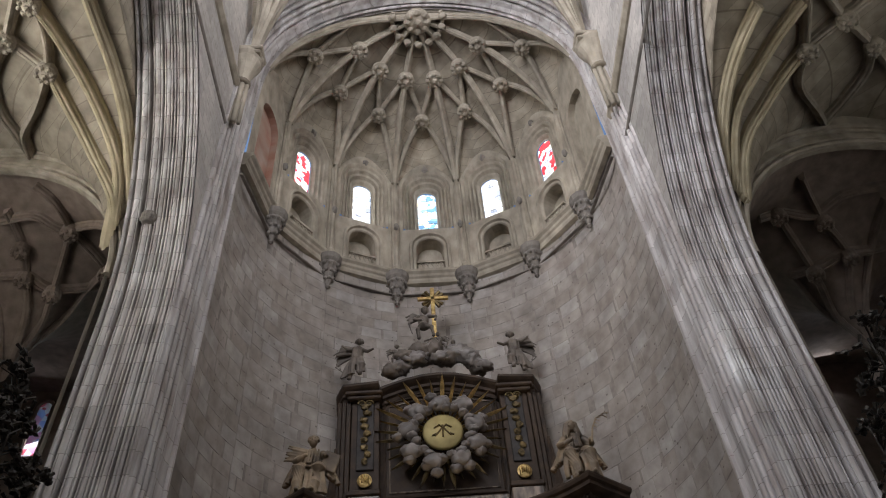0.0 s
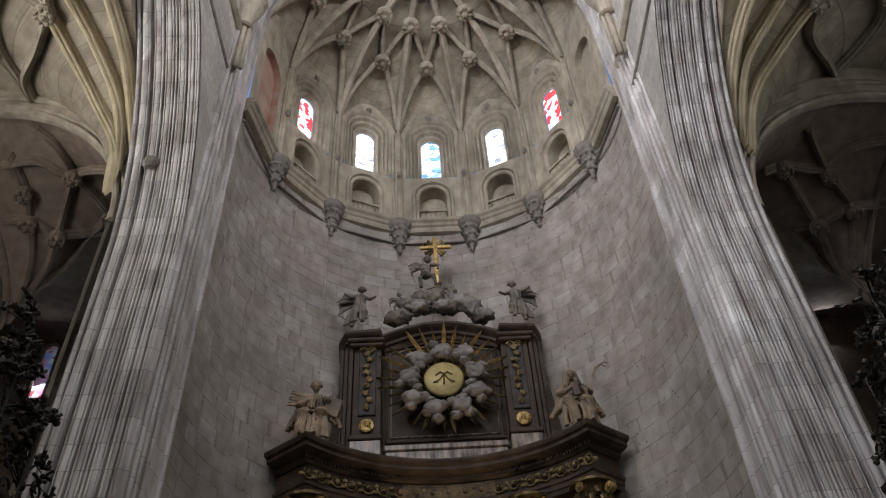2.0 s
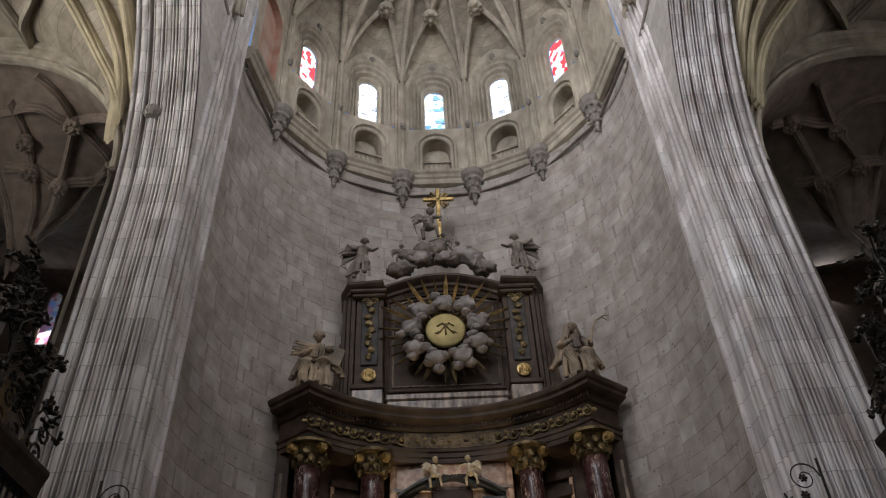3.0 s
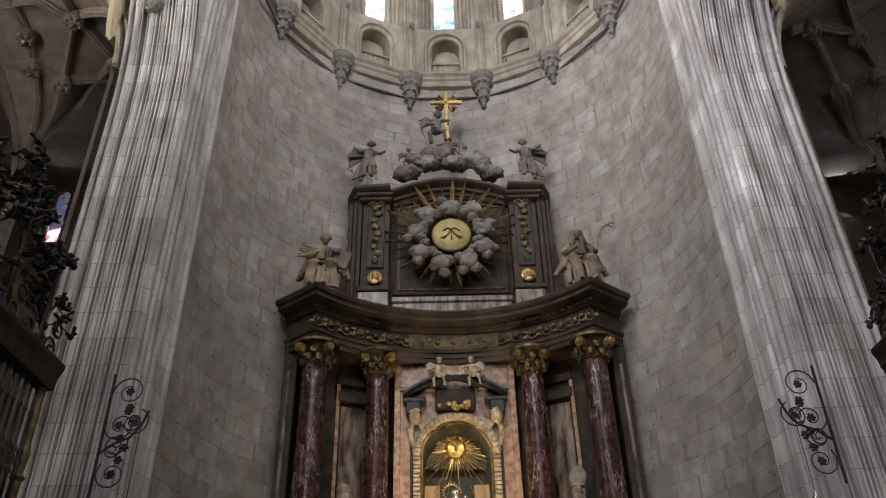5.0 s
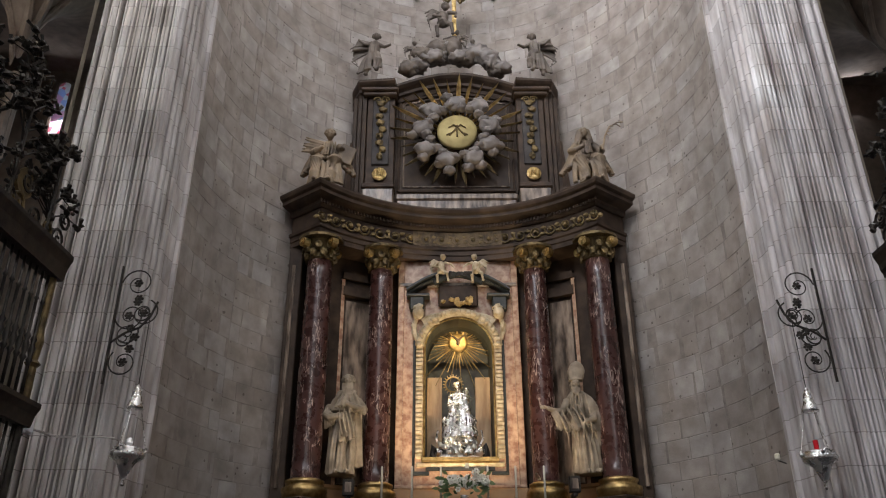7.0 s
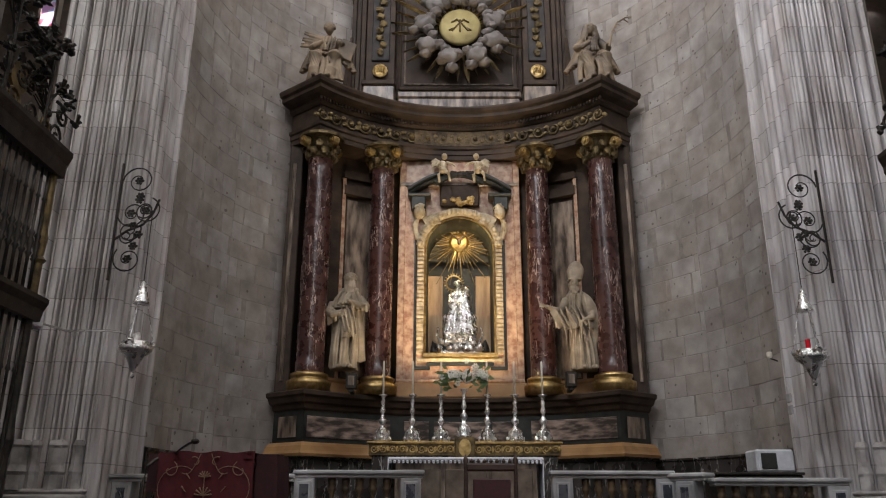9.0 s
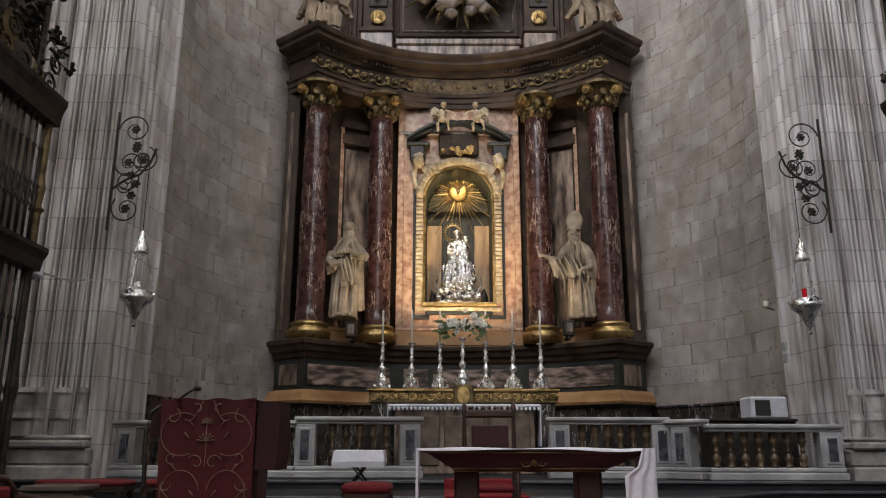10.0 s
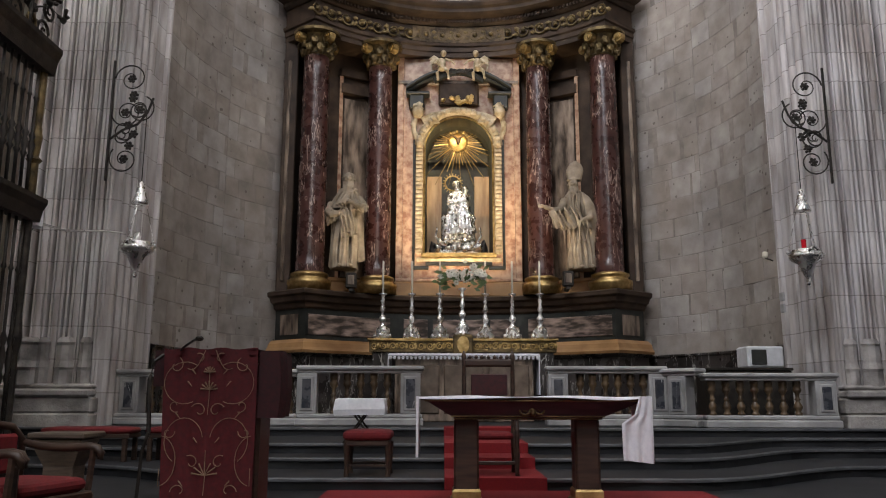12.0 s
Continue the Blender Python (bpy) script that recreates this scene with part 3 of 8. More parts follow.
JAMB = jamb_profile()
for side, name in ((-1, "left"), (1, "right")):
    sx = lambda d: AX - 0.03 + side * d  # noqa: E731
    x0 = AX - 0.03
    # front mouldings that run up and bend into the side arch
    rows = []
    for z in np.arange(0.0, PSPR, 0.6):
        rows.append([(x0 + side * (PIERX + s), FRONT - d, z) for s, d in FACE])
    for a in np.linspace(0, radians(70.5), 26):
        rows.append([(x0 + side * (PIERX + s), PC + (PR - d) * math.cos(a), PSPR + (PR - d) * math.sin(a)) for s, d in FACE])
    half_rows = [[(x, 11.18 - y, z) for x, y, z in r] for r in reversed(rows)]
    bm = loft(B(), rows + half_rows)
    side_arch = tagged(part("wall_pier_%s" % name, bm, PIER), "clustered stone pier whose roll mouldings bend into an arch", "pier", kind="structure")
    # pier core and spandrel wall above the side arch
    bm = B()
    xa, xb = x0 + side * (PIERX + 0.02), x0 + side * (PIERX + 1.45)
    box(bm, xa + side * 0.12, xb - side * 0.02, FRONT + 0.3, 14.6, 0, 33)
    box(bm, xa, xb, -2.9, -1.25, 0, 33)
    part("core", bm, PIER, side_arch)
    bm = B()
    arc = [(PC + PR * math.cos(a), PSPR + PR * math.sin(a)) for a in np.linspace(0, radians(70.5), 22)]
    arc += [(11.18 - y, z) for y, z in reversed(arc)]
    tops = [(y, 24.0) for y, z in arc]
    xs = x0 + side * (PIERX - 0.03)
    loft(bm, [[(xs, y, z) for y, z in arc], [(xs, y, z) for y, z in tops]])
    loft(bm, [[(xb, y, z) for y, z in arc], [(xb, y, z) for y, z in tops]])
    for y0, y1 in ((-1.3, 1.4), (5.6, 12.7)):
        box(bm, xs, xb, y0, y1, 24.0, 28.4)
    box(bm, xs, xb, -1.3, 12.7, 28.4, 33)
    tagged(part("wall_spandrel_%s" % name, bm, WALLFAR), "smooth pale ashlar wall above the side arch", "wall", kind="structure")
    # level string courses on the spandrel
    for zs, o in ((20.85, 0.06), (23.0, 0.16)) if side < 0 else ((19.95, 0.06), (21.65, 0.16)):
        prof = [(0, -o * 1.2), (o * 0.4, -o), (o, -o * 0.2), (o, o * 0.5), (o * 0.5, o * 0.7), (0, o * 0.7)]
        bm = loft(B(), [[(xs - side * a, y, zs + b) for a, b in prof] for y in (12.72 + o * 4, 6.0, -1.0)])
        single("string_course", bm, CARVED if o > 0.1 else SOOTCORBEL, "level moulded string course on the spandrel wall", "string course", group="string courses", kind="structure")
    # capital over the inner shafts and the fan of crossing ribs
    cap = thing("pier_capital", "moulded stone capital under the crossing vault", "capital", (x0 + side * 5.6, 12.55, 25), "pier capitals")
    bm = lathe(B(), [(0.2, 23.1), (0.27, 23.15), (0.22, 23.25), (0.26, 23.6), (0.36, 24.0), (0.44, 24.2), (0.47, 24.3), (0.42, 24.36), (0.52, 24.5), (0.54, 24.6)], (x0 + side * 5.62, 12.5, 0), 14)
    part("bell", bm, CARVED, cap)
    part("abacus", box(B(), x0 + side * 5.06, x0 + side * 6.0, 12.0, 12.72, 24.58, 24.76, 0.04), CARVED, cap)
    part("abacus_moulding", box(B(), x0 + side * 5.12, x0 + side * 5.95, 12.08, 12.72, 24.46, 24.58, 0.04), CARVED, cap)
    for o, w in ((-0.2, 0.07), (-0.06, 0.09), (0.1, 0.08)):
        bm = lathe(B(), [(w, 21.0), (w, 23.2)], (x0 + side * (5.66 + o), 12.45 + abs(o) * 0.5, 0), 8)
        part("shaft", bm, CARVED, cap, smooth=True)
    for i, (ex, ey) in enumerate(((0.5, 9.5), (1.5, 8), (2.6, 6.6), (3.7, 6.2), (5.4, 6.0), (4.6, 9.0))):
        sxp, syp = x0 + side * 5.45, 12.4
        exx, eyy = x0 + side * (5.45 - ex * (1 if i else 0.3)), ey
        pts = [(sxp + (exx - sxp) * t, syp + (eyy - syp) * t, 24.7 + 6.8 * math.sin(min(1, t) * math.pi / 2) ** 0.8) for t in np.linspace(0, 1, 14)]
        single("crossing_rib", tube(B(), pts, 0.12, 6), CARVED, "stone rib of the crossing vault", "rib", group="crossing ribs", kind="structure")

# small foliage rings on the largest roll of each pier
for kx, kz in ((-6.42, 16.1), (7.24, 15.85)):
    knob = lathe(B(), [(0.13, -0.16), (0.17, -0.1), (0.19, 0.0), (0.2, 0.1), (0.16, 0.16)], (kx, FRONT - 0.02 - 0.36 * (kz > 15.9), kz), 12)
    for j in range(9):
        a = math.pi * (1 + j / 8)
        blob(knob, (kx + 0.17 * math.cos(a), FRONT + 0.17 * math.sin(a) - 0.36 * (kz > 15.9), kz + 0.05 * (-1) ** j), (0.06, 0.06, 0.08), j, 0.5, sub=1)
    single("pier_ring", knob, SOOTCORBEL, "small soot-darkened carved ring on the pier", "carving", group="pier rings")

# triumphal arch: jambs and semicircle in one sweep
rows = []
TR, TS = 5.53, 25.4


def jamb_row(side, z):
    """One level of the reveal; it draws in a little under the springing."""
    k = max(0.0, min(1.0, (z - 21.5) / 3.5)) * 0.13
    return [(AX + side * (5.83 - 0.15 * s / 1.65 - k - d), FRONT + s, z) for s, d in JAMB]


for z in np.arange(0, TS, 0.7):
    rows.append(jamb_row(-1, z))
for a in np.linspace(0, math.pi, 49):
    rows.append([(AX - (TR + 0.2 * (1 - s / 1.65) - d) * math.cos(a), FRONT + s, TS + (TR + 0.2 * (1 - s / 1.65) - d) * math.sin(a)) for s, d in JAMB])
for z in reversed(np.arange(0, TS, 0.7)):
    rows.append(jamb_row(1, z))
single("wall_triumphal_arch", loft(B(), rows), PIER, "moulded round arch in front of the apse", "arch", kind="structure")
bm = B()
for y in (12.72, 14.02):
    fan = [[], []]
    for a in np.linspace(0, math.pi, 33):
        r0 = TR + 0.25 if y < 13 else TR - 0.0
        fan[0].append((AX - 0.04 - r0 * math.cos(a), y, TS + r0 * math.sin(a)))
        fan[1].append((AX - 0.04 - 6.6 * math.cos(a), y, TS + 8.2 * math.sin(a)))
    loft(bm, fan)
box(bm, AX - 8, AX + 8, 12.8, 13.9, 31.2, 34)
loft(bm, [[(MID.x + math.sin(a) * 5.75, 14.06, 24.9 + 5.7 * math.cos(a)) for a in np.linspace(-1.57, 1.57, 33)], [(MID.x + math.sin(a) * 6.8, 14.06, 24.9 + 7.5 * math.cos(a)) for a in np.linspace(-1.57, 1.57, 33)]])
single("wall_over_arch", bm, VAULT, "pale stone wall over the triumphal arch", "wall", kind="structure")
for rr, th in ((5.95, 0.1), (6.15, 0.07), (6.4, 0.12)):
    pts = [(AX - 0.04 - rr * math.cos(a), 12.66, TS + rr * math.sin(a)) for a in np.linspace(0, math.pi, 40)]
    single("arch_moulding", tube(B(), pts, th, 6), CARVED, "stone roll moulding on the triumphal arch", "moulding", group="arch mouldings", kind="structure")

# crossing vault
bm = B()
rows = []
for y in np.linspace(-1.2, 12.72, 25):
    row = []
    for x in np.linspace(-5.9, 5.9, 25):
        u, v = abs(x) / 5.9, abs(y - 5.76) / 6.96
        row.append((AX + x, y, 25.2 + max(6.2 * math.sqrt(max(0, 1 - u * u)), 6.5 * math.sqrt(max(0, 1 - v * v))) + 0.1))
    rows.append(row)
single("ceiling_crossing_vault", loft(bm, rows), VAULT, "pale stone vault over the crossing", "vault", True, kind="structure")

# ---- side bays and the ambulatory behind them ----
def conoid(springers, z0, rise, reach_):
    """Height of a vault that fans out from its springers."""
    def f(x, y):
        r = min(math.hypot(x - a, y - b) for a, b in springers)
        q = max(0.0, 1 - r / reach_)
        return z0 + rise * math.sqrt(max(0.0, 1 - q * q)) + 0.2 * max(0.0, r - reach_)
    return f


def smooth_path(pts, n=6):
    """A curve through plan points."""
    p = [Vector(q) for q in pts]
    p = [p[0] * 2 - p[1]] + p + [p[-1] * 2 - p[-2]]
    out = []
    for a, b, c, d in zip(p, p[1:], p[2:], p[3:]):
        for i in range(n):
            t = i / n
            out.append(0.5 * ((2 * b) + (c - a) * t + (2 * a - 5 * b + 4 * c - d) * t * t + (3 * b - a - 3 * c + d) * t ** 3))
    return out + [p[-2]]


RIB_SECTION = ((-0.5, 0.15), (-0.5, -0.3), (-0.36, -0.36), (-0.3, -0.55), (-0.42, -0.62), (-0.34, -0.72), (-0.14, -0.78), (-0.17, -0.9), (0.0, -1.0), (0.17, -0.9), (0.14, -0.78), (0.34, -0.72), (0.42, -0.62), (0.3, -0.55), (0.36, -0.36), (0.5, -0.3), (0.5, 0.15))


def deep_rib(pts, zf, width, depth, mat, name, label, group):
    """A moulded rib that hangs under a vault along plan points."""
    path = smooth_path(pts)
    rows = []
    for k, p in enumerate(path):
        d = (path[min(k + 1, len(path) - 1)] - path[max(k - 1, 0)]).normalized()
        n = Vector((-d.y, d.x))
        z = zf(p.x, p.y) + 0.6 * depth
        rows.append([(p.x + n.x * u * width, p.y + n.y * u * width, z + v * depth) for u, v in RIB_SECTION])
    return single(name, loft(B(), rows, closed=True), mat, label, "rib", group=group, kind="structure")


def vault_sheet(x0, x1, y0, y1, zf, nx, ny):
    return loft(B(), [[(x, y, zf(x, y)) for x in np.linspace(x0, x1, nx)] for y in np.linspace(y0, y1, ny)])


BAYS = {
    -1: dict(name="left", spring=((-7.55, 12.4), (-15.8, 12.4)), rise=5.0, arch=(-11.67, 14.72, 4.4),
             ochre=(((-7.5, 12.4), (-7.57, 11.98), (-8.22, 11.44), (-8.77, 10.68), (-9.14, 9.9)),
                    ((-7.45, 12.3), (-7.5, 11.54), (-8.09, 10.32), (-8.61, 9.22), (-9.08, 8.2)),
                    ((-7.15, 12.2), (-7.27, 10.9), (-7.49, 9.62), (-7.7, 8.38), (-7.8, 6.5))),
             pale=(((-9.14, 9.85), (-9.52, 9.58), (-10.02, 9.12), (-10.6, 8.4)),
                   ((-10.5, 12.4), (-10.43, 11.7), (-9.71, 10.78), (-9.14, 9.8), (-8.97, 8.96), (-9.03, 8.2)),
                   ((-10.5, 12.4), (-10.77, 11.6), (-10.92, 11.12), (-10.8, 10.2), (-10.02, 9.12)),
                   ((-10.02, 9.12), (-9.46, 8.12), (-9.1, 7.4))),
             knots=((-9.14, 9.82), (-10.02, 9.12), (-9.08, 8.2)),
             dark=((-11.8, 17.0), (-16.8, 17.0), (-7.2, 13.4)), dark_z=(14.6, 4.6),
             veins=(((-11.7, 17.0), (-11.39, 16.36), (-11.39, 15.6), (-11.4, 14.92), (-11.61, 13.9)),
                    ((-11.7, 17.0), (-11.12, 16.78), (-10.75, 16.14), (-10.03, 14.66)),
                    ((-11.7, 17.05), (-10.74, 17.12), (-10.1, 16.64), (-9.41, 16.2)),
                    ((-11.86, 14.22), (-10.9, 14.14), (-10.03, 14.66), (-8.1, 13.6)),
                    ((-12.09, 15.54), (-11.39, 15.6), (-10.75, 16.14), (-9.62, 16.74)),
                    ((-10.03, 14.66), (-10.16, 13.64), (-10.54, 13.1)),
                    ((-10.03, 14.66), (-9.63, 15.52), (-9.41, 16.2)),
                    ((-11.8, 16.95), (-12.4, 15.9), (-12.9, 14.6))),
             dark_knots=((-10.03, 14.66), (-11.39, 15.6), (-10.75, 16.14), (-11.4, 14.92), (-9.41, 16.2))),
    1: dict(name="right", spring=((8.35, 12.4), (16.4, 12.4)), rise=4.6, arch=(11.99, 14.25, 4.08),
            ochre=(((8.2, 12.4), (8.61, 11.6), (9.31, 11.02), (10.31, 10.04)),
                   ((8.1, 12.3), (8.39, 11.1), (9.02, 10.24), (10.03, 8.82)),
                   ((8.0, 12.2), (8.05, 11.4), (8.33, 10.18), (8.86, 8.82))),
            pale=(((11.6, 12.4), (11.11, 11.8), (10.3, 10.88), (10.31, 10.04), (10.19, 9.18), (10.0, 8.2)),
                  ((11.6, 12.4), (12.09, 11.7), (12.41, 10.9), (12.29, 10.14)),
                  ((12.29, 10.14), (11.25, 9.32), (10.5, 8.6)),
                  ((10.31, 10.04), (11.25, 9.32), (12.0, 8.6)),
                  ((12.29, 10.14), (12.81, 10.64), (13.8, 11.6))),
            knots=((10.31, 10.04), (11.25, 9.32), (12.29, 10.14)),
            dark=((12.6, 17.0), (17.6, 17.0), (8.0, 13.4)), dark_z=(14.0, 4.4),
            veins=(((12.5, 17.0), (12.08, 17.0), (11.61, 16.18), (10.46, 14.72)),
                   ((12.6, 16.9), (12.42, 16.54), (12.48, 15.64), (11.76, 14.86)),
                   ((12.5, 17.1), (11.9, 17.2), (11.13, 16.58)),
                   ((9.87, 14.7), (10.46, 14.72), (11.51, 14.78), (12.37, 14.14), (13.47, 13.96)),
                   ((11.13, 16.58), (11.61, 16.18), (12.48, 15.64), (13.8, 15.76)),
                   ((11.76, 14.86), (11.23, 14.04), (10.8, 13.4)),
                   ((12.65, 16.9), (13.2, 15.8), (13.6, 14.4))),
            dark_knots=((10.46, 14.72), (11.61, 16.18), (12.48, 15.64), (11.76, 14.86))),
}
for side, bay_ in BAYS.items():
    name = bay_["name"]
    x0 = AX - 0.03
    cx = x0 + side * 11.0
    zf = conoid(bay_["spring"], 15.0, bay_["rise"], 5.0)
    over = lambda x, y: zf(x, y) + 0.24  # noqa: E731
    bm = vault_sheet(x0 + side * 7.42, x0 + side * 15.3, -1.2, 12.5, over, 43, 61)
    edge_y = np.linspace(-1.2, 12.5, 40)
    xe = x0 + side * 7.43
    loft(bm, [[(xe, y, over(xe, y) - 0.05) for y in edge_y], [(xe, y, 24.2) for y in edge_y]])
    single("ceiling_side_vault_%s" % name, bm, VAULT, "pale stone rib vault over a side bay", "vault", True, kind="structure")
    for path in bay_["ochre"]:
        deep_rib(path, zf, 0.3, 0.42, OCHRE, "side_vault_rib", "deep ochre stone rib springing from the pier", "side vault ribs")
    for path in bay_["pale"]:
        deep_rib(path, zf, 0.24, 0.36, CARVED, "side_vault_rib", "moulded rib curving over a side bay's vault", "side vault ribs")
    for p in bay_["knots"]:
        boss(p[0], p[1], zf(*p) - 0.1, 0.27)
    # wall with the dark arch that leads on
    ax, az, ar_ = bay_["arch"]
    bm = B()
    turns = np.linspace(0.02, math.pi - 0.02, 33)
    inner = [(ax - ar_ * math.cos(a), az + ar_ * math.sin(a)) for a in turns]
    far_ = [(x, max(zf(x, 12.45), z + 0.3) + 0.6) for x, z in inner]
    for y in (12.45, 12.6):
        loft(bm, [[(x, y, z) for x, z in inner], [(x, y, z) for x, z in far_]])
    loft(bm, [[(x, y, z) for x, z in [(ax - ar_, 0)] + inner + [(ax + ar_, 0)]] for y in (12.45, 12.6)])
    box(bm, ax + side * ar_, ax + side * (ar_ + 1.4), 12.45, 13.3, 0, 24.5)
    aisle_wall = tagged(part("wall_aisle_%s" % name, bm, CARVED), "stone wall with an arch to the dark ambulatory", "wall", kind="structure")
    for grow, thick in ((0.07, 0.08), (0.26, 0.05), (0.62, 0.06), (0.78, 0.1)):
        pts = [(ax - (ar_ + grow) * math.cos(a), 12.41, az + (ar_ + grow) * math.sin(a)) for a in np.linspace(0, math.pi, 36)]
        part("arch_moulding", tube(B(), pts, thick, 6), CARVED, aisle_wall)
    # ambulatory
    bm = B()
    xa, xb = x0 + side * 6.4, x0 + side * 18.0
    if side < 0:
        for b in ((xa, -13.48, 0, 22), (-14.02, xb, 0, 22), (-13.48, -14.02, 0, 17.1), (-13.48, -14.02, 19.4, 22)):
            box(bm, b[0], b[1], 23.0, 23.6, b[2], b[3])
    else:
        box(bm, xa, xb, 23.0, 23.6, 0, 22)
    box(bm, xb, xb + side * 0.6, 13.3, 23.6, 0, 22)
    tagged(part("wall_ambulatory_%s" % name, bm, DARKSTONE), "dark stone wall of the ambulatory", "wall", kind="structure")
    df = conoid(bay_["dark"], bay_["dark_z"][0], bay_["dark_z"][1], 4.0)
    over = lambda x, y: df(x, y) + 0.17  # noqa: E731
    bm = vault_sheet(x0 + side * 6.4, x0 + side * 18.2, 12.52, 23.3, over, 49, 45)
    single("ceiling_ambulatory_%s" % name, bm, DARKSTONE, "dark brown rib vault of the ambulatory", "vault", True, kind="structure")
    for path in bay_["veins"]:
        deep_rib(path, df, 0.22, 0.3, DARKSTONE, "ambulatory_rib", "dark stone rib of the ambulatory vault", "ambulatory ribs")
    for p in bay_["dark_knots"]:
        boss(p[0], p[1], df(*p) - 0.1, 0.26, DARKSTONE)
    px_, py_ = bay_["dark"][0]
    shaft = B()
    for k in range(7):
        a = -0.4 + k * 0.65
        lathe(shaft, [(0.13, 0), (0.13, bay_["dark_z"][0] + 0.3)], (px_ + 0.3 * math.cos(a), py_ + 0.3 * math.sin(a), 0), 8)
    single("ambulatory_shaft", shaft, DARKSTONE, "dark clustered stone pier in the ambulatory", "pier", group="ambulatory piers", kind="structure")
    # unseen lid above the vaults, added to block the sky
    single("ceiling_aisle_roof_%s" % name, box(B(), x0 + side * 6.85, x0 + side * 18.6, -3, 23.6, 24.5, 24.8), DARKSTONE, "unseen lid that keeps sky light off the side bay and ambulatory", "roof", kind="structure")
    # outer wall of the side bay
    bm = B()
    xo = cx + side * 3.8
    box(bm, xo, xo + side * 0.6, -3, 12.6, 0, 11)
    box(bm, xo, xo + side * 0.6, -3, 12.6, 18, 24.5)
    box(bm, xo, xo + side * 0.6, -3, 1.5, 11, 18)
    box(bm, xo, xo + side * 0.6, 9.0, 12.6, 11, 18)
    box(bm, x0 + side * 5.8, xo, -3, -2.4, 0, 25)
    tagged(part("wall_outer_%s" % name, bm, WALLFAR), "pale outer wall of a side bay", "wall", kind="structure")
    area_lamp("side_window_light", look((xo - side * 0.1, 5.2, 14.5), (x0 + side * 7, 9, 20.5)), 7, 6.5, 460 if side < 0 else 70, (1.0, 0.98, 0.95)).data.spread = radians(110)

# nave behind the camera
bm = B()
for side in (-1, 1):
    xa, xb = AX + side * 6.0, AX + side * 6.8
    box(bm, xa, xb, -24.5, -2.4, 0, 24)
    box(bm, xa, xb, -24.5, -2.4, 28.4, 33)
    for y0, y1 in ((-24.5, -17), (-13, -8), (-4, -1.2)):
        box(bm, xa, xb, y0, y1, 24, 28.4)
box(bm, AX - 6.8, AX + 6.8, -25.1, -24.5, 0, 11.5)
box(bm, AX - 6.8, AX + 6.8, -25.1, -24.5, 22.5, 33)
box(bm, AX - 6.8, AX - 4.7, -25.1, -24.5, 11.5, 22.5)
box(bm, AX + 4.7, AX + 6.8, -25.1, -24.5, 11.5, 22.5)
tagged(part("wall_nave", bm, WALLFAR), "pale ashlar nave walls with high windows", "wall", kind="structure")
bm = box(B(), AX - 7, AX + 7, -25, -1.1, 31.5, 32)
single("ceiling_nave", bm, VAULT, "pale stone nave vault", "ceiling", kind="structure")
bm = box(B(), AX - 20, AX + 20, -26, 25, -0.4, 0)
single("floor", bm, DARKSTEP, "grey stone church floor", "floor", kind="structure")

# glazing of the high windows; added gap at left crossing shapes the sun patch
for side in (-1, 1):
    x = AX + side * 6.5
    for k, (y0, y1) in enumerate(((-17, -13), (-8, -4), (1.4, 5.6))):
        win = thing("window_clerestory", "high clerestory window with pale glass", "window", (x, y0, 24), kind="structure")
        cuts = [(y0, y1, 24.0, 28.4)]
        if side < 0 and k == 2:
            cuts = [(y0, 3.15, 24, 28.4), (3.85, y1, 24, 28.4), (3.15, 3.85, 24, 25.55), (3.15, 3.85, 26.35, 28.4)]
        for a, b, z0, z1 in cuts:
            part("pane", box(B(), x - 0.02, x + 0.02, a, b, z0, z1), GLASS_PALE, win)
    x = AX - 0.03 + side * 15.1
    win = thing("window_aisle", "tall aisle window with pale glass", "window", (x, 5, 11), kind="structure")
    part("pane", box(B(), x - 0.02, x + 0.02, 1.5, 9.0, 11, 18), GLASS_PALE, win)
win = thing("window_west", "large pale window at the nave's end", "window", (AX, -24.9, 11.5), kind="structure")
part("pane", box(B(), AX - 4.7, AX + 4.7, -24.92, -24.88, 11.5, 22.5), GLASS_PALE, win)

# ---- the presbytery: platform, curved steps, balustrade ----
PLAT, UP = 0.55, 1.05


FRONTS = ((8.33, 9.9, 2.2, 4.9), (9.38, 11.2, 2.4, 5.0), (10.11, 11.7, 2.6, 4.8), (11.95, 11.95, 3.0, 4.0))


def slab(k, yback, z0, z1, hw=6.9, cx=0.4):
    """A step whose front swells out in the middle and draws back in a long curve at both ends, with a small nosing."""
    yf, ye, xa, xb = FRONTS[k]

    def line(z, inset):
        out = []
        for x in np.linspace(-hw, hw, 61):
            t = max(0.0, min(1.0, (abs(x) - xa) / (xb - xa)))
            out.append((cx + x, yf + (ye - yf) * t * t * (3 - 2 * t) + inset, z))
        return out
    back = [(cx - hw, yback, z1 - 0.002), (cx + hw, yback, z1 - 0.002)]
    bm = loft(B(), [line(z0, 0.03), line(z1 - 0.04, 0.03), line(z1 - 0.034, 0.0), line(z1 - 0.01, 0.0), line(z1, 0.01), [(x, yback, z1) for x, y, z in line(z1, 0)], [(x, yback, z0) for x, y, z in line(z1, 0)]])
    edge = loft(B(), [line(z1 - 0.034, -0.003), line(z1 - 0.01, -0.003), line(z1 + 0.003, 0.01), line(z1 + 0.003, 0.05)])
    return bm, edge


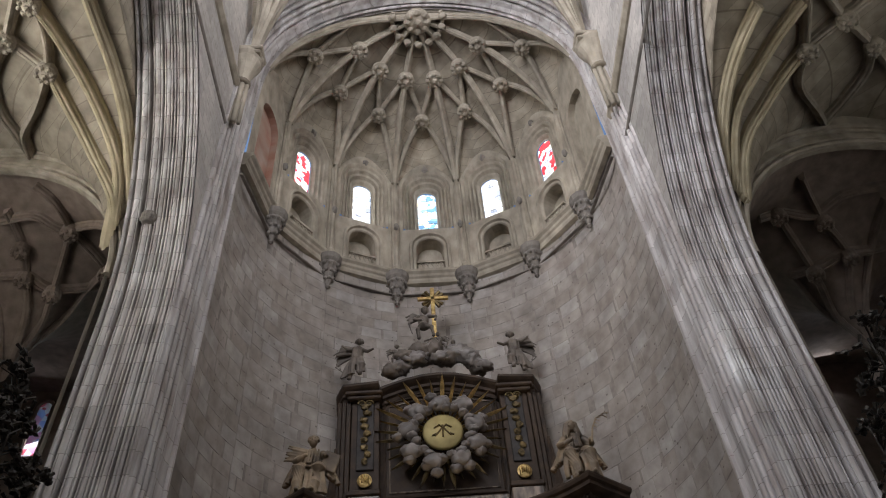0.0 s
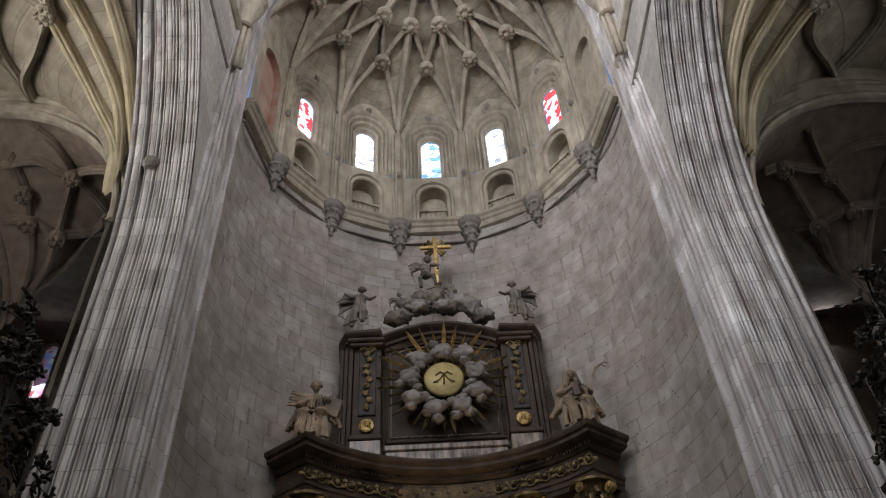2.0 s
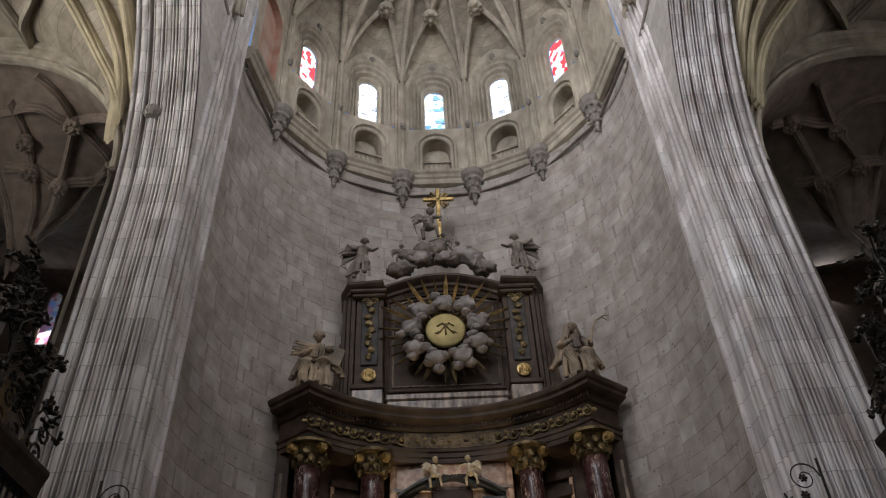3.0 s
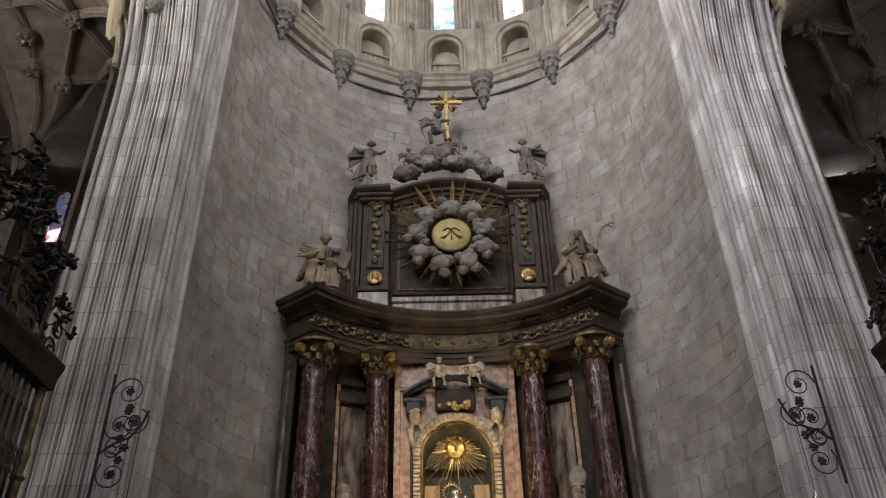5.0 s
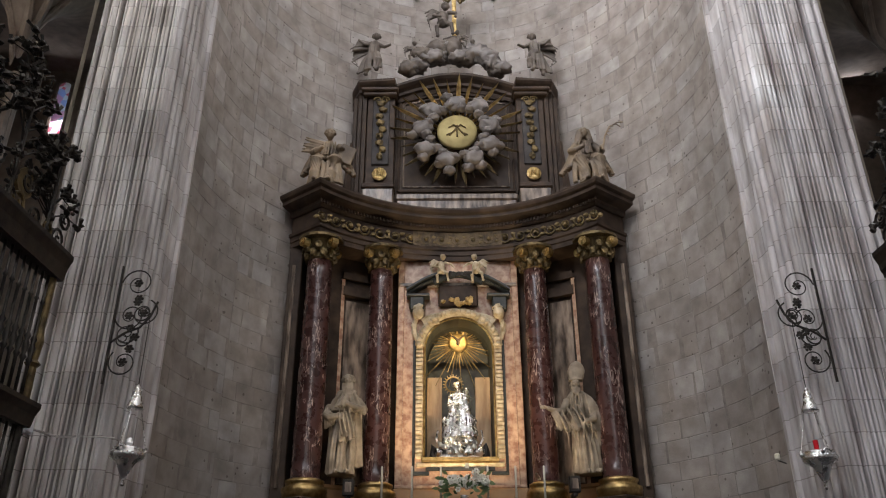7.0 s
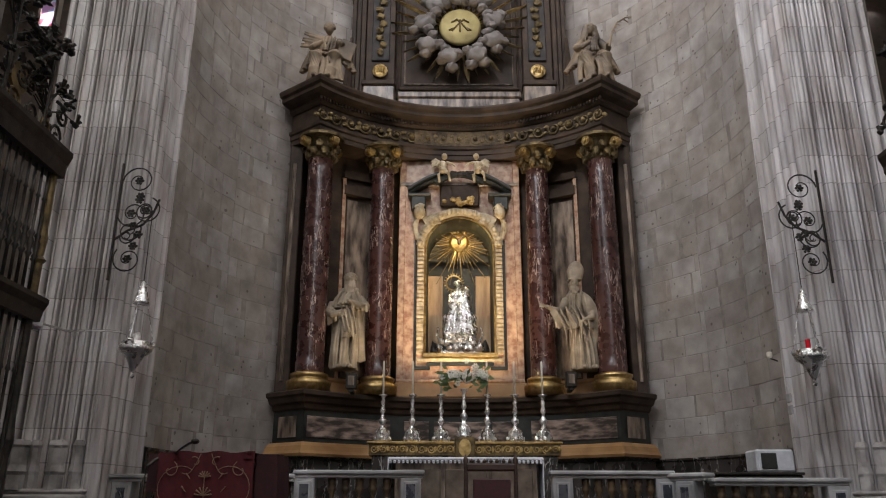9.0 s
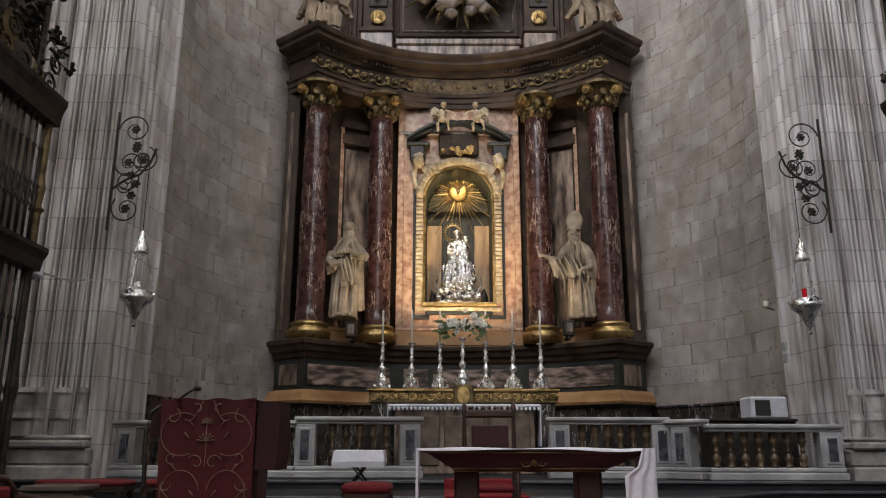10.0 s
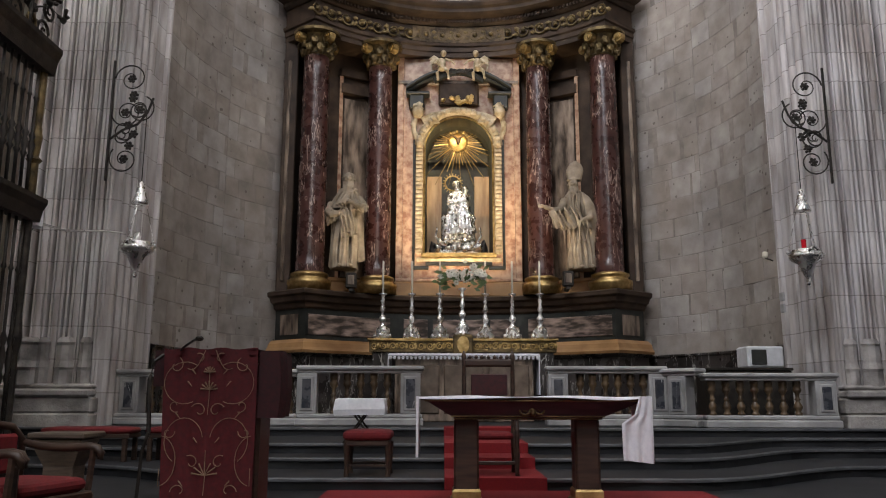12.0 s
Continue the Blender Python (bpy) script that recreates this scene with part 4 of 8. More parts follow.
single("floor_presbytery", box(B(), AX - 7.0, AX + 7.0, 3.0, 12.8, 0, PLAT), DARKSTEP, "grey stone platform of the presbytery", "floor", kind="structure")
for k in range(4):
    body, edge = slab(k, 12.9, PLAT + 0.125 * k, PLAT + 0.125 * (k + 1))
    st = single("step", body, DARKSTEP, "dark grey stone step with a rounded nosing", "step", group="presbytery steps", kind="structure")
    part("nosing", edge, WORNSTEP, st, "worn paler nosing")

single("floor_apse", box(B(), AX - 5.6, AX + 5.6, 12.9, 19.6, 0.6, UP), DARKSTEP, "dark grey stone floor of the apse", "floor", kind="structure")

# ---- the retable: concave plan about a centre in front of it ----
QX, QY = 0.38, 13.63


def plan(d, n=24, reach_out=1.5):
    """Front line of the retable, set back by d: wall, corner, concave arc, corner, wall."""
    base = Vector((3.32, 2.57)) + d * Vector((-0.63, 0.78))
    run = Vector((0.78, 0.63))
    s, R = 0.0, 4.2 + d
    b, c = base.dot(run), base.length_squared - R * R
    s = -b + math.sqrt(max(0, b * b - c))
    corner, end = base + run * s, base + run * max(reach_out, s + 0.1)
    phi = math.atan2(corner.x, corner.y)
    arc = [(R * math.sin(a), R * math.cos(a)) for a in np.linspace(-phi, phi, n)]
    pts = [(-end.x, end.y)] + arc + [(end.x, end.y)]
    return [(QX + x, QY + y) for x, y in pts]


def band(prof, bm=None, back=0.9, gap=0.0):
    """gap: half the width left open in the middle."""
    if gap:
        bm = bm or B()
        for sg in (-1, 1):
            loft(bm, [[(x, y, z) for x, y in plan(d) if sg * (x - QX) > gap] for d, z in prof])
        return bm
    rows = [[(x, y, z) for x, y in plan(d)] for d, z in prof]
    rows = [[(x, y, prof[0][1]) for x, y in plan(back)]] + rows + [[(x, y, prof[-1][1]) for x, y in plan(back)]]
    return loft(bm or B(), rows)


retable = thing("altar_retable", "tall concave marble retable with four red columns and gilt capitals", "retable", (QX, 18, 1.05))


def ret(name, bm, mat, label="", smooth=False, under=None):
    return part(name, bm, mat, under or retable, label, smooth)


ret("base_course", band([(0.42, 1.05), (0.42, 2.36), (0.36, 2.4), (0.3, 2.44)]), DARKMARBLE, "black marble base with pale veins")
ret("gilt_base_band", band([(0.28, 2.44), (0.26, 2.5), (0.3, 2.56), (0.34, 2.66), (0.42, 2.74)]), ORANGE, "ochre marble moulding")
pred = ret("predella", band([(0.52, 2.74), (0.52, 3.42)]), GREENBLK, "green-black marble predella")
ret("predella_cornice", band([(0.5, 3.42), (0.46, 3.46), (0.44, 3.54), (0.36, 3.58), (0.32, 3.68), (0.26, 3.72), (0.25, 3.8), (0.3, 3.83)]), BROWNWOOD)


def arc_panel(bm, d, a0, a1, z0, z1, thick=0.03, n=10):
    """A slab that follows the concave front between two angles (degrees)."""
    R = 4.2 + d
    A = [radians(a0 + (a1 - a0) * i / n) for i in range(n + 1)]
    f = lambda R_, z: [(QX + R_ * math.sin(a), QY + R_ * math.cos(a), z) for a in A]  # noqa: E731
    loft(bm, [f(R, z0), f(R - thick, z0 + 0.01), f(R - thick, z1 - 0.01), f(R, z1)])
    return bm


for a0, a1 in ((-45, -20), (-16, -9), (9, 16), (20, 45), (-7.5, 7.5)):
    ret("marble_panel", arc_panel(B(), 0.52, a0, a1, 2.84, 3.3), PREDELLA, "mottled rose and brown marble panel", under=pred)
for sg in (-1, 1):
    a, b = [Vector(plan(0.52)[i]) for i in ((0, 1) if sg < 0 else (-1, -2))]
    p, q = b + (a - b) * 0.2, b + (a - b) * 0.8
    n = Vector((-(q - p).y, (q - p).x)).normalized()
    n = -n if n.y > 0 else n
    bm = loft(B(), [[(*(p + n * 0.03), 2.85), (*(q + n * 0.03), 2.85)], [(*(p + n * 0.03), 3.3), (*(q + n * 0.03), 3.3)]])
    ret("diamond_panel", bm, GREYMARB, under=pred)

# column zone: dado, backing wall, columns
ret("dado", band([(0.75, 3.8), (0.75, 4.1), (0.72, 4.14), (0.72, 4.2)]), ORANGE, "honey-coloured marble dado")
backing = ret("back_wall", band([(1.15, 4.1), (1.15, 9.95)], gap=1.1), BROWNWOOD, "dark marble back wall of the retable")
for sg in (-1, 1):
    ret("side_panel", arc_panel(B(), 1.14, sg * 27.5 - 4.6, sg * 27.5 + 4.6, 4.3, 8.75, 0.05), GREYMARB, "tall streaked brown marble panel", under=backing)
    for a in (21.7, 33.3):
        ret("panel_strip", arc_panel(B(), 1.14, sg * a - 0.5, sg * a + 0.5, 4.2, 9.3, 0.09, 2), PINK, under=backing)
    ret("panel_moulding", arc_panel(B(), 1.14, sg * 27.5 - 6, sg * 27.5 + 6, 8.85, 9.1, 0.14), BROWNWOOD, under=backing)
    ret("panel_moulding", arc_panel(B(), 1.14, sg * 27.5 - 6, sg * 27.5 + 6, 9.3, 9.5, 0.1), BROWNWOOD, under=backing)


def column(x, y, r):
    col = ret("column", lathe(B(), [(r * 1.02, 4.24)] + [(r * (1 - 0.14 * max(0, t - 0.33) ** 1.3), 4.24 + 5.2 * t) for t in np.linspace(0, 1, 14)], (x, y, 0), 26), REDMARBLE, "polished red marble column with white veins", True)
    ret("column_base", lathe(B(), [(r * 1.5, 3.84), (r * 1.5, 3.95), (r * 1.55, 3.98), (r * 1.55, 4.06), (r * 1.25, 4.1), (r * 1.22, 4.14), (r * 1.33, 4.17), (r * 1.33, 4.22), (r * 1.05, 4.26)], (x, y, 0), 24), GOLD, "gilt bronze column base", True, under=col)
    capital = ret("capital", lathe(B(), [(r * 0.9, 9.4), (r * 1.02, 9.44), (r * 0.9, 9.48), (r * 0.95, 9.7), (r * 1.3, 9.9), (r * 1.75, 9.93), (r * 1.75, 10.0)], (x, y, 0), 16), OLDGOLD, "gilded composite capital", under=col)
    for j in range(16):
        a = j * math.pi / 8
        z = 9.55 if j % 2 else 9.72
        rr = r * (1.02 if j % 2 else 1.15)
        bm = blob(B(), (x + rr * math.cos(a), y + rr * math.sin(a), z), (0.09, 0.09, 0.13), j, 0.6, 3, sub=2)
        ret("acanthus_leaf", bm, OLDGOLD, under=col)
    for j in range(4):
        a = j * math.pi / 2 + math.pi / 4
        bm = B()
        cx_, cy_ = x + r * 1.5 * math.cos(a), y + r * 1.5 * math.sin(a)
        for k, rad in enumerate((0.13, 0.085, 0.04)):
            bmesh.ops.create_cone(bm, cap_ends=True, segments=12, radius1=rad, radius2=rad * 0.9, depth=0.16 + 0.05 * k, matrix=Matrix.Translation((cx_, cy_, 9.8)) @ Euler((math.pi / 2, 0, a if j % 2 else a + math.pi / 2)).to_matrix().to_4x4() @ Euler((0, 0, 0)).to_matrix().to_4x4())
        ret("volute", bm, GOLD, under=col)
    return col


for sg in (-1, 1):
    column(QX + sg * 3.39, 17.3, 0.32)
    column(QX + sg * 1.92, 17.9, 0.30)
    # pilaster behind the outer column against the wall
    p = Vector((QX + sg * 4.02, 17.55))
    ret("pilaster", box(B(), p.x - 0.16, p.x + 0.16, p.y - 0.1, p.y + 0.6, 3.85, 9.95, 0.02), BROWNWOOD)
    bm = B()
    tube(bm, [(p.x + sg * 0.02, p.y - 0.13, 4.1), (p.x + sg * 0.02, p.y - 0.13, 9.4)], 0.045, 6)
    ret("pilaster_edge", bm, GREYMARB)

# entablature
ret("architrave", band([(0.46, 9.9), (0.46, 10.02), (0.43, 10.04), (0.43, 10.15), (0.39, 10.18), (0.38, 10.25)], back=1.2), BROWNWOOD)
frieze = ret("frieze", band([(0.47, 10.25), (0.47, 10.72)]), BROWNWOOD)
bm = arc_panel(B(), 0.46, -14.5, 14.5, 10.27, 10.7, 0.04)
ret("frieze_panel", bm, surface("dull_gilt_carving", (0.04, 0.026, 0.016), (0.20, 0.14, 0.075), 7, 1, 0.55, 0.9, metal=0.4), "carved dull gilt frieze panel", under=frieze)


def scroll(bm, at, r, turn=1, hand=1, m=None, thick=0.03, n=16, loops=1.4, seg=5):
    """A spiral of round stem in the plane x, z of m."""
    pts = []
    for i in range(n + 1):
        t = i / n
        a = turn + hand * t * loops * 2 * math.pi
        rr = r * (1 - 0.8 * t)
        p = Vector((at[0] + rr * math.cos(a), 0, at[1] + rr * math.sin(a)))
        pts.append(m @ p if m else p)
    return tube(bm, pts, thick, seg, thick * 0.6)


for i in range(19):
    a = -46 + i * (92 / 18)
    R = 4.2 + 0.44
    m = Matrix.Translation((QX + R * math.sin(radians(a)), QY + R * math.cos(radians(a)), 10.48)) @ Euler((0, 0, -radians(a))).to_matrix().to_4x4()
    bm = scroll(B(), (0, 0), 0.17, i * 3.1, 1 if i % 2 else -1, m, 0.032)
    blob(bm, m @ Vector((0, -0.03, 0)), (0.07, 0.05, 0.07), i, 0.3, sub=1)
    for s in (-1, 1):
        blob(bm, m @ Vector((s * 0.19, -0.01, 0.08 * (1 if i % 2 else -1))), (0.08, 0.03, 0.06), i + s, 0.5, sub=1)
    ret("frieze_scroll", bm, OLDGOLD, under=frieze)
ret("cornice", band([(0.42, 10.72), (0.36, 10.78), (0.36, 10.86), (0.2, 10.9), (0.1, 10.95), (0.1, 11.04), (0.03, 11.08), (0.0, 11.15), (0.0, 11.2), (0.1, 11.22)], back=1.4), BROWNWOOD, "dark moulded cornice")
bm = B()
for i in range(84):
    a = radians(-48 + 96 * i / 83)
    R = 4.2 + 0.33
    m = Matrix.Translation((QX + R * math.sin(a), QY + R * math.cos(a), 10.82)) @ Euler((0, 0, -a)).to_matrix().to_4x4()
    box(bm, -0.026, 0.026, -0.03, 0.03, -0.04, 0.04, m=m)
tagged(ret("dentil_band", bm, BROWNWOOD), kind="stuff")
ret("cornice_top", band([(0.12, 11.2), (0.12, 11.24)], back=1.6), ORANGE)

# central bay: salmon marble with a niche
yF, cx = 18.36, QX - 0.0
cb = ret("central_bay", B(), PINK)
bpy.data.objects.remove(cb)
bm = B()
loops = [[(cx - 1.48, 3.95), (cx + 1.48, 3.95), (cx + 1.48, 9.98), (cx - 1.48, 9.98)], arch_line(cx, 0.84, 4.88, 7.5, 16)]
edges = []
for lp in loops:
    vs = [bm.verts.new((u, yF, z)) for u, z in lp]
    edges += [bm.edges.new((vs[i], vs[(i + 1) % len(vs)])) for i in range(len(vs))]
bmesh.ops.triangle_fill(bm, use_beauty=True, edges=edges)
loft(bm, [[(cx - 1.48, y, z) for z in (3.95, 9.98)] for y in (yF, 19.2)])
loft(bm, [[(cx + 1.48, y, z) for z in (3.95, 9.98)] for y in (yF, 19.2)])
bay = ret("central_bay", bm, PINK, "salmon marble wall round the niche")
for sg in (-1, 1):
    ret("bay_pilaster", box(B(), cx + sg * 1.36, cx + sg * 1.52, yF - 0.07, yF + 0.2, 3.95, 9.9, 0.015), PINK, under=bay)
ret("bay_moulding", box(B(), cx - 1.5, cx + 1.5, yF - 0.1, yF + 0.05, 9.18, 9.28, 0.02), GREYMARB, under=bay)
ret("bay_skirting", box(B(), cx - 1.55, cx + 1.55, yF - 0.13, yF + 0.05, 3.84, 4.2, 0.03), ORANGE, under=bay)
ret("bay_moulding", box(B(), cx - 1.52, cx + 1.52, yF - 0.1, yF + 0.05, 4.2, 4.28, 0.02), PINK, under=bay)
niche = ret("niche", loft(B(), [[(u, y, z) for u, z in arch_line(cx, 0.84 - 0.06 * (y > 19), 4.88, 7.5, 16)] for y in (yF, 19.0, 19.5)]), GREENBLK, "dark arched niche with marble lining", under=bay)
bm = B()
bm.faces.new([bm.verts.new((u, 19.5, z)) for u, z in arch_line(cx, 0.9, 4.8, 7.5, 16)])
ret("niche_back", bm, GREENBLK, "green-black marble niche back", under=bay)
ret("niche_floor", box(B(), cx - 0.84, cx + 0.84, yF, 19.5, 4.8, 4.885), ORANGE, under=bay)
for sg in (-1, 1):
    ret("niche_lining", box(B(), cx + sg * 0.42, cx + sg * 0.8, 19.34, 19.48, 4.9, 7.1, 0.01), surface("streaked_gold_marble", (0.22, 0.135, 0.065), (0.46, 0.33, 0.19), 1.5, 0.8, 0.35, 0.05, stretch=(4, 4, 0.7)), "streaked golden marble lining", under=bay)
half = arch_line(cx, 0.78, 7.05, 7.48, 14)
bm = B()
bm.faces.new([bm.verts.new((u, 19.33, z)) for u, z in half[1:-1]])
loft(bm, [[(u, y, z) for u, z in half[1:-1]] for y in (19.33, 19.5)])
ret("niche_lunette", bm, GREENBLK, under=bay)
# niche frame: carved cream jambs, black outer edge, gold inner bead
OUT = [(-0.84, 4.88), (-0.84, 7.5)] + [(-0.84 * math.cos(a), 7.5 + 0.84 * math.sin(a)) for a in np.linspace(0, math.pi, 21)[1:-1]] + [(0.84, 7.5), (0.84, 4.88)]
ret("gilt_bead", tube(B(), [(cx + u, yF - 0.05, z) for u, z in OUT + OUT[:1]], 0.03, 6), GOLD, "gilt beaded frame", under=bay)
ret("gilt_sill", box(B(), cx - 0.9, cx + 0.9, yF - 0.14, yF, 4.8, 4.9, 0.02), GOLD, under=bay)
for sg in (-1, 1):
    for i in range(26):
        z = 4.9 + i * 0.105
        bm = box(B(), cx + sg * 0.885, cx + sg * 1.05, yF - 0.09 - 0.02 * (i % 2), yF + 0.02, z, z + 0.08, 0.015)
        ret("jamb_block", bm, CREAM, under=bay)
    ret("jamb_strip", box(B(), cx + sg * 0.88, cx + sg * 1.025, yF - 0.05, yF + 0.02, 4.88, 7.7, 0.01), CREAM, "cream and gilt carved jamb", under=bay)
    ret("jamb_edge", box(B(), cx + sg * 1.06, cx + sg * 1.12, yF - 0.06, yF + 0.02, 4.5, 7.75, 0.01), GREENBLK, under=bay)
    ret("frame_ear", box(B(), cx + sg * 0.86, cx + sg * 1.14, yF - 0.05, yF + 0.02, 7.75, 8.6, 0.02), PINK, under=bay)
ret("sill_edge", box(B(), cx - 0.8, cx + 0.8, yF - 0.08, yF + 0.02, 4.6, 4.68, 0.01), GREENBLK, under=bay)
ret("sill_edge", box(B(), cx - 1.1, cx - 0.72, yF - 0.08, yF + 0.02, 4.5, 4.58, 0.01), GREENBLK, under=bay)
ret("sill_edge", box(B(), cx + 0.72, cx + 1.1, yF - 0.08, yF + 0.02, 4.5, 4.58, 0.01), GREENBLK, under=bay)
ret("sill_carving", box(B(), cx - 1.03, cx + 1.03, yF - 0.07, yF + 0.02, 4.69, 4.79, 0.02), CREAM, under=bay)
arcs = [(cx - 0.98 * math.cos(a), yF - 0.06, 7.5 + 0.98 * math.sin(a)) for a in np.linspace(0.1, math.pi - 0.1, 17)]
for i in range(23):
    a = 0.12 + (math.pi - 0.24) * i / 22
    bm = blob(B(), (cx - 0.98 * math.cos(a), yF - 0.15, 7.5 + 0.98 * math.sin(a)), (0.075, 0.06, 0.075), i, 0.6, 4, 2)
    ret("carved_curl", bm, CREAM, under=bay, smooth=True)
ret("carved_arch", tube(B(), arcs, 0.11, 8), CREAM, "cream carved arch moulding", under=bay)
for sg in (-1, 1):
    bm = blob(B(), (cx + sg * 1.0, yF - 0.2, 8.42), (0.14, 0.13, 0.17), sg, 0.15, 3, 3)
    blob(bm, (cx + sg * 1.0, yF - 0.18, 8.55), (0.15, 0.13, 0.1), sg + 4, 0.4, 4, 2)
    for i in range(5):
        tube(bm, [(cx + sg * (0.92 - 0.02 * i), yF - 0.12, 8.25 - 0.03 * i), (cx + sg * (0.65 - 0.04 * i), yF - 0.13, 8.38 - 0.05 * i), (cx + sg * (0.28 + 0.06 * i), yF - 0.1, 8.48 - 0.03 * i)], 0.06, 5, 0.02)
    for i in range(4):
        tube(bm, [(cx + sg * (1.05 + 0.03 * i), yF - 0.12, 8.3 - 0.05 * i), (cx + sg * (1.13 - 0.04 * i), yF - 0.12, 7.95 - 0.06 * i), (cx + sg * (1.0 - 0.05 * i), yF - 0.1, 7.6)], 0.06, 5, 0.02)
    ret("winged_head", bm, CREAM, "cream winged head carving", under=bay)
# broken pediment over the niche
for sg in (-1, 1):
    pts = [(cx + sg * (1.3 - 0.9 * t), yF - 0.2, 8.86 + 0.45 * math.sin(t * 1.4)) for t in np.linspace(0, 1, 8)]
    bm = B()
    rows = [[(x, y + dy, z + dz) for dy, dz in ((0.2, 0.0), (-0.02, 0.0), (-0.06, 0.06), (-0.02, 0.1), (-0.1, 0.14), (-0.1, 0.2), (0.2, 0.22))] for x, y, z in pts]
    loft(bm, rows, closed=True)
    ret("pediment_scroll", bm, GREENBLK, "black marble broken pediment", under=bay)
    ret("pediment_block", box(B(), cx + sg * 0.85, cx + sg * 1.22, yF - 0.25, yF, 8.5, 8.86, 0.03), GREENBLK, under=bay)
    ret("pediment_ledge", box(B(), cx + sg * 0.72, cx + sg * 1.3, yF - 0.3, yF, 8.84, 8.92, 0.02), GREENBLK, under=bay)
bm = box(B(), cx - 0.5, cx + 0.5, yF - 0.14, yF, 8.62, 9.2, 0.04)
ret("pediment_panel", bm, BROWNWOOD, under=bay)
bm = tube(B(), [(cx - 0.62 + 1.24 * t, yF - 0.26, 9.2 + 0.22 * math.sin(math.pi * t)) for t in np.linspace(0, 1, 13)], 0.08, 6)
ret("pediment_arch", bm, GREENBLK, under=bay)
bm = B()
for i in range(22):
    blob(bm, (cx + random.uniform(-0.38, 0.38), yF - 0.2, 8.68 + random.uniform(-0.06, 0.14)), (0.07, 0.05, 0.06), i, 0.5, sub=1)
ret("garland", bm, GOLD, "gilt garland", under=bay)
bm = B()
for i in range(30):
    blob(bm, (cx + random.uniform(-0.33, 0.33), yF - 0.3, 9.42 + random.uniform(-0.05, 0.05)), (0.07, 0.05, 0.05), i, 0.5, sub=1)
ret("leaf_garland", bm, IRON, under=bay)

# attic storey with the sunburst
attic = ret("attic", B(), BROWNWOOD)
bpy.data.objects.remove(attic)
bm = box(B(), QX - 1.75, QX + 1.75, 18.55, 19.3, 11.2, 15.7)
attic = ret("attic", bm, BROWNWOOD, "dark marble attic panel")
ret("attic_plinth", box(B(), QX - 1.62, QX + 1.62, 18.38, 18.6, 11.22, 11.75, 0.02), GREYMARB, "mottled grey marble plinth", under=attic)
ret("attic_ledge", box(B(), QX - 1.66, QX + 1.66, 18.34, 18.6, 11.75, 11.95, 0.04), GREYMARB, under=attic)
for sg in (-1, 1):
    pil = ret("attic_pilaster", box(B(), QX + sg * 1.72, QX + sg * 2.5, 18.2, 19.2, 12.05, 15.1, 0.02), BROWNWOOD, under=attic)
    ret("pilaster_panel", box(B(), QX + sg * 1.86, QX + sg * 2.34, 18.14, 18.22, 12.75, 14.95, 0.02), surface("dark_lapis_marble", (0.02, 0.016, 0.014), (0.07, 0.06, 0.055), 4, 1, 0.75, 0.05), under=attic)
    ret("pilaster_plinth", box(B(), QX + sg * 1.7, QX + sg * 2.55, 18.1, 18.6, 11.22, 11.98, 0.03), GREYMARB, "mottled grey marble block", under=attic)
    for k in range(3):
        ret("attic_side", box(B(), QX + sg * (2.52 + 0.14 * k), QX + sg * (2.64 + 0.14 * k), 18.16 + 0.1 * k, 19.0, 11.24, 15.12, 0.015), BROWNWOOD, under=attic)
    bm = B()
    for i in range(9):
        z = 14.75 - i * 0.22
        blob(bm, (QX + sg * 2.1 + 0.06 * math.sin(i * 2.0), 18.1, z), (0.13 - 0.004 * i, 0.05, 0.1), i, 0.5, sub=2)
    scroll(bm, (0.1, 0), 0.12, 0, 1, Matrix.Translation((QX + sg * 2.1, 18.1, 14.85)), 0.03)
    scroll(bm, (-0.1, 0), 0.12, math.pi, -1, Matrix.Translation((QX + sg * 2.1, 18.1, 14.85)), 0.03)
    ret("gilt_drop", bm, OLDGOLD, "gilt carved drop ornament", under=attic)
    bm = lathe(B(), [(0.2, 0), (0.2, 0.04), (0.14, 0.06), (0.02, 0.06)], (0, 0, 0), 12)
    bm.transform(Matrix.Translation((QX + sg * 2.1, 18.14, 12.42)) @ Euler((math.pi / 2, 0, 0)).to_matrix().to_4x4())
    for i in range(5):
        blob(bm, (QX + sg * 2.1 + 0.06 * (i - 2), 18.06, 12.4 + 0.03 * (2 - abs(i - 2))), (0.03, 0.04, 0.14), i, 0.3, sub=1)
    ret("gilt_shell", bm, GOLD, "small gilt shell", under=attic)
    bm = scroll(B(), (0, 0), 0.28, 0.5, sg, Matrix.Translation((QX + sg * 2.98, 18.2, 11.75)), 0.07)
    tube(bm, [(QX + sg * (3.0 - 0.1 * t), 18.25, 11.9 + 1.6 * t) for t in np.linspace(0, 1, 6)], 0.12, 6, 0.05)
    ret("side_scroll", bm, BROWNWOOD, under=attic)


def attic_top(u):
    a = abs(u)
    return 15.2 + (0.42 * math.cos(a / 1.7 * math.pi / 2) + 0.16 if a < 1.7 else 0.16 - 0.0 * a)


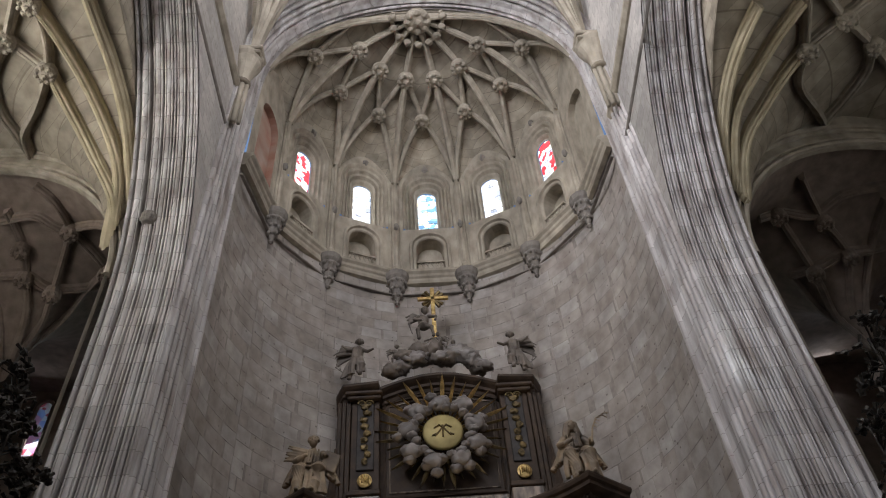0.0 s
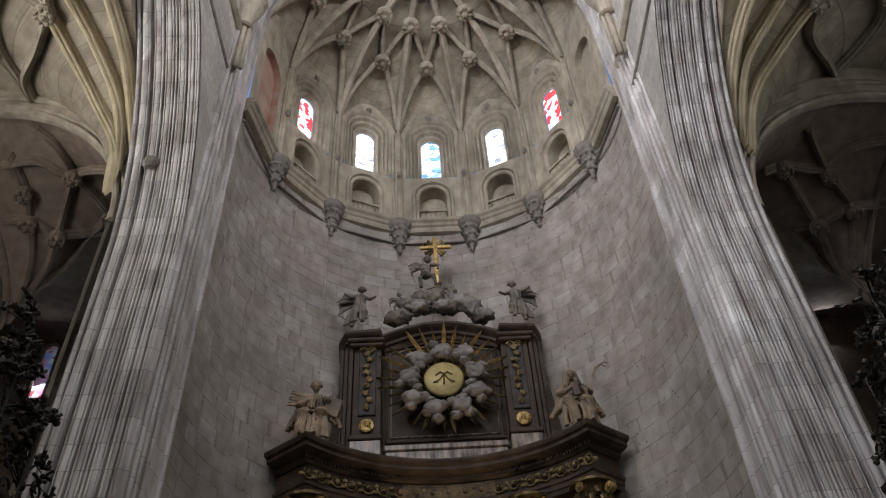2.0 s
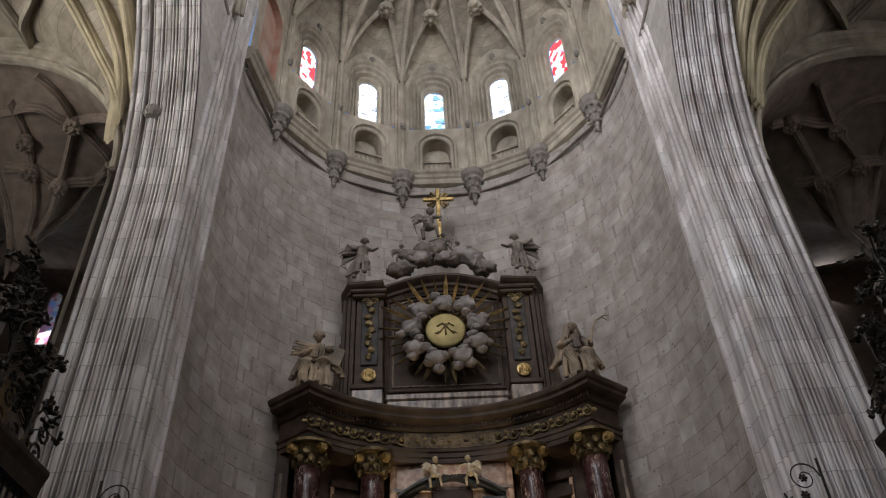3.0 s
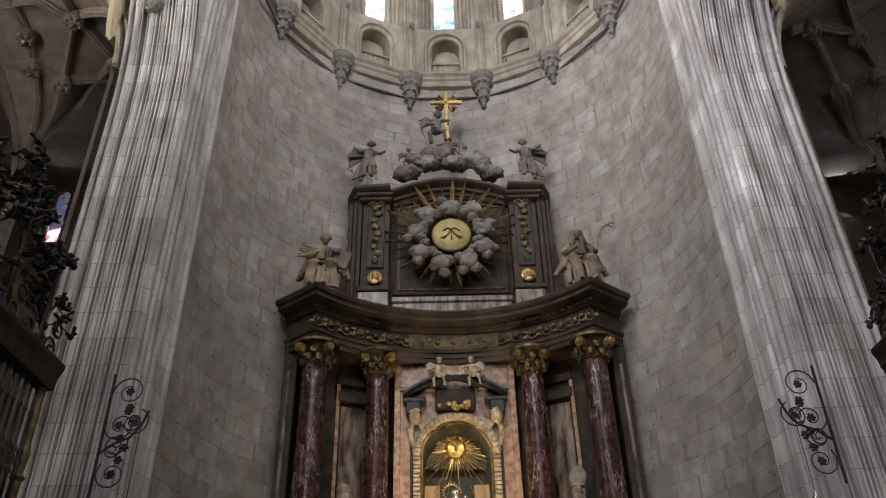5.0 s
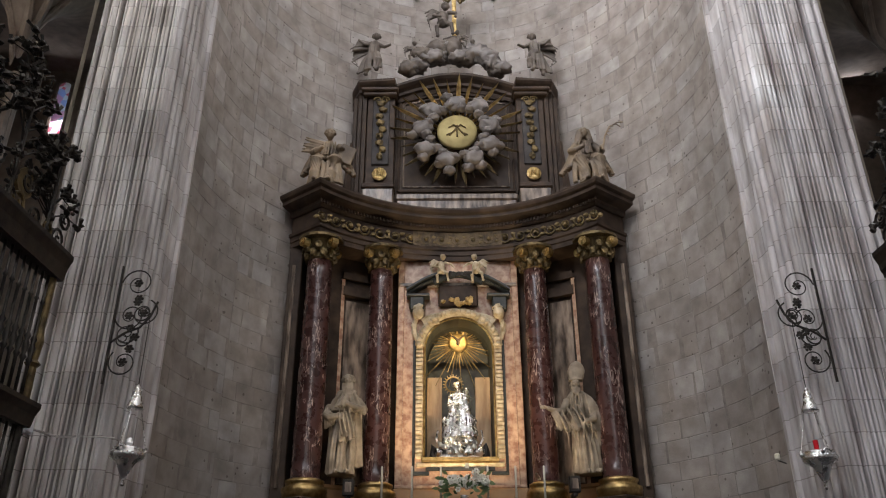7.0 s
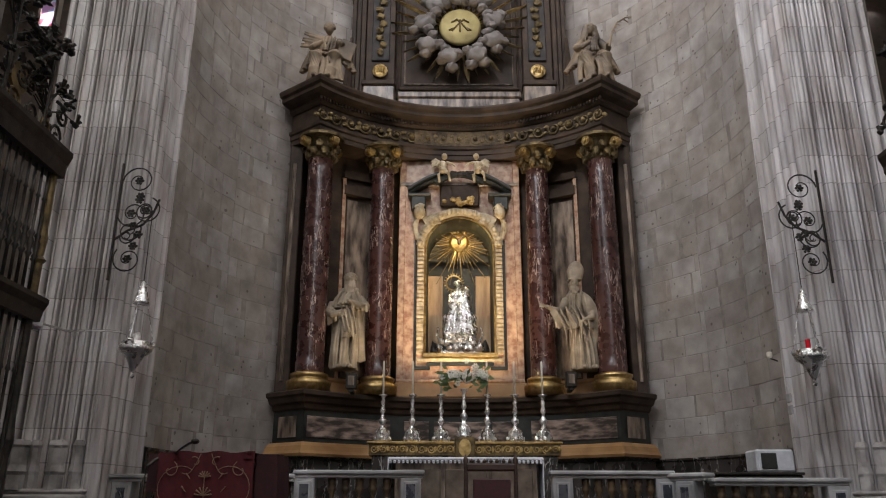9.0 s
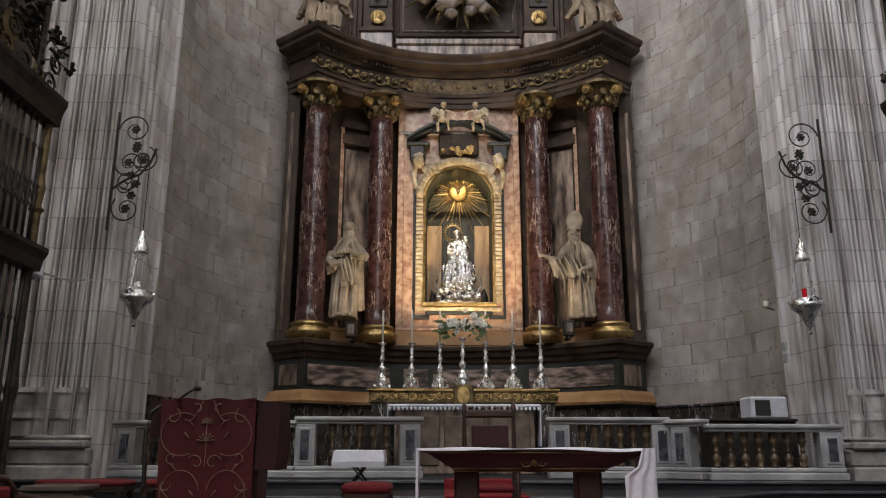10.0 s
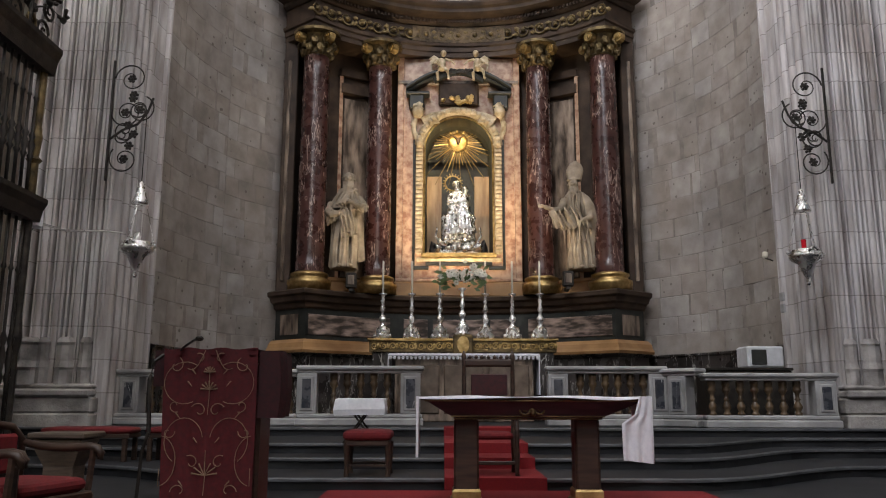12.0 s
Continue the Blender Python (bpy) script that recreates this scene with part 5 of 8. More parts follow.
rows = []
for u, yb in [(-3.0, 18.7), (-2.75, 18.15)] + [(x, 18.05 if abs(x) > 1.7 else 18.35) for x in (-1.72, -1.69, -1.4, -1.0, -0.5, 0, 0.5, 1.0, 1.4, 1.69, 1.72)] + [(2.75, 18.15), (3.0, 18.7)]:
    z = attic_top(u) - 0.25
    rows.append([(QX + u, yb + dy, z + dz) for dy, dz in ((0.9, -0.1), (0.12, -0.1), (0.08, 0.0), (0.0, 0.04), (-0.02, 0.12), (-0.14, 0.2), (-0.2, 0.26), (-0.2, 0.34), (0.9, 0.4))])
ret("attic_cornice", loft(B(), rows, closed=True), BROWNWOOD, "dark broken cornice of the attic", under=attic)
for inset, thick in ((0.06, 0.05), (0.2, 0.025)):
    top_ = [(QX + u, 18.53, 15.12 + 0.3 * math.cos(u / 1.7 * math.pi / 2) - inset) for u in np.linspace(-1.66 + inset, 1.66 - inset, 15)]
    ring_ = [(QX - 1.66 + inset, 18.53, 12.05 + inset)] + top_ + [(QX + 1.66 - inset, 18.53, 12.05 + inset), (QX - 1.66 + inset, 18.53, 12.05 + inset)]
    ret("panel_frame", tube(B(), ring_, thick, 6), GREYMARB if thick < 0.04 else BROWNWOOD, "moulded frame of the attic panel", under=attic)
for sg in (-1, 1):
    ret("pilaster_cap", box(box(B(), QX + sg * 1.66, QX + sg * 2.62, 18.02, 18.6, 14.98, 15.1, 0.03), QX + sg * 1.62, QX + sg * 2.68, 17.94, 18.6, 15.1, 15.22, 0.03), BROWNWOOD, under=attic)
    ret("pilaster_foot", box(B(), QX + sg * 1.68, QX + sg * 2.58, 18.06, 18.6, 11.98, 12.14, 0.03), BROWNWOOD, under=attic)
SX, SY, SZ = QX + 0.03, 18.3, 13.7
burst = ret("sunburst", lathe(B(), [(0.56, 0), (0.56, 0.05), (0.5, 0.09), (0.02, 0.1)], (0, 0, 0), 30), surface("dull_gilt", (0.26, 0.2, 0.075), (0.42, 0.34, 0.14), 3, 1, 0.55, 0.1, metal=0.35), "gilt sun disc in a ring of grey clouds", True, under=attic)
burst.data.transform(Matrix.Translation((SX, SY - 0.25, SZ)) @ Euler((math.pi / 2, 0, 0)).to_matrix().to_4x4())
bm = B()
for i in range(34):
    a = i / 34 * 2 * math.pi + 0.05
    up = math.sin(a)
    L = (2.15 if abs(a - math.pi / 2) < 0.12 else 1.75 + 0.2 * up + 0.12 * (i % 3)) * (0.93 if up < 0 else 1)
    s = 0.035 + 0.012 * (i % 3)
    d, n = Vector((math.cos(a), math.sin(a))), Vector((-math.sin(a), math.cos(a)))
    rows = []
    for t, w in ((0.6, 0.9), (1, 1.0), (L * 0.8, 1.1), (L, 0.15)):
        rows.append([(SX + d.x * t + n.x * w * s * q, SY - 0.12 - p, SZ + d.y * t + n.y * w * s * q) for q, p in ((-1, 0), (0, 0.05), (1, 0), (0, -0.02))])
    bmr = loft(B(), rows, closed=True)
    part("sun_ray", bmr, GOLD if up > 0.3 else OLDGOLD, attic)
bm.free()
for i in range(9):
    a = i / 9 * 2 * math.pi + 0.25
    bm = B()
    for j, (dr, da, sz) in enumerate(((0.98, 0.0, 0.25), (0.82, 0.2, 0.14), (0.8, -0.2, 0.13), (1.2, 0.1, 0.15), (1.14, -0.15, 0.14))):
        r, aa = dr + random.uniform(-0.05, 0.05), a + da + random.uniform(-0.05, 0.05)
        blob(bm, (SX + r * math.cos(aa), SY - 0.24 - 0.1 * (j < 3), SZ + r * math.sin(aa)), (sz * 1.15, 0.16, sz * 0.9), i * 5 + j, 0.35, 1.7, 3)
    part("cloud", bm, CLOUD, attic, "carved grey marble cloud", True)
# monogram on the disc: crossed strokes
bm = B()
for p in (((-0.22, -0.16), (0.0, 0.12), (0.12, 0.2)), ((0.22, -0.16), (0.0, 0.12), (-0.12, 0.2)), ((-0.24, 0.1), (-0.08, 0.2), (0.0, 0.05), (0.08, 0.2), (0.24, 0.1)), ((0, 0.18), (0, -0.2)), ((-0.3, -0.14), (-0.18, -0.08)), ((0.3, -0.14), (0.18, -0.08))):
    tube(bm, [(SX + x, SY - 0.36, SZ + z) for x, z in p], 0.025, 5)
part("monogram", bm, OLDGOLD, attic)


# ---- figures on the retable: each one plain carved mesh ----
def robe(bm, at, h, w, dpt, folds=7, seed=0, lean=(0, 0), prof=((0, 1.0), (0.08, 0.95), (0.3, 0.82), (0.5, 0.78), (0.62, 0.85), (0.74, 0.95), (0.82, 0.7), (0.86, 0.32)), fold=0.1):
    rows = []
    x, y, z = at
    for i in range(41):
        t = i / 40 * prof[-1][0]
        k = max(j for j in range(len(prof) - 1) if prof[j][0] <= t + 1e-6)
        (t0, r0), (t1, r1) = prof[k], prof[k + 1]
        r = r0 + (r1 - r0) * (t - t0) / (t1 - t0)
        row = []
        for j in range(72):
            a = j / 72 * 2 * math.pi
            f = 1 + 1.3 * fold * (1.1 - t) * (2 * abs(math.sin(folds * a / 2 * 1.0 + seed + 1.6 * t + 2.6 * noise.noise(Vector((math.cos(a) * 1.3, math.sin(a) * 1.3, t * 2.5 + seed))))) - 1) + 0.12 * noise.noise(Vector((math.cos(a) * 2, math.sin(a) * 2, t * 5 + seed)))
            row.append((x + lean[0] * t * h + r * f * w * math.cos(a), y + lean[1] * t * h + r * f * dpt * math.sin(a), z + t * h))
        rows.append(row)
    return loft(bm, rows, closed=True)


def head(bm, at, r, hair=True, beard=False, seed=1):
    x, y, z = at
    blob(bm, at, (r * 0.82, r * 0.95, r * 1.12), seed, 0.06, 3, 3)
    blob(bm, (x, y - r * 0.95, z - r * 0.1), (r * 0.14, r * 0.2, r * 0.25), seed, 0.1, 3, 1)
    if hair:
        blob(bm, (x, y + r * 0.25, z + r * 0.3), (r * 0.98, r * 0.95, r * 0.95), seed + 2, 0.3, 5, 3)
    if beard:
        blob(bm, (x, y - r * 0.75, z - r * 1.3), (r * 0.55, r * 0.4, r * 1.3), seed + 3, 0.3, 4, 2)


def limb(bm, pts, r0, r1, seg=8):
    tube(bm, pts, r0, seg, r1)
    blob(bm, pts[-1], (r1 * 1.3,) * 3, 1, 0.2, 3, 1)


def drape(bm, at, secs, folds=9, seed=0.0, fold=0.1, n=28, m=84):
    """Cloth round a body: secs are (height, dx, dy, half width, half depth), joined smoothly, with sharp pleats."""
    hs = [q[0] for q in secs]
    rows = []
    for i in range(n + 1):
        h = hs[0] + (hs[-1] - hs[0]) * i / n
        _, dx, dy, rx, ry = (float(np.interp(h, hs, [q[c] for q in secs])) for c in range(5))
        t = i / n
        row = []
        for k in range(m):
            a = 2 * math.pi * k / m
            v = noise.noise(Vector((math.cos(a) * 1.2, math.sin(a) * 1.2, h * 1.1 + seed)))
            pleat = 2 * abs(math.sin(folds * a / 2 + seed + 1.2 * h + 2.4 * v)) - 1.15
            f = 1 + fold * pleat * (1.15 - 0.85 * t) + 0.1 * noise.noise(Vector((math.cos(a) * 2, math.sin(a) * 2, h * 4 + seed)))
            row.append((at[0] + dx + rx * f * math.cos(a), at[1] + dy + ry * f * math.sin(a), at[2] + h))
        rows.append(row)
    return loft(bm, rows, closed=True)


def cloth(bm, at, top, low, pleats=5, depth=0.04, n=18, rows=7, hem=0.05):
    """A hanging sheet with folded edge between an upper and a lower line."""
    net = []
    for side in (0, 0.03):
        for r in (range(rows + 1) if side == 0 else range(rows, -1, -1)):
            q = r / rows
            row = []
            for i in range(n + 1):
                u = i / n
                p = Vector(top[0]).lerp(Vector(top[1]), u).lerp(Vector(low[0]).lerp(Vector(low[1]), u), q)
                w = math.sin(u * pleats * math.pi * 2 + q * 0.8)
                row.append((at[0] + p.x, at[1] + p.y + side - depth * (0.4 + q) * w - 0.05 * math.sin(u * math.pi), at[2] + p.z - hem * q * abs(w) - 0.07 * math.sin(u * math.pi) * q))
            net.append(row)
    return loft(bm, net, closed=False)


def long_beard(bm, at, r, length, seed):
    x, y, z = at
    for k in range(7):
        u = (k - 3) / 3
        tube(bm, [(x + u * r * 0.75, y - r * 0.55 + abs(u) * 0.05, z), (x + u * r * 0.85 + 0.01 * math.sin(seed + k), y - r * 0.85 + abs(u) * 0.05, z - length * 0.35), (x + u * r * 0.5 + 0.02 * math.sin(seed * 2 + k), y - r * 0.85, z - length * 0.7), (x + u * r * 0.15, y - r * 0.8, z - length * (1 - 0.25 * abs(u)))], r * 0.24, 6, r * 0.12)


def carve(ob, voxel, rounds):
    """Melts the built-up forms of a figure into one carved surface."""
    m = ob.modifiers.new("carve", "REMESH")
    m.mode, m.voxel_size, m.use_smooth_shade = "VOXEL", voxel, True
    m = ob.modifiers.new("soften", "SMOOTH")
    m.factor, m.iterations = 0.5, rounds
    return ob


def along(line, t):
    """A point at t (0..1) on a polyline."""
    f = t * (len(line) - 1)
    k = min(int(f), len(line) - 2)
    return Vector(line[k]).lerp(Vector(line[k + 1]), f - k)


def folds(bm, o, top, low, n, r0, r1, bow=0.04, seed=0, tip=0.0):
    """Ridges of carved cloth that run from one line to another, each a rounded pleat of its own depth."""
    rn_ = random.Random(seed)
    for i in range(n):
        t = i / max(1, n - 1)
        a, b = along(top, t), along(low, min(1, max(0, t + rn_.uniform(-0.04, 0.04))))
        side = rn_.uniform(-1, 1) * bow
        push = -0.02 * (i % 2) - rn_.uniform(0, 0.02)
        pts = [Vector(o) + a.lerp(b, q) + Vector((side * math.sin(math.pi * q), push - 0.02 * math.sin(math.pi * q), 0.0)) for q in (0, 0.2, 0.4, 0.6, 0.8, 1.0)]
        k = rn_.uniform(0.75, 1.25)
        tube(bm, pts, r0 * k, 8, r1 * k * (1 - tip))


def face(bm, at, r, seed):
    """A carved head: skull, brow, nose, cheeks."""
    x, y, z = at
    blob(bm, at, (r * 0.78, r * 0.92, r * 1.1), seed, 0.05, 3, 3)
    blob(bm, (x, y - r * 0.86, z - r * 0.08), (r * 0.13, r * 0.2, r * 0.26), seed, 0.1, 3, 2)
    for sg in (-1, 1):
        blob(bm, (x + sg * r * 0.36, y - r * 0.74, z + r * 0.24), (r * 0.28, r * 0.14, r * 0.1), seed + sg, 0.2, 3, 2)
        blob(bm, (x + sg * r * 0.4, y - r * 0.66, z - r * 0.25), (r * 0.24, r * 0.2, r * 0.24), seed, 0.1, 3, 2)


def standing_monk():
    o = x, y, z = -2.22, 17.42, 4.35
    bm = drape(B(), o, ((0, -0.03, 0.03, 0.29, 0.22), (0.5, -0.02, 0.03, 0.24, 0.2), (1.0, 0, 0.02, 0.22, 0.19), (1.5, 0, 0, 0.25, 0.2), (1.75, 0.02, 0, 0.26, 0.19), (1.86, 0.03, 0, 0.14, 0.13), (1.98, 0.04, -0.03, 0.07, 0.08)), 9, 1.0, 0.12)
    folds(bm, o, ((-0.2, -0.14, 1.15), (0, -0.22, 1.1), (0.2, -0.14, 1.15)), ((-0.3, -0.1, 0.0), (-0.05, -0.27, 0.02), (0.22, -0.14, 0.0)), 9, 0.03, 0.05, 0.05, 3)
    folds(bm, o, ((0.24, -0.02, 1.45), (0.34, 0.05, 1.4)), ((0.3, -0.02, 0.16), (0.4, 0.06, 0.2)), 4, 0.045, 0.05, 0.02, 5)
    folds(bm, o, ((-0.32, 0.0, 1.2), (-0.24, -0.08, 1.2)), ((-0.36, 0.02, 0.06), (-0.3, -0.06, 0.02)), 3, 0.04, 0.045, 0.03, 6)
    # shoulder cape with a turned collar
    drape(bm, o, ((1.38, -0.02, -0.01, 0.37, 0.26), (1.5, -0.01, 0.0, 0.37, 0.26), (1.65, 0.0, 0.01, 0.33, 0.24), (1.78, 0.02, 0.01, 0.24, 0.19), (1.86, 0.03, 0.0, 0.14, 0.14)), 5, 2.0, 0.09, 14)
    folds(bm, o, ((-0.16, -0.15, 1.82), (0.03, -0.2, 1.76), (0.2, -0.15, 1.82)), ((-0.37, -0.12, 1.4), (-0.1, -0.27, 1.46), (0.35, -0.12, 1.4)), 7, 0.025, 0.045, 0.03, 8)
    tube(bm, [(x + 0.03 + 0.17 * math.cos(a), y - 0.02 + 0.15 * math.sin(a), z + 1.85 + 0.03 * math.sin(a)) for a in np.linspace(0, 2 * math.pi, 17)], 0.05, 8)
    # wide sleeves and crossed hands
    limb(bm, [(x - 0.33, y - 0.05, z + 1.5), (x - 0.4, y - 0.17, z + 1.3), (x - 0.3, y - 0.3, z + 1.2), (x - 0.12, y - 0.35, z + 1.24)], 0.12, 0.06, 10)
    folds(bm, o, ((-0.42, -0.1, 1.42), (-0.24, -0.28, 1.3)), ((-0.4, -0.1, 1.0), (-0.22, -0.26, 1.06)), 5, 0.05, 0.03, 0.02, 9)
    limb(bm, [(x + 0.27, y - 0.02, z + 1.62), (x + 0.43, y - 0.13, z + 1.42), (x + 0.3, y - 0.3, z + 1.42), (x + 0.07, y - 0.34, z + 1.52)], 0.12, 0.05, 10)
    folds(bm, o, ((0.12, -0.3, 1.5), (0.44, -0.16, 1.46)), ((0.16, -0.28, 1.34), (0.46, -0.14, 1.3)), 4, 0.04, 0.04, 0.01, 10)
    for j in range(4):
        limb(bm, [(x - 0.1, y - 0.36, z + 1.26 - 0.025 * j), (x - 0.01, y - 0.39, z + 1.25 - 0.03 * j)], 0.018, 0.012, 6)
        limb(bm, [(x + 0.06, y - 0.35, z + 1.54 - 0.025 * j), (x - 0.04, y - 0.37, z + 1.56 - 0.03 * j)], 0.018, 0.012, 6)
    # hanging scapular, drawn to a point
    cloth(bm, o, ((-0.12, -0.31, 1.4), (0.14, -0.31, 1.42)), ((-0.1, -0.28, 0.72), (0.28, -0.26, 0.82)), 1.5, 0.05, 20, 9)
    folds(bm, o, ((-0.12, -0.33, 1.3), (0.12, -0.34, 1.35)), ((0.0, -0.33, 0.8), (0.26, -0.31, 0.74)), 4, 0.022, 0.03, 0.03, 11)
    face(bm, (x + 0.04, y - 0.1, z + 2.1), 0.145, 4)
    for k in range(11):
        a = math.pi * (-0.1 + 1.2 * k / 10)
        blob(bm, (x + 0.04 + 0.125 * math.cos(a), y - 0.03, z + 2.13 + 0.1 * math.sin(a)), (0.042, 0.07, 0.042), k, 0.4, 6, 2)
    long_beard(bm, (x + 0.04, y - 0.12, z + 2.04), 0.13, 0.42, 1)
    for u, h in ((-0.1, 0.05), (0.14, 0.04)):
        limb(bm, [(x + u, y - 0.2, z + h), (x + u - 0.02, y - 0.4, z + 0.035)], 0.055, 0.045)
    carve(single("monk_statue", bm, STATUE, "tan carved statue of a long-bearded robed monk", "statue", True), 0.012, 2)


def standing_bishop():
    o = x, y, z = 3.08, 17.4, 4.33
    bm = drape(B(), o, ((0, 0.06, 0.02, 0.29, 0.22), (0.5, 0.02, 0.02, 0.24, 0.2), (1.0, -0.02, 0, 0.2, 0.19), (1.45, -0.1, 0, 0.18, 0.17), (1.7, -0.1, 0, 0.2, 0.17), (1.82, -0.09, 0, 0.12, 0.12), (1.9, -0.08, 0, 0.07, 0.08)), 9, 2.0, 0.12)
    folds(bm, o, ((-0.18, -0.12, 1.0), (0, -0.2, 0.95), (0.2, -0.12, 1.0)), ((-0.22, -0.12, 0.02), (0.06, -0.25, 0.0), (0.34, -0.12, 0.04)), 9, 0.03, 0.045, 0.05, 13)
    # cope swelling over the raised arm and falling behind
    drape(bm, o, ((0.5, 0.33, 0.06, 0.1, 0.16), (0.8, 0.34, 0.02, 0.15, 0.2), (1.15, 0.3, -0.02, 0.2, 0.25), (1.45, 0.24, -0.03, 0.2, 0.24), (1.7, 0.12, -0.01, 0.18, 0.2), (1.86, 0.0, 0.02, 0.1, 0.12)), 4, 5.0, 0.06, 24)
    folds(bm, o, ((0.1, -0.18, 1.78), (0.36, -0.06, 1.5)), ((0.2, -0.24, 0.95), (0.44, -0.06, 0.8)), 5, 0.03, 0.04, 0.05, 14)
    folds(bm, o, ((0.3, -0.1, 0.9), (0.42, 0.0, 0.9)), ((0.3, -0.1, 0.06), (0.42, 0.02, 0.12)), 4, 0.035, 0.045, 0.03, 15)
    # outstretched arm with a wide falling sleeve
    limb(bm, [(x - 0.26, y, z + 1.62), (x - 0.42, y - 0.16, z + 1.36), (x - 0.58, y - 0.28, z + 1.34), (x - 0.76, y - 0.4, z + 1.38)], 0.12, 0.045, 10)
    limb(bm, [(x - 0.76, y - 0.4, z + 1.38), (x - 0.86, y - 0.44, z + 1.42)], 0.04, 0.026)
    for j in range(3):
        limb(bm, [(x - 0.84, y - 0.43, z + 1.41 - 0.02 * j), (x - 0.95, y - 0.46, z + 1.45 - 0.04 * j)], 0.016, 0.01, 5)
    cloth(bm, o, ((-0.7, -0.36, 1.3), (-0.12, -0.24, 1.36)), ((-0.6, -0.3, 0.98), (0.06, -0.27, 1.02)), 1.6, 0.05, 20, 9, 0.06)
    folds(bm, o, ((-0.7, -0.36, 1.28), (-0.1, -0.26, 1.5)), ((-0.5, -0.33, 0.9), (0.12, -0.34, 0.98)), 6, 0.02, 0.032, 0.04, 16)
    folds(bm, o, ((-0.4, -0.3, 0.98), (0.14, -0.34, 1.12)), ((-0.36, -0.26, 0.52), (0.12, -0.3, 0.62)), 5, 0.03, 0.02, 0.05, 17, 0.4)
    limb(bm, [(x + 0.3, y - 0.12, z + 1.4), (x + 0.24, y - 0.3, z + 1.16), (x + 0.06, y - 0.36, z + 1.1)], 0.1, 0.05, 10)
    folds(bm, o, ((-0.24, -0.2, 1.74), (0.02, -0.22, 1.76)), ((-0.22, -0.2, 1.2), (0.02, -0.24, 1.18)), 5, 0.02, 0.026, 0.02, 18)
    tube(bm, [(x - 0.12 + 0.17 * math.cos(a), y - 0.14, z + 1.36 + 0.03 * math.sin(a * 2)) for a in np.linspace(math.pi, 2 * math.pi, 9)], 0.03, 7)
    face(bm, (x - 0.08, y - 0.12, z + 2.0), 0.13, 6)
    blob(bm, (x - 0.08, y - 0.02, z + 1.98), (0.125, 0.11, 0.14), 8, 0.3, 6, 3)
    long_beard(bm, (x - 0.09, y - 0.14, z + 1.95), 0.105, 0.25, 2)
    # mitre: two pointed leaves on a band
    for dy in (-0.05, 0.05):
        rows = []
        for t in np.linspace(0, 1, 9):
            w = 0.15 + 0.05 * math.sin(t * 2.6) if t < 0.45 else 0.196 * math.sqrt(max(0.0, 1 - ((t - 0.45) / 0.55) ** 1.7)) + 0.004
            rows.append([(x - 0.05 + 0.03 * t + w * math.cos(a), y - 0.08 + dy * (1 - 0.4 * t) + 0.07 * math.sin(a), z + 2.08 + 0.47 * t) for a in np.linspace(0, 2 * math.pi, 17)[:-1]])
        loft(bm, rows, closed=True)
    tube(bm, [(x - 0.06 + 0.155 * math.cos(a), y - 0.08 + 0.13 * math.sin(a), z + 2.1) for a in np.linspace(0, 2 * math.pi, 19)], 0.02, 6)
    for u in (0.0, 0.24):
        limb(bm, [(x + u, y - 0.18, z + 0.05), (x + u + 0.02, y - 0.4, z + 0.035)], 0.055, 0.045)
    carve(single("bishop_statue", bm, STATUE, "tan carved statue of a mitred bishop reaching out", "statue", True), 0.012, 2)


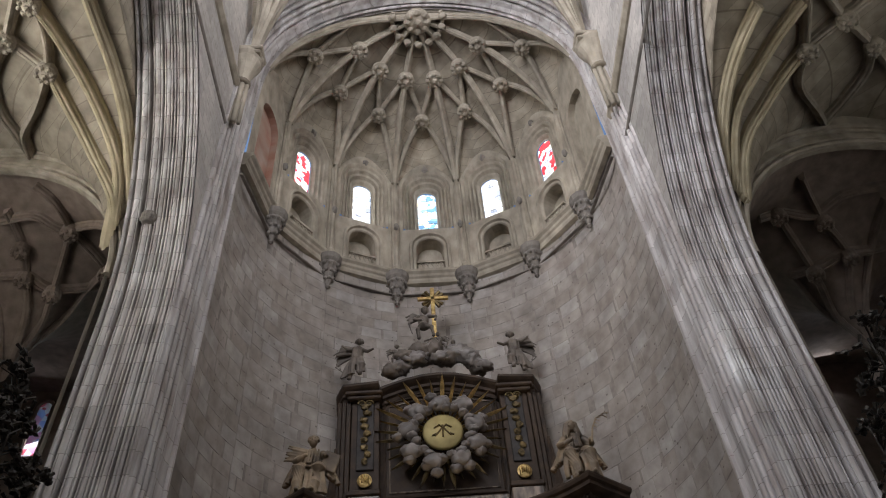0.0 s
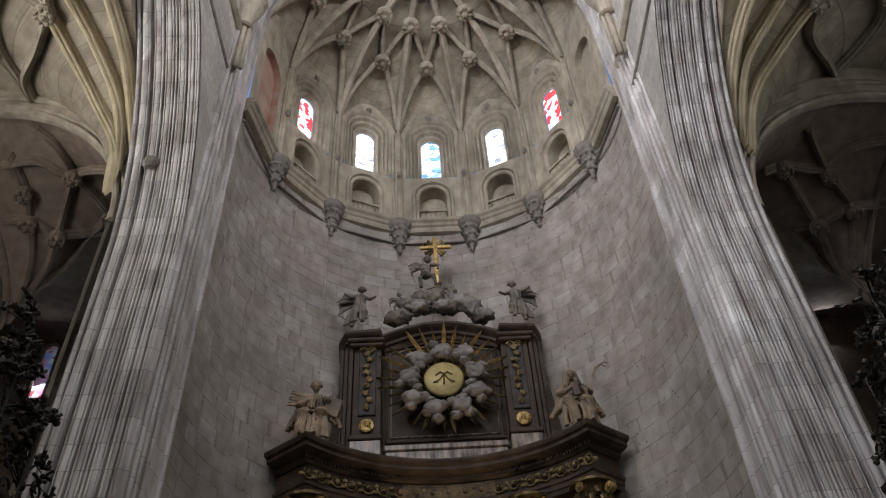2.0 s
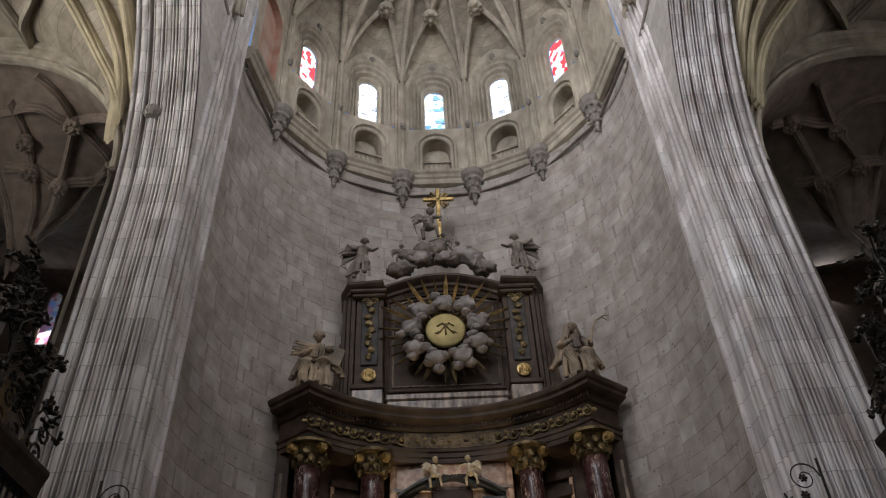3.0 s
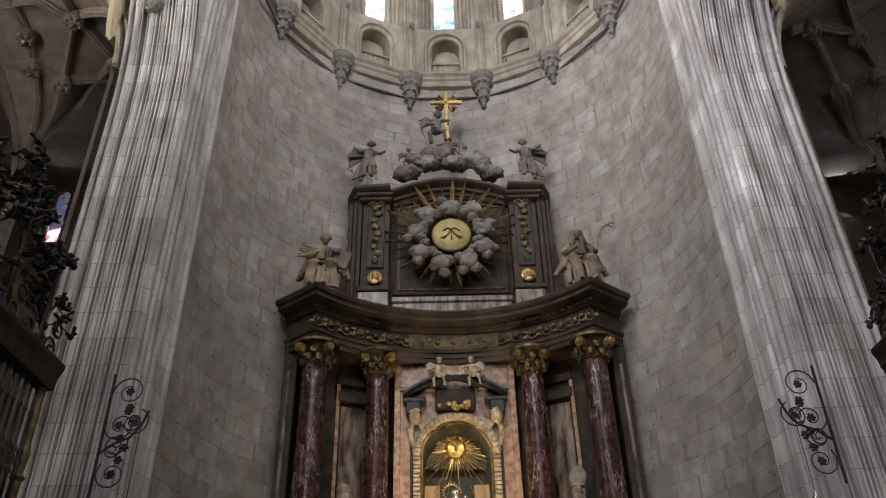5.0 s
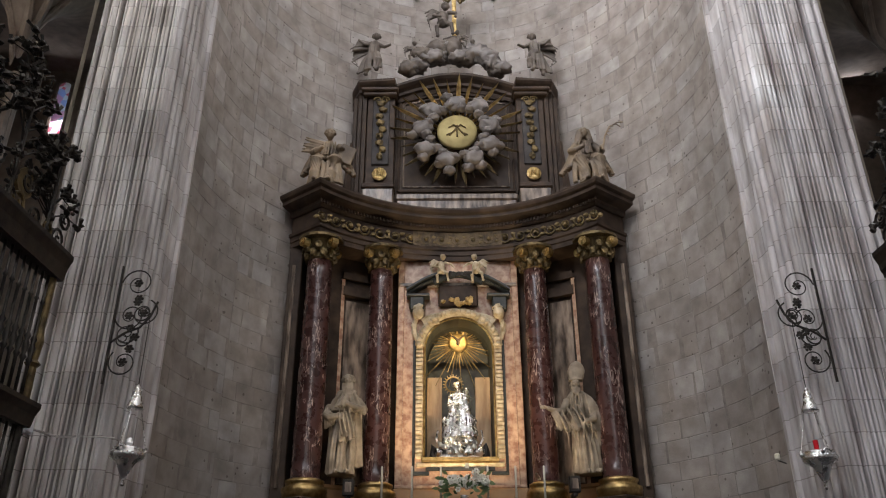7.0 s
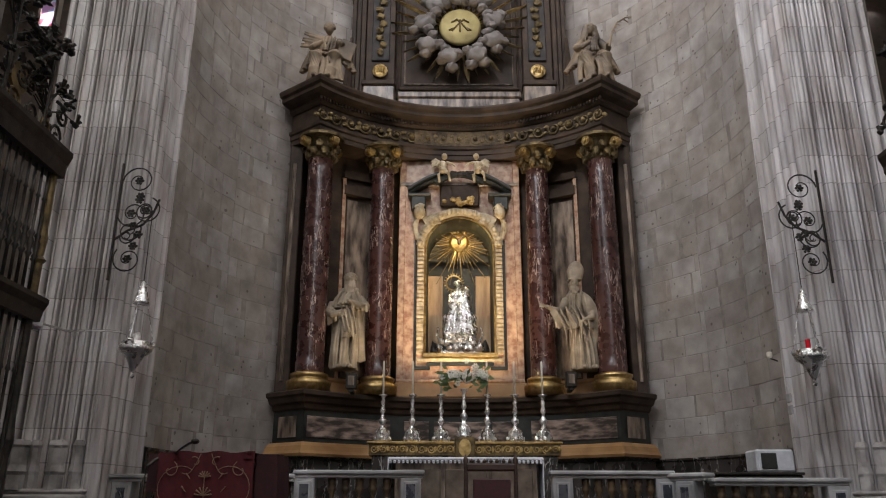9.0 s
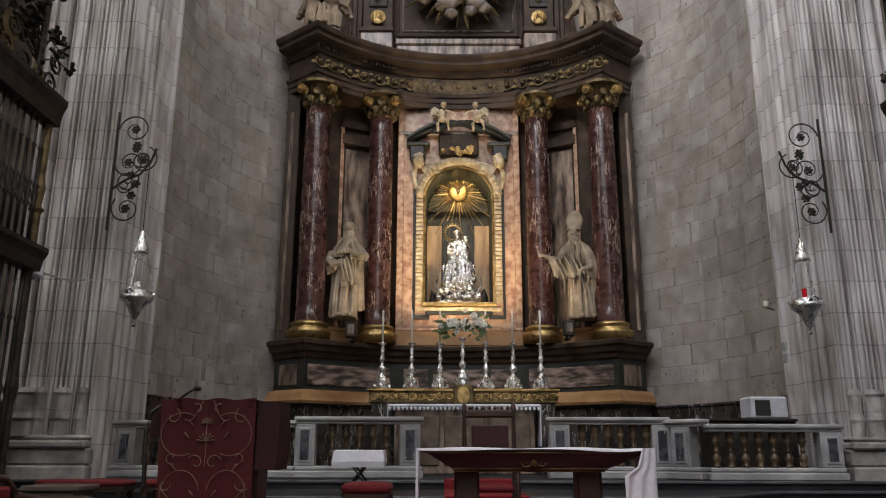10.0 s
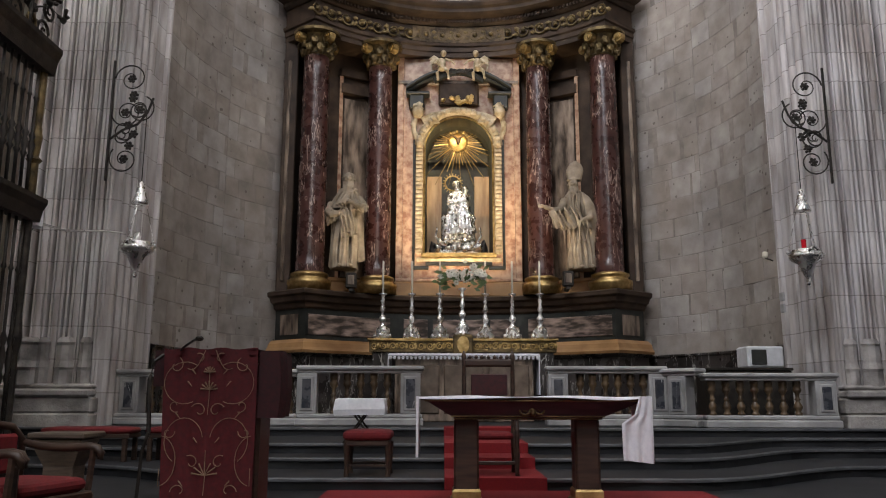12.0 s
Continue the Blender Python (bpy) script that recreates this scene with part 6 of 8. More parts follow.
def seated(x, y, z, sg, label):
    o = (x, y, z)
    bm = drape(B(), (x, y + 0.16, z), ((0.5, 0, 0, 0.3, 0.24), (0.9, 0, 0, 0.24, 0.2), (1.2, 0, -0.02, 0.25, 0.19), (1.38, 0, -0.03, 0.22, 0.16), (1.48, 0, -0.04, 0.1, 0.1), (1.56, 0, -0.06, 0.07, 0.08)), 7, sg * 1.0, 0.12, 20)
    # thighs, knees and shins under the cloth
    for k in (-1, 1):
        limb(bm, [(x + 0.14 * k, y + 0.15, z + 0.72), (x + 0.22 * k, y - 0.3, z + 0.74), (x + 0.24 * k, y - 0.42, z + 0.66), (x + 0.2 * k + 0.05 * sg, y - 0.42, z + 0.3), (x + 0.18 * k + 0.05 * sg, y - 0.4, z + 0.06)], 0.2, 0.13, 12)
        limb(bm, [(x + 0.17 * k + 0.05 * sg, y - 0.4, z + 0.06), (x + 0.18 * k + 0.05 * sg, y - 0.62, z + 0.035)], 0.06, 0.045)
    folds(bm, o, ((-0.32, -0.36, 0.78), (0, -0.4, 0.6), (0.32, -0.36, 0.78)), ((-0.42, -0.3, 0.02), (0, -0.56, 0.03), (0.42, -0.3, 0.02)), 13, 0.035, 0.05, 0.06, 21 + sg)
    folds(bm, o, ((-0.26, 0.0, 1.0), (0.26, 0.0, 0.9)), ((-0.36, -0.46, 0.72), (0.36, -0.44, 0.66)), 7, 0.04, 0.05, 0.08, 22 + sg)
    # cloak over the shoulders, billowing to one side
    folds(bm, o, ((-0.22, 0.06, 1.42), (-0.3, 0.16, 1.36)), ((-0.42, -0.06, 0.62), (-0.66, 0.16, 0.5)), 6, 0.05, 0.07, 0.06, 23 + sg)
    folds(bm, o, ((0.22, 0.06, 1.42), (0.3, 0.16, 1.36)), ((0.42, -0.06, 0.62), (0.66, 0.16, 0.5)), 6, 0.05, 0.07, 0.06, 24 + sg)
    folds(bm, o, ((-0.14, -0.04, 1.44), (0.16, -0.04, 1.44)), ((-0.16, -0.1, 1.0), (0.14, -0.12, 1.0)), 5, 0.025, 0.03, 0.03, 25 + sg)
    face(bm, (x, y - 0.02, z + 1.7), 0.145, 8 + sg)
    limb(bm, [(x - 0.24, y + 0.08, z + 1.36), (x - 0.4, y - 0.08, z + 1.1), (x - 0.3, y - 0.28, z + 1.02), (x - 0.12, y - 0.34, z + 1.1)], 0.11, 0.05, 10)
    limb(bm, [(x + 0.24, y + 0.08, z + 1.36), (x + 0.42, y - 0.06, z + 1.12), (x + 0.36, y - 0.3, z + 1.1)], 0.11, 0.055, 10)
    if sg < 0:
        for k in range(9):
            a = math.pi * (0.0 + k / 8)
            blob(bm, (x + 0.12 * math.cos(a), y + 0.02, z + 1.74 + 0.1 * math.sin(a)), (0.045, 0.08, 0.045), k, 0.4, 6, 2)
        box(bm, -0.2, 0.2, -0.03, 0.03, -0.26, 0.26, 0.02, Matrix.Translation((x + 0.48, y - 0.16, z + 0.98)) @ Euler((0.1, 0.3, 0.3)).to_matrix().to_4x4())
        folds(bm, o, ((-0.12, -0.02, 1.4), (-0.4, 0.05, 1.2)), ((-0.62, 0.0, 1.62), (-0.72, 0.05, 1.2)), 6, 0.05, 0.03, 0.05, 30, 0.4)
    else:
        for k in (-1, 1):
            folds(bm, o, ((0.0, 0.0, 1.85), (0.13 * k, 0.02, 1.78)), ((0.14 * k, -0.02, 1.42), (0.22 * k, 0.06, 1.36)), 4, 0.045, 0.05, 0.02, 31 + k)
        tube(bm, [(x + 0.36, y - 0.36, z + 0.96), (x + 0.46, y - 0.33, z + 1.4), (x + 0.6, y - 0.3, z + 1.7), (x + 0.78, y - 0.3, z + 1.79), (x + 0.9, y - 0.3, z + 1.7)], 0.03, 6, 0.02)
        for j in range(9):
            p = Vector((x + 0.5 + 0.4 * j / 8, y - 0.32, z + 1.48 + 0.34 * math.sin(j / 4)))
            tube(bm, [p, p + Vector((0.1, 0, -0.09 + 0.02 * j))], 0.022, 4, 0.008)
    carve(single("seated_statue", bm, CREAM_DUSTY, label, "statue", True), 0.014, 2)


CREAM_DUSTY = surface("dusty_gilt_figure", (0.06, 0.043, 0.031), (0.34, 0.25, 0.155), 1.8, 1.0, 0.6, 0.2)


def putto(x, y, z, h, sg, mat, label, name="winged_child_statue", wing=True, spread=0.6):
    bm = blob(B(), (x, y, z + 0.55 * h), (0.13 * h, 0.12 * h, 0.2 * h), 3, 0.15, 2, 2)
    blob(bm, (x, y, z + 0.4 * h), (0.14 * h, 0.13 * h, 0.12 * h), 5, 0.15, 2, 2)
    head(bm, (x + sg * 0.05 * h, y - 0.03, z + 0.87 * h), 0.1 * h, True, False, 9)
    limb(bm, [(x - 0.08 * h, y, z + 0.38 * h), (x - 0.14 * h, y - 0.12 * h, z + 0.2 * h), (x - 0.12 * h, y - 0.05 * h, z)], 0.075 * h, 0.04 * h)
    limb(bm, [(x + 0.08 * h, y, z + 0.38 * h), (x + 0.18 * h, y - 0.14 * h, z + 0.25 * h), (x + 0.22 * h, y - 0.08 * h, z + 0.04 * h)], 0.075 * h, 0.04 * h)
    limb(bm, [(x + sg * 0.11 * h, y, z + 0.7 * h), (x + sg * 0.3 * h, y - 0.1 * h, z + 0.6 * h), (x + sg * spread * h, y - 0.1 * h, z + 0.5 * h)], 0.05 * h, 0.03 * h)
    limb(bm, [(x - sg * 0.11 * h, y, z + 0.7 * h), (x - sg * 0.22 * h, y - 0.12 * h, z + 0.52 * h), (x - sg * 0.05 * h, y - 0.2 * h, z + 0.42 * h)], 0.05 * h, 0.03 * h)
    if wing:
        for j in range(6):
            tube(bm, [(x - sg * 0.05 * h, y + 0.06, z + 0.7 * h), (x - sg * (0.25 + 0.02 * j) * h, y + 0.1, z + (0.86 - 0.06 * j) * h), (x - sg * (0.42 - 0.03 * j) * h, y + 0.1, z + (0.75 - 0.1 * j) * h)], 0.05 * h, 5, 0.02 * h)
    carve(single(name, bm, mat, label, "statue", True, "carved children"), 0.013 * h, 2)


def angel(x, y, z, sg):
    """Striding figure: sg is the side it turns away from; wings and cloak fly out behind."""
    o = (x, y, z)
    bm = drape(B(), o, ((0.35, 0.02 * sg, 0, 0.19, 0.16), (0.6, 0, 0, 0.16, 0.14), (0.85, -0.03 * sg, -0.02, 0.17, 0.14), (1.02, -0.05 * sg, -0.04, 0.15, 0.12), (1.1, -0.06 * sg, -0.05, 0.06, 0.06)), 7, sg * 2.0, 0.12, 18)
    limb(bm, [(x - 0.04 * sg, y, z + 0.5), (x - 0.2 * sg, y - 0.18, z + 0.3), (x - 0.12 * sg, y - 0.14, z + 0.02)], 0.13, 0.06, 10)
    limb(bm, [(x + 0.06 * sg, y, z + 0.5), (x + 0.14 * sg, y - 0.05, z + 0.22), (x + 0.2 * sg, y + 0.02, z - 0.02)], 0.13, 0.06, 10)
    folds(bm, o, ((-0.16 * sg, -0.12, 0.66), (0.14 * sg, -0.1, 0.62)), ((-0.24 * sg, -0.12, 0.08), (0.24 * sg, -0.04, 0.04)), 8, 0.035, 0.045, 0.05, 41 + sg)
    folds(bm, o, ((0.06 * sg, 0.02, 0.8), (0.18 * sg, 0.06, 0.6)), ((0.24 * sg, 0.04, 0.06), (0.46 * sg, 0.08, 0.0)), 6, 0.06, 0.05, 0.06, 42 + sg, 0.3)
    folds(bm, o, ((-0.14 * sg, -0.12, 1.0), (0.1 * sg, -0.12, 1.02)), ((-0.13 * sg, -0.14, 0.62), (0.12 * sg, -0.14, 0.6)), 5, 0.025, 0.03, 0.03, 43 + sg)
    face(bm, (x - sg * 0.08, y - 0.1, z + 1.24), 0.115, 3)
    for k in range(8):
        a = math.pi * k / 7
        blob(bm, (x - sg * 0.08 + 0.1 * math.cos(a), y - 0.04, z + 1.27 + 0.09 * math.sin(a)), (0.045, 0.07, 0.045), k, 0.4, 6, 2)
    limb(bm, [(x - sg * 0.16, y - 0.04, z + 0.98), (x - sg * 0.34, y - 0.16, z + 0.8), (x - sg * 0.5, y - 0.24, z + 0.82)], 0.07, 0.035, 9)
    limb(bm, [(x + sg * 0.08, y - 0.04, z + 0.98), (x + sg * 0.28, y - 0.12, z + 0.96), (x + sg * 0.42, y - 0.16, z + 1.06)], 0.07, 0.035, 9)
    folds(bm, o, ((0.0, 0.05, 1.02), (0.1 * sg, 0.08, 0.9)), ((0.46 * sg, 0.05, 1.2), (0.62 * sg, 0.08, 0.86)), 6, 0.06, 0.05, 0.08, 44 + sg)
    # feathered wing, raised behind
    for j in range(7):
        tube(bm, [(x + sg * 0.06, y + 0.1, z + 0.98 - 0.02 * j), (x + sg * (0.3 + 0.01 * j), y + 0.14, z + 1.14 - 0.07 * j), (x + sg * (0.52 + 0.02 * j), y + 0.16, z + 1.12 - 0.1 * j), (x + sg * (0.72 - 0.05 * j), y + 0.16, z + 0.98 - 0.11 * j)], 0.05, 6, 0.02)
    carve(single("angel_statue", bm, STATUE_DK, "dark carved angel on the retable's cornice", "statue", True, "angels"), 0.017, 2)


standing_monk()
standing_bishop()
seated(-2.92, 16.95, 11.22, -1, "seated robed figure in dusty gilt holding a tablet")
seated(3.68, 16.95, 11.22, 1, "seated robed figure in dusty gilt holding a palm branch")
angel(-2.0, 18.0, 15.75, -1)
angel(2.72, 18.0, 15.72, 1)
putto(QX - 0.42, 18.05, 9.2, 0.78, 1, CREAM, "cream carved winged child seated on the pediment", spread=0.4)
putto(QX + 0.46, 18.05, 9.2, 0.78, -1, CREAM, "cream carved winged child seated on the pediment", spread=0.4)
putto(0.04, 18.35, 17.35, 1.35, 1, STATUE_DK, "dark carved child holding the gilt cross", spread=0.28)
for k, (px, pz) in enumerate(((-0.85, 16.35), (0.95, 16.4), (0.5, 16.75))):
    putto(px, 18.25, pz, 0.75, -1 if px > 0 else 1, STATUE_DK, "dark carved child among clouds")
cloudbank = thing("cloud_group", "bank of carved grey clouds on the retable's top", "carving", (QX, 18.4, 15.9))
for i in range(20):
    u = -1.35 + 2.7 * i / 19
    zz = 16.0 + 0.95 * (1 - (u / 1.45) ** 2) * random.uniform(0.35, 1)
    bm = blob(B(), (QX + u, 18.35 - random.uniform(0, 0.25), zz), (random.uniform(0.22, 0.36), 0.24, random.uniform(0.18, 0.3)), i + 3, 0.55, 2.4, 3)
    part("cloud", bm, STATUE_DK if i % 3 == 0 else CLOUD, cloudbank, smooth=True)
cross = thing("gilt_cross", "tall gilt cross with rays behind its arms", "cross", (QX, 18.6, 17.3))
part("upright", box(B(), QX - 0.07, QX + 0.07, 18.54, 18.64, 16.9, 19.76, 0.015), GOLD, cross)
part("crossbar", box(B(), QX - 0.5, QX + 0.52, 18.54, 18.64, 19.22, 19.36, 0.015), GOLD, cross)
for j in range(4):
    a = math.pi / 4 + j * math.pi / 2
    for o in (-0.2, 0.2):
        part("ray", tube(B(), [(QX, 18.62, 19.29), (QX + 0.4 * math.cos(a + o), 18.62, 19.29 + 0.4 * math.sin(a + o))], 0.03, 5, 0.07), OLDGOLD, cross)

# image in the niche: silver figure with child on a silver throne, gilt glory behind
bm = robe(B(), (QX + 0.02, 18.85, 5.3), 1.5, 0.3, 0.24, 9, 1.0, fold=0.16)
for k in (-1, 1):
    limb(bm, [(QX + 0.1 * k, 18.8, 6.05), (QX + 0.14 * k, 18.6, 6.0), (QX + 0.12 * k, 18.6, 5.6)], 0.14, 0.1)
folds(bm, (QX, 18.75, 5.3), ((-0.16, -0.1, 1.1), (0.16, -0.1, 1.1)), ((-0.36, -0.18, 0.1), (0, -0.3, 0.1), (0.36, -0.18, 0.1)), 11, 0.03, 0.05, 0.05, 51)
head(bm, (QX - 0.04, 18.75, 6.7), 0.11, True, False, 2)
blob(bm, (QX + 0.14, 18.66, 6.3), (0.12, 0.12, 0.2), 3, 0.2)
head(bm, (QX + 0.17, 18.62, 6.55), 0.08, True, False, 5)
limb(bm, [(QX - 0.2, 18.75, 6.45), (QX - 0.25, 18.6, 6.2), (QX - 0.02, 18.55, 6.2)], 0.08, 0.05)
carve(single("silver_statue", bm, SILVER, "polished silver seated figure holding a child", "statue", True), 0.014, 2)
crown = thing("gilt_halo", "gilt radiate halo ring behind the silver figure's head", "halo", (QX - 0.14, 18.85, 6.78))
bm = tube(B(), [(QX - 0.14 + 0.19 * math.cos(a), 18.85, 6.78 + 0.19 * math.sin(a)) for a in np.linspace(0, 2 * math.pi, 21)], 0.02, 5)
part("ring", bm, GOLD, crown)
for j in range(20):
    a = j / 20 * 2 * math.pi
    part("point", tube(B(), [(QX - 0.14 + 0.2 * math.cos(a), 18.85, 6.78 + 0.2 * math.sin(a)), (QX - 0.14 + 0.26 * math.cos(a), 18.85, 6.78 + 0.26 * math.sin(a))], 0.016, 4, 0.008), GOLD, crown)
throne = thing("silver_throne", "ornate silver throne base with scrolls and child heads", "throne", (QX, 18.85, 4.89))
part("plinth", box(B(), QX - 0.5, QX + 0.5, 18.6, 19.1, 4.885, 5.05, 0.04), SILVER, throne)
for j in range(80):
    z = 5.05 + 0.95 * random.random() ** 1.6
    a = random.uniform(-0.52, 0.52) * (1 - (z - 5.05) * 0.55)
    bm = blob(B(), (QX + a, 18.6 + random.uniform(-0.04, 0.06), z), (0.085, 0.07, 0.085), j, 0.5, 3, 2)
    part("ornament", bm, SILVER, throne, smooth=True)
for sg in (-1, 1):
    part("arm_scroll", scroll(B(), (0, 0), 0.16, 1.5, sg, Matrix.Translation((QX + sg * 0.3, 18.7, 5.6)), 0.045), SILVER, throne, smooth=True)
    part("arm_post", lathe(B(), [(0.07, 5.3), (0.05, 5.4), (0.07, 5.6), (0.04, 5.75), (0.07, 5.85), (0.02, 5.95)], (QX + sg * 0.36, 18.75, 0), 10), SILVER, throne, smooth=True)
    part("branch", tube(B(), [(QX + sg * 0.45, 18.7, 5.2), (QX + sg * 0.56, 18.68, 5.4), (QX + sg * 0.52, 18.66, 5.6)], 0.025, 5), SILVER, throne)
    part("side_foliage", blob(B(), (QX + sg * 0.62, 18.75, 5.05), (0.1, 0.1, 0.22), sg, 0.6, 4, 2), IRON, throne)
glory = thing("gilt_glory", "gilt sun disc with a dove and long rays", "glory", (QX, 19.2, 8.0))
bm = lathe(B(), [(0.25, 0), (0.25, 0.03), (0.2, 0.06), (0.01, 0.07)], (0, 0, 0), 24)
bm.transform(Matrix.Translation((QX, 19.22, 7.98)) @ Euler((math.pi / 2, 0, 0)).to_matrix().to_4x4())
part("disc", bm, GOLD, glory, smooth=True)
for j in range(46):
    a = j / 46 * 2 * math.pi
    L = 0.62 + 0.1 * (j % 3) + (0.55 if math.sin(a) < -0.35 and j % 2 else 0)
    if math.sin(a) > 0.2:
        L = min(L, 0.55)
    part("ray", tube(B(), [(QX + 0.24 * math.cos(a), 19.25, 7.98 + 0.24 * math.sin(a)), (QX + L * math.cos(a), 19.22, 7.98 + L * math.sin(a))], 0.022, 4, 0.012), GOLD if j % 4 == 0 else OLDGOLD, glory)
bm = blob(B(), (QX, 19.1, 7.97), (0.05, 0.05, 0.1), 2, 0.15)
for sg in (-1, 1):
    tube(bm, [(QX, 19.1, 8.0), (QX + sg * 0.1, 19.08, 8.1), (QX + sg * 0.2, 19.1, 8.15)], 0.04, 5, 0.01)
part("dove", bm, BROWNWOOD, glory, "dark carved dove")
spot = bpy.data.lights.new("niche_lamp", "AREA")
spot.shape, spot.size, spot.size_y, spot.energy, spot.color = "RECTANGLE", 1.2, 0.1, 18, (1.0, 0.76, 0.42)
ob = new("niche_lamp", spot)
ob.matrix_world = look((QX, 18.5, 8.2), (QX, 19.3, 6.6))

# ---- altar, candlesticks, flowers ----
altar = thing("high_altar", "stone high altar with a white altar cloth and gilt gradine", "altar", (0.4, 15.2, 1.05))
part("body", box(B(), -0.9, 1.7, 14.75, 15.5, 1.05, 2.24, 0.02), GREYMARB, altar)
for k in range(3):
    part("front_panel", box(B(), -0.82 + 0.84 * k, -0.06 + 0.84 * k, 14.72, 14.76, 1.2, 2.1, 0.02), surface("ochre_veined_panel", (0.07, 0.048, 0.032), (0.19, 0.14, 0.10), 5, 1, 0.5, 0.1), altar)
cloth = part("altar_cloth", box(B(), -1.02, 1.81, 14.66, 15.5, 2.26, 2.31, 0.012), WHITECLOTH, altar, "white linen altar cloth")
for x in (-1.03, 1.8):
    part("cloth_drop", box(B(), x, x + 0.02, 14.68, 15.4, 1.55, 2.3, 0.005), WHITECLOTH, altar)
bm = B()
for i in range(36):
    lathe(bm, [(0.022, 2.2), (0.03, 2.24), (0.01, 2.26)], (-0.98 + 2.75 * i / 35, 14.66, 0), 5)
tagged(part("lace_edge", bm, WHITECLOTH, altar), kind="stuff")
grad = thing("gilt_gradine", "gilt carved shelf behind the altar", "shelf", (0.4, 15.65, 2.3))
part("shelf", box(B(), -1.5, 2.3, 15.45, 16.1, 2.6, 2.65, 0.015), GOLD, grad)
part("front", box(B(), -1.46, 2.26, 15.5, 16.0, 2.38, 2.6, 0.01), OLDGOLD, grad)
part("base", box(B(), -1.4, 2.2, 15.54, 16.0, 1.05, 2.378, 0.01), DARKMARBLE, grad, "dark veined marble base")
for i in range(20):
    x = -1.36 + 3.52 * i / 19
    if abs(x - 0.4) > 0.25:
        bm = scroll(B(), (0, 0), 0.075, i * 2.0, 1 if i % 2 else -1, Matrix.Translation((x, 15.49, 2.5)), 0.016)
        blob(bm, (x + 0.08, 15.48, 2.5), (0.04, 0.025, 0.06), i, 0.4, sub=1)
        part("scroll", bm, GOLD, grad)
tab = thing("tabernacle", "small gilt wooden tabernacle with an arched door", "tabernacle", (0.4, 15.5, 2.3))
part("case", box(B(), 0.2, 0.6, 15.3, 15.48, 2.31, 2.72, 0.03), OLDGOLD, tab)
part("door", lathe(B(), [(0.12, 0), (0.12, 0.03), (0.02, 0.04)], (0, 0, 0), 14), GOLD, tab)
tab.children[-1].data.transform(Matrix.Translation((0.4, 15.3, 2.52)) @ Euler((math.pi / 2, 0, 0)).to_matrix().to_4x4() @ Matrix.Diagonal((1, 1.4, 1, 1)))

CANDLE_PROF = [(0.15, 0.0), (0.16, 0.03), (0.12, 0.07), (0.14, 0.12), (0.11, 0.2), (0.05, 0.28), (0.035, 0.32), (0.07, 0.37), (0.075, 0.42), (0.035, 0.48), (0.03, 0.54), (0.06, 0.58), (0.045, 0.64), (0.028, 0.7), (0.045, 0.78), (0.03, 0.84), (0.05, 0.88), (0.085, 0.9), (0.085, 0.92), (0.03, 0.93)]


def candlestick(at):
    c = thing("candlestick", "ornate silver candlestick with a tall white candle", "candlestick", at, "altar candlesticks")
    part("stem", lathe(B(), CANDLE_PROF, at, 14), SILVER, c, smooth=True)
    for j in range(3):
        a = j * 2.094 - math.pi / 2
        bm = blob(B(), (at[0] + 0.15 * math.cos(a), at[1] + 0.15 * math.sin(a), at[2] + 0.06), (0.06, 0.06, 0.07), j, 0.4)
        blob(bm, (at[0] + 0.11 * math.cos(a), at[1] + 0.11 * math.sin(a), at[2] + 0.16), (0.05, 0.05, 0.08), j + 4, 0.4)
        part("foot", bm, SILVER, c, smooth=True)
    part("candle", lathe(B(), [(0.022, at[2] + 0.92), (0.02, at[2] + 1.58), (0.006, at[2] + 1.6)], (at[0], at[1], 0), 8), WAX, c, "tall ivory candle", True)
    return c


first = candlestick((-1.22, 15.7, 2.655))
for k, x in enumerate((-0.63, -0.06, 0.86, 1.41, 1.97)):
    copy_thing(first, pose(x, 15.7, 2.655))
stand = thing("flower_stand", "silver stand holding a bouquet of white flowers", "flower stand", (0.39, 15.66, 2.72))
part("stem", lathe(B(), [(r * 0.95, 2.72 + z * 1.02) for r, z in CANDLE_PROF], (0.39, 15.5, 0), 14), SILVER, stand, smooth=True)
WHITEPETAL = surface("white_petal", (0.62, 0.62, 0.52), (0.80, 0.79, 0.70), 20, 2, 0.7, 0.1)
LEAF = surface("green_leaf", (0.05, 0.09, 0.03), (0.12, 0.17, 0.06), 12, 2, 0.6, 0.1)
bouquet = thing("bouquet", "loose bouquet of white flowers with green leaves", "flowers", (0.39, 15.5, 3.66))
rnd = random.Random(5)
for i in range(46):
    a, r = rnd.uniform(0, 6.28), rnd.random() ** 0.5
    p = Vector((0.39 + 0.46 * r * math.cos(a), 15.5 + 0.2 * r * math.sin(a), 3.86 + 0.34 * (1 - r * r) * rnd.uniform(-0.5, 1) + 0.05))
    bm = B()
    for j in range(6):
        b = j * 1.047
        blob(bm, p + Vector((0.035 * math.cos(b), -0.02, 0.035 * math.sin(b))), (0.026, 0.014, 0.026), j, 0.2, sub=1)
    part("flower", bm, WHITEPETAL, bouquet)
for i in range(60):
    a, r = rnd.uniform(0, 6.28), rnd.random() ** 0.5
    p = Vector((0.39 + 0.5 * r * math.cos(a), 15.52 + 0.2 * r * math.sin(a), 3.8 + 0.25 * rnd.uniform(-0.6, 1)))
    d = Vector((math.cos(a), -0.3, rnd.uniform(-0.5, 0.6))).normalized() * 0.16
    s = Vector((-d.z, 0, d.x)) * 0.25
    bm = loft(B(), [[p, p], [p + d * 0.5 - s, p + d * 0.5 + s], [p + d, p + d]])
    part("leaf", bm, LEAF, bouquet)

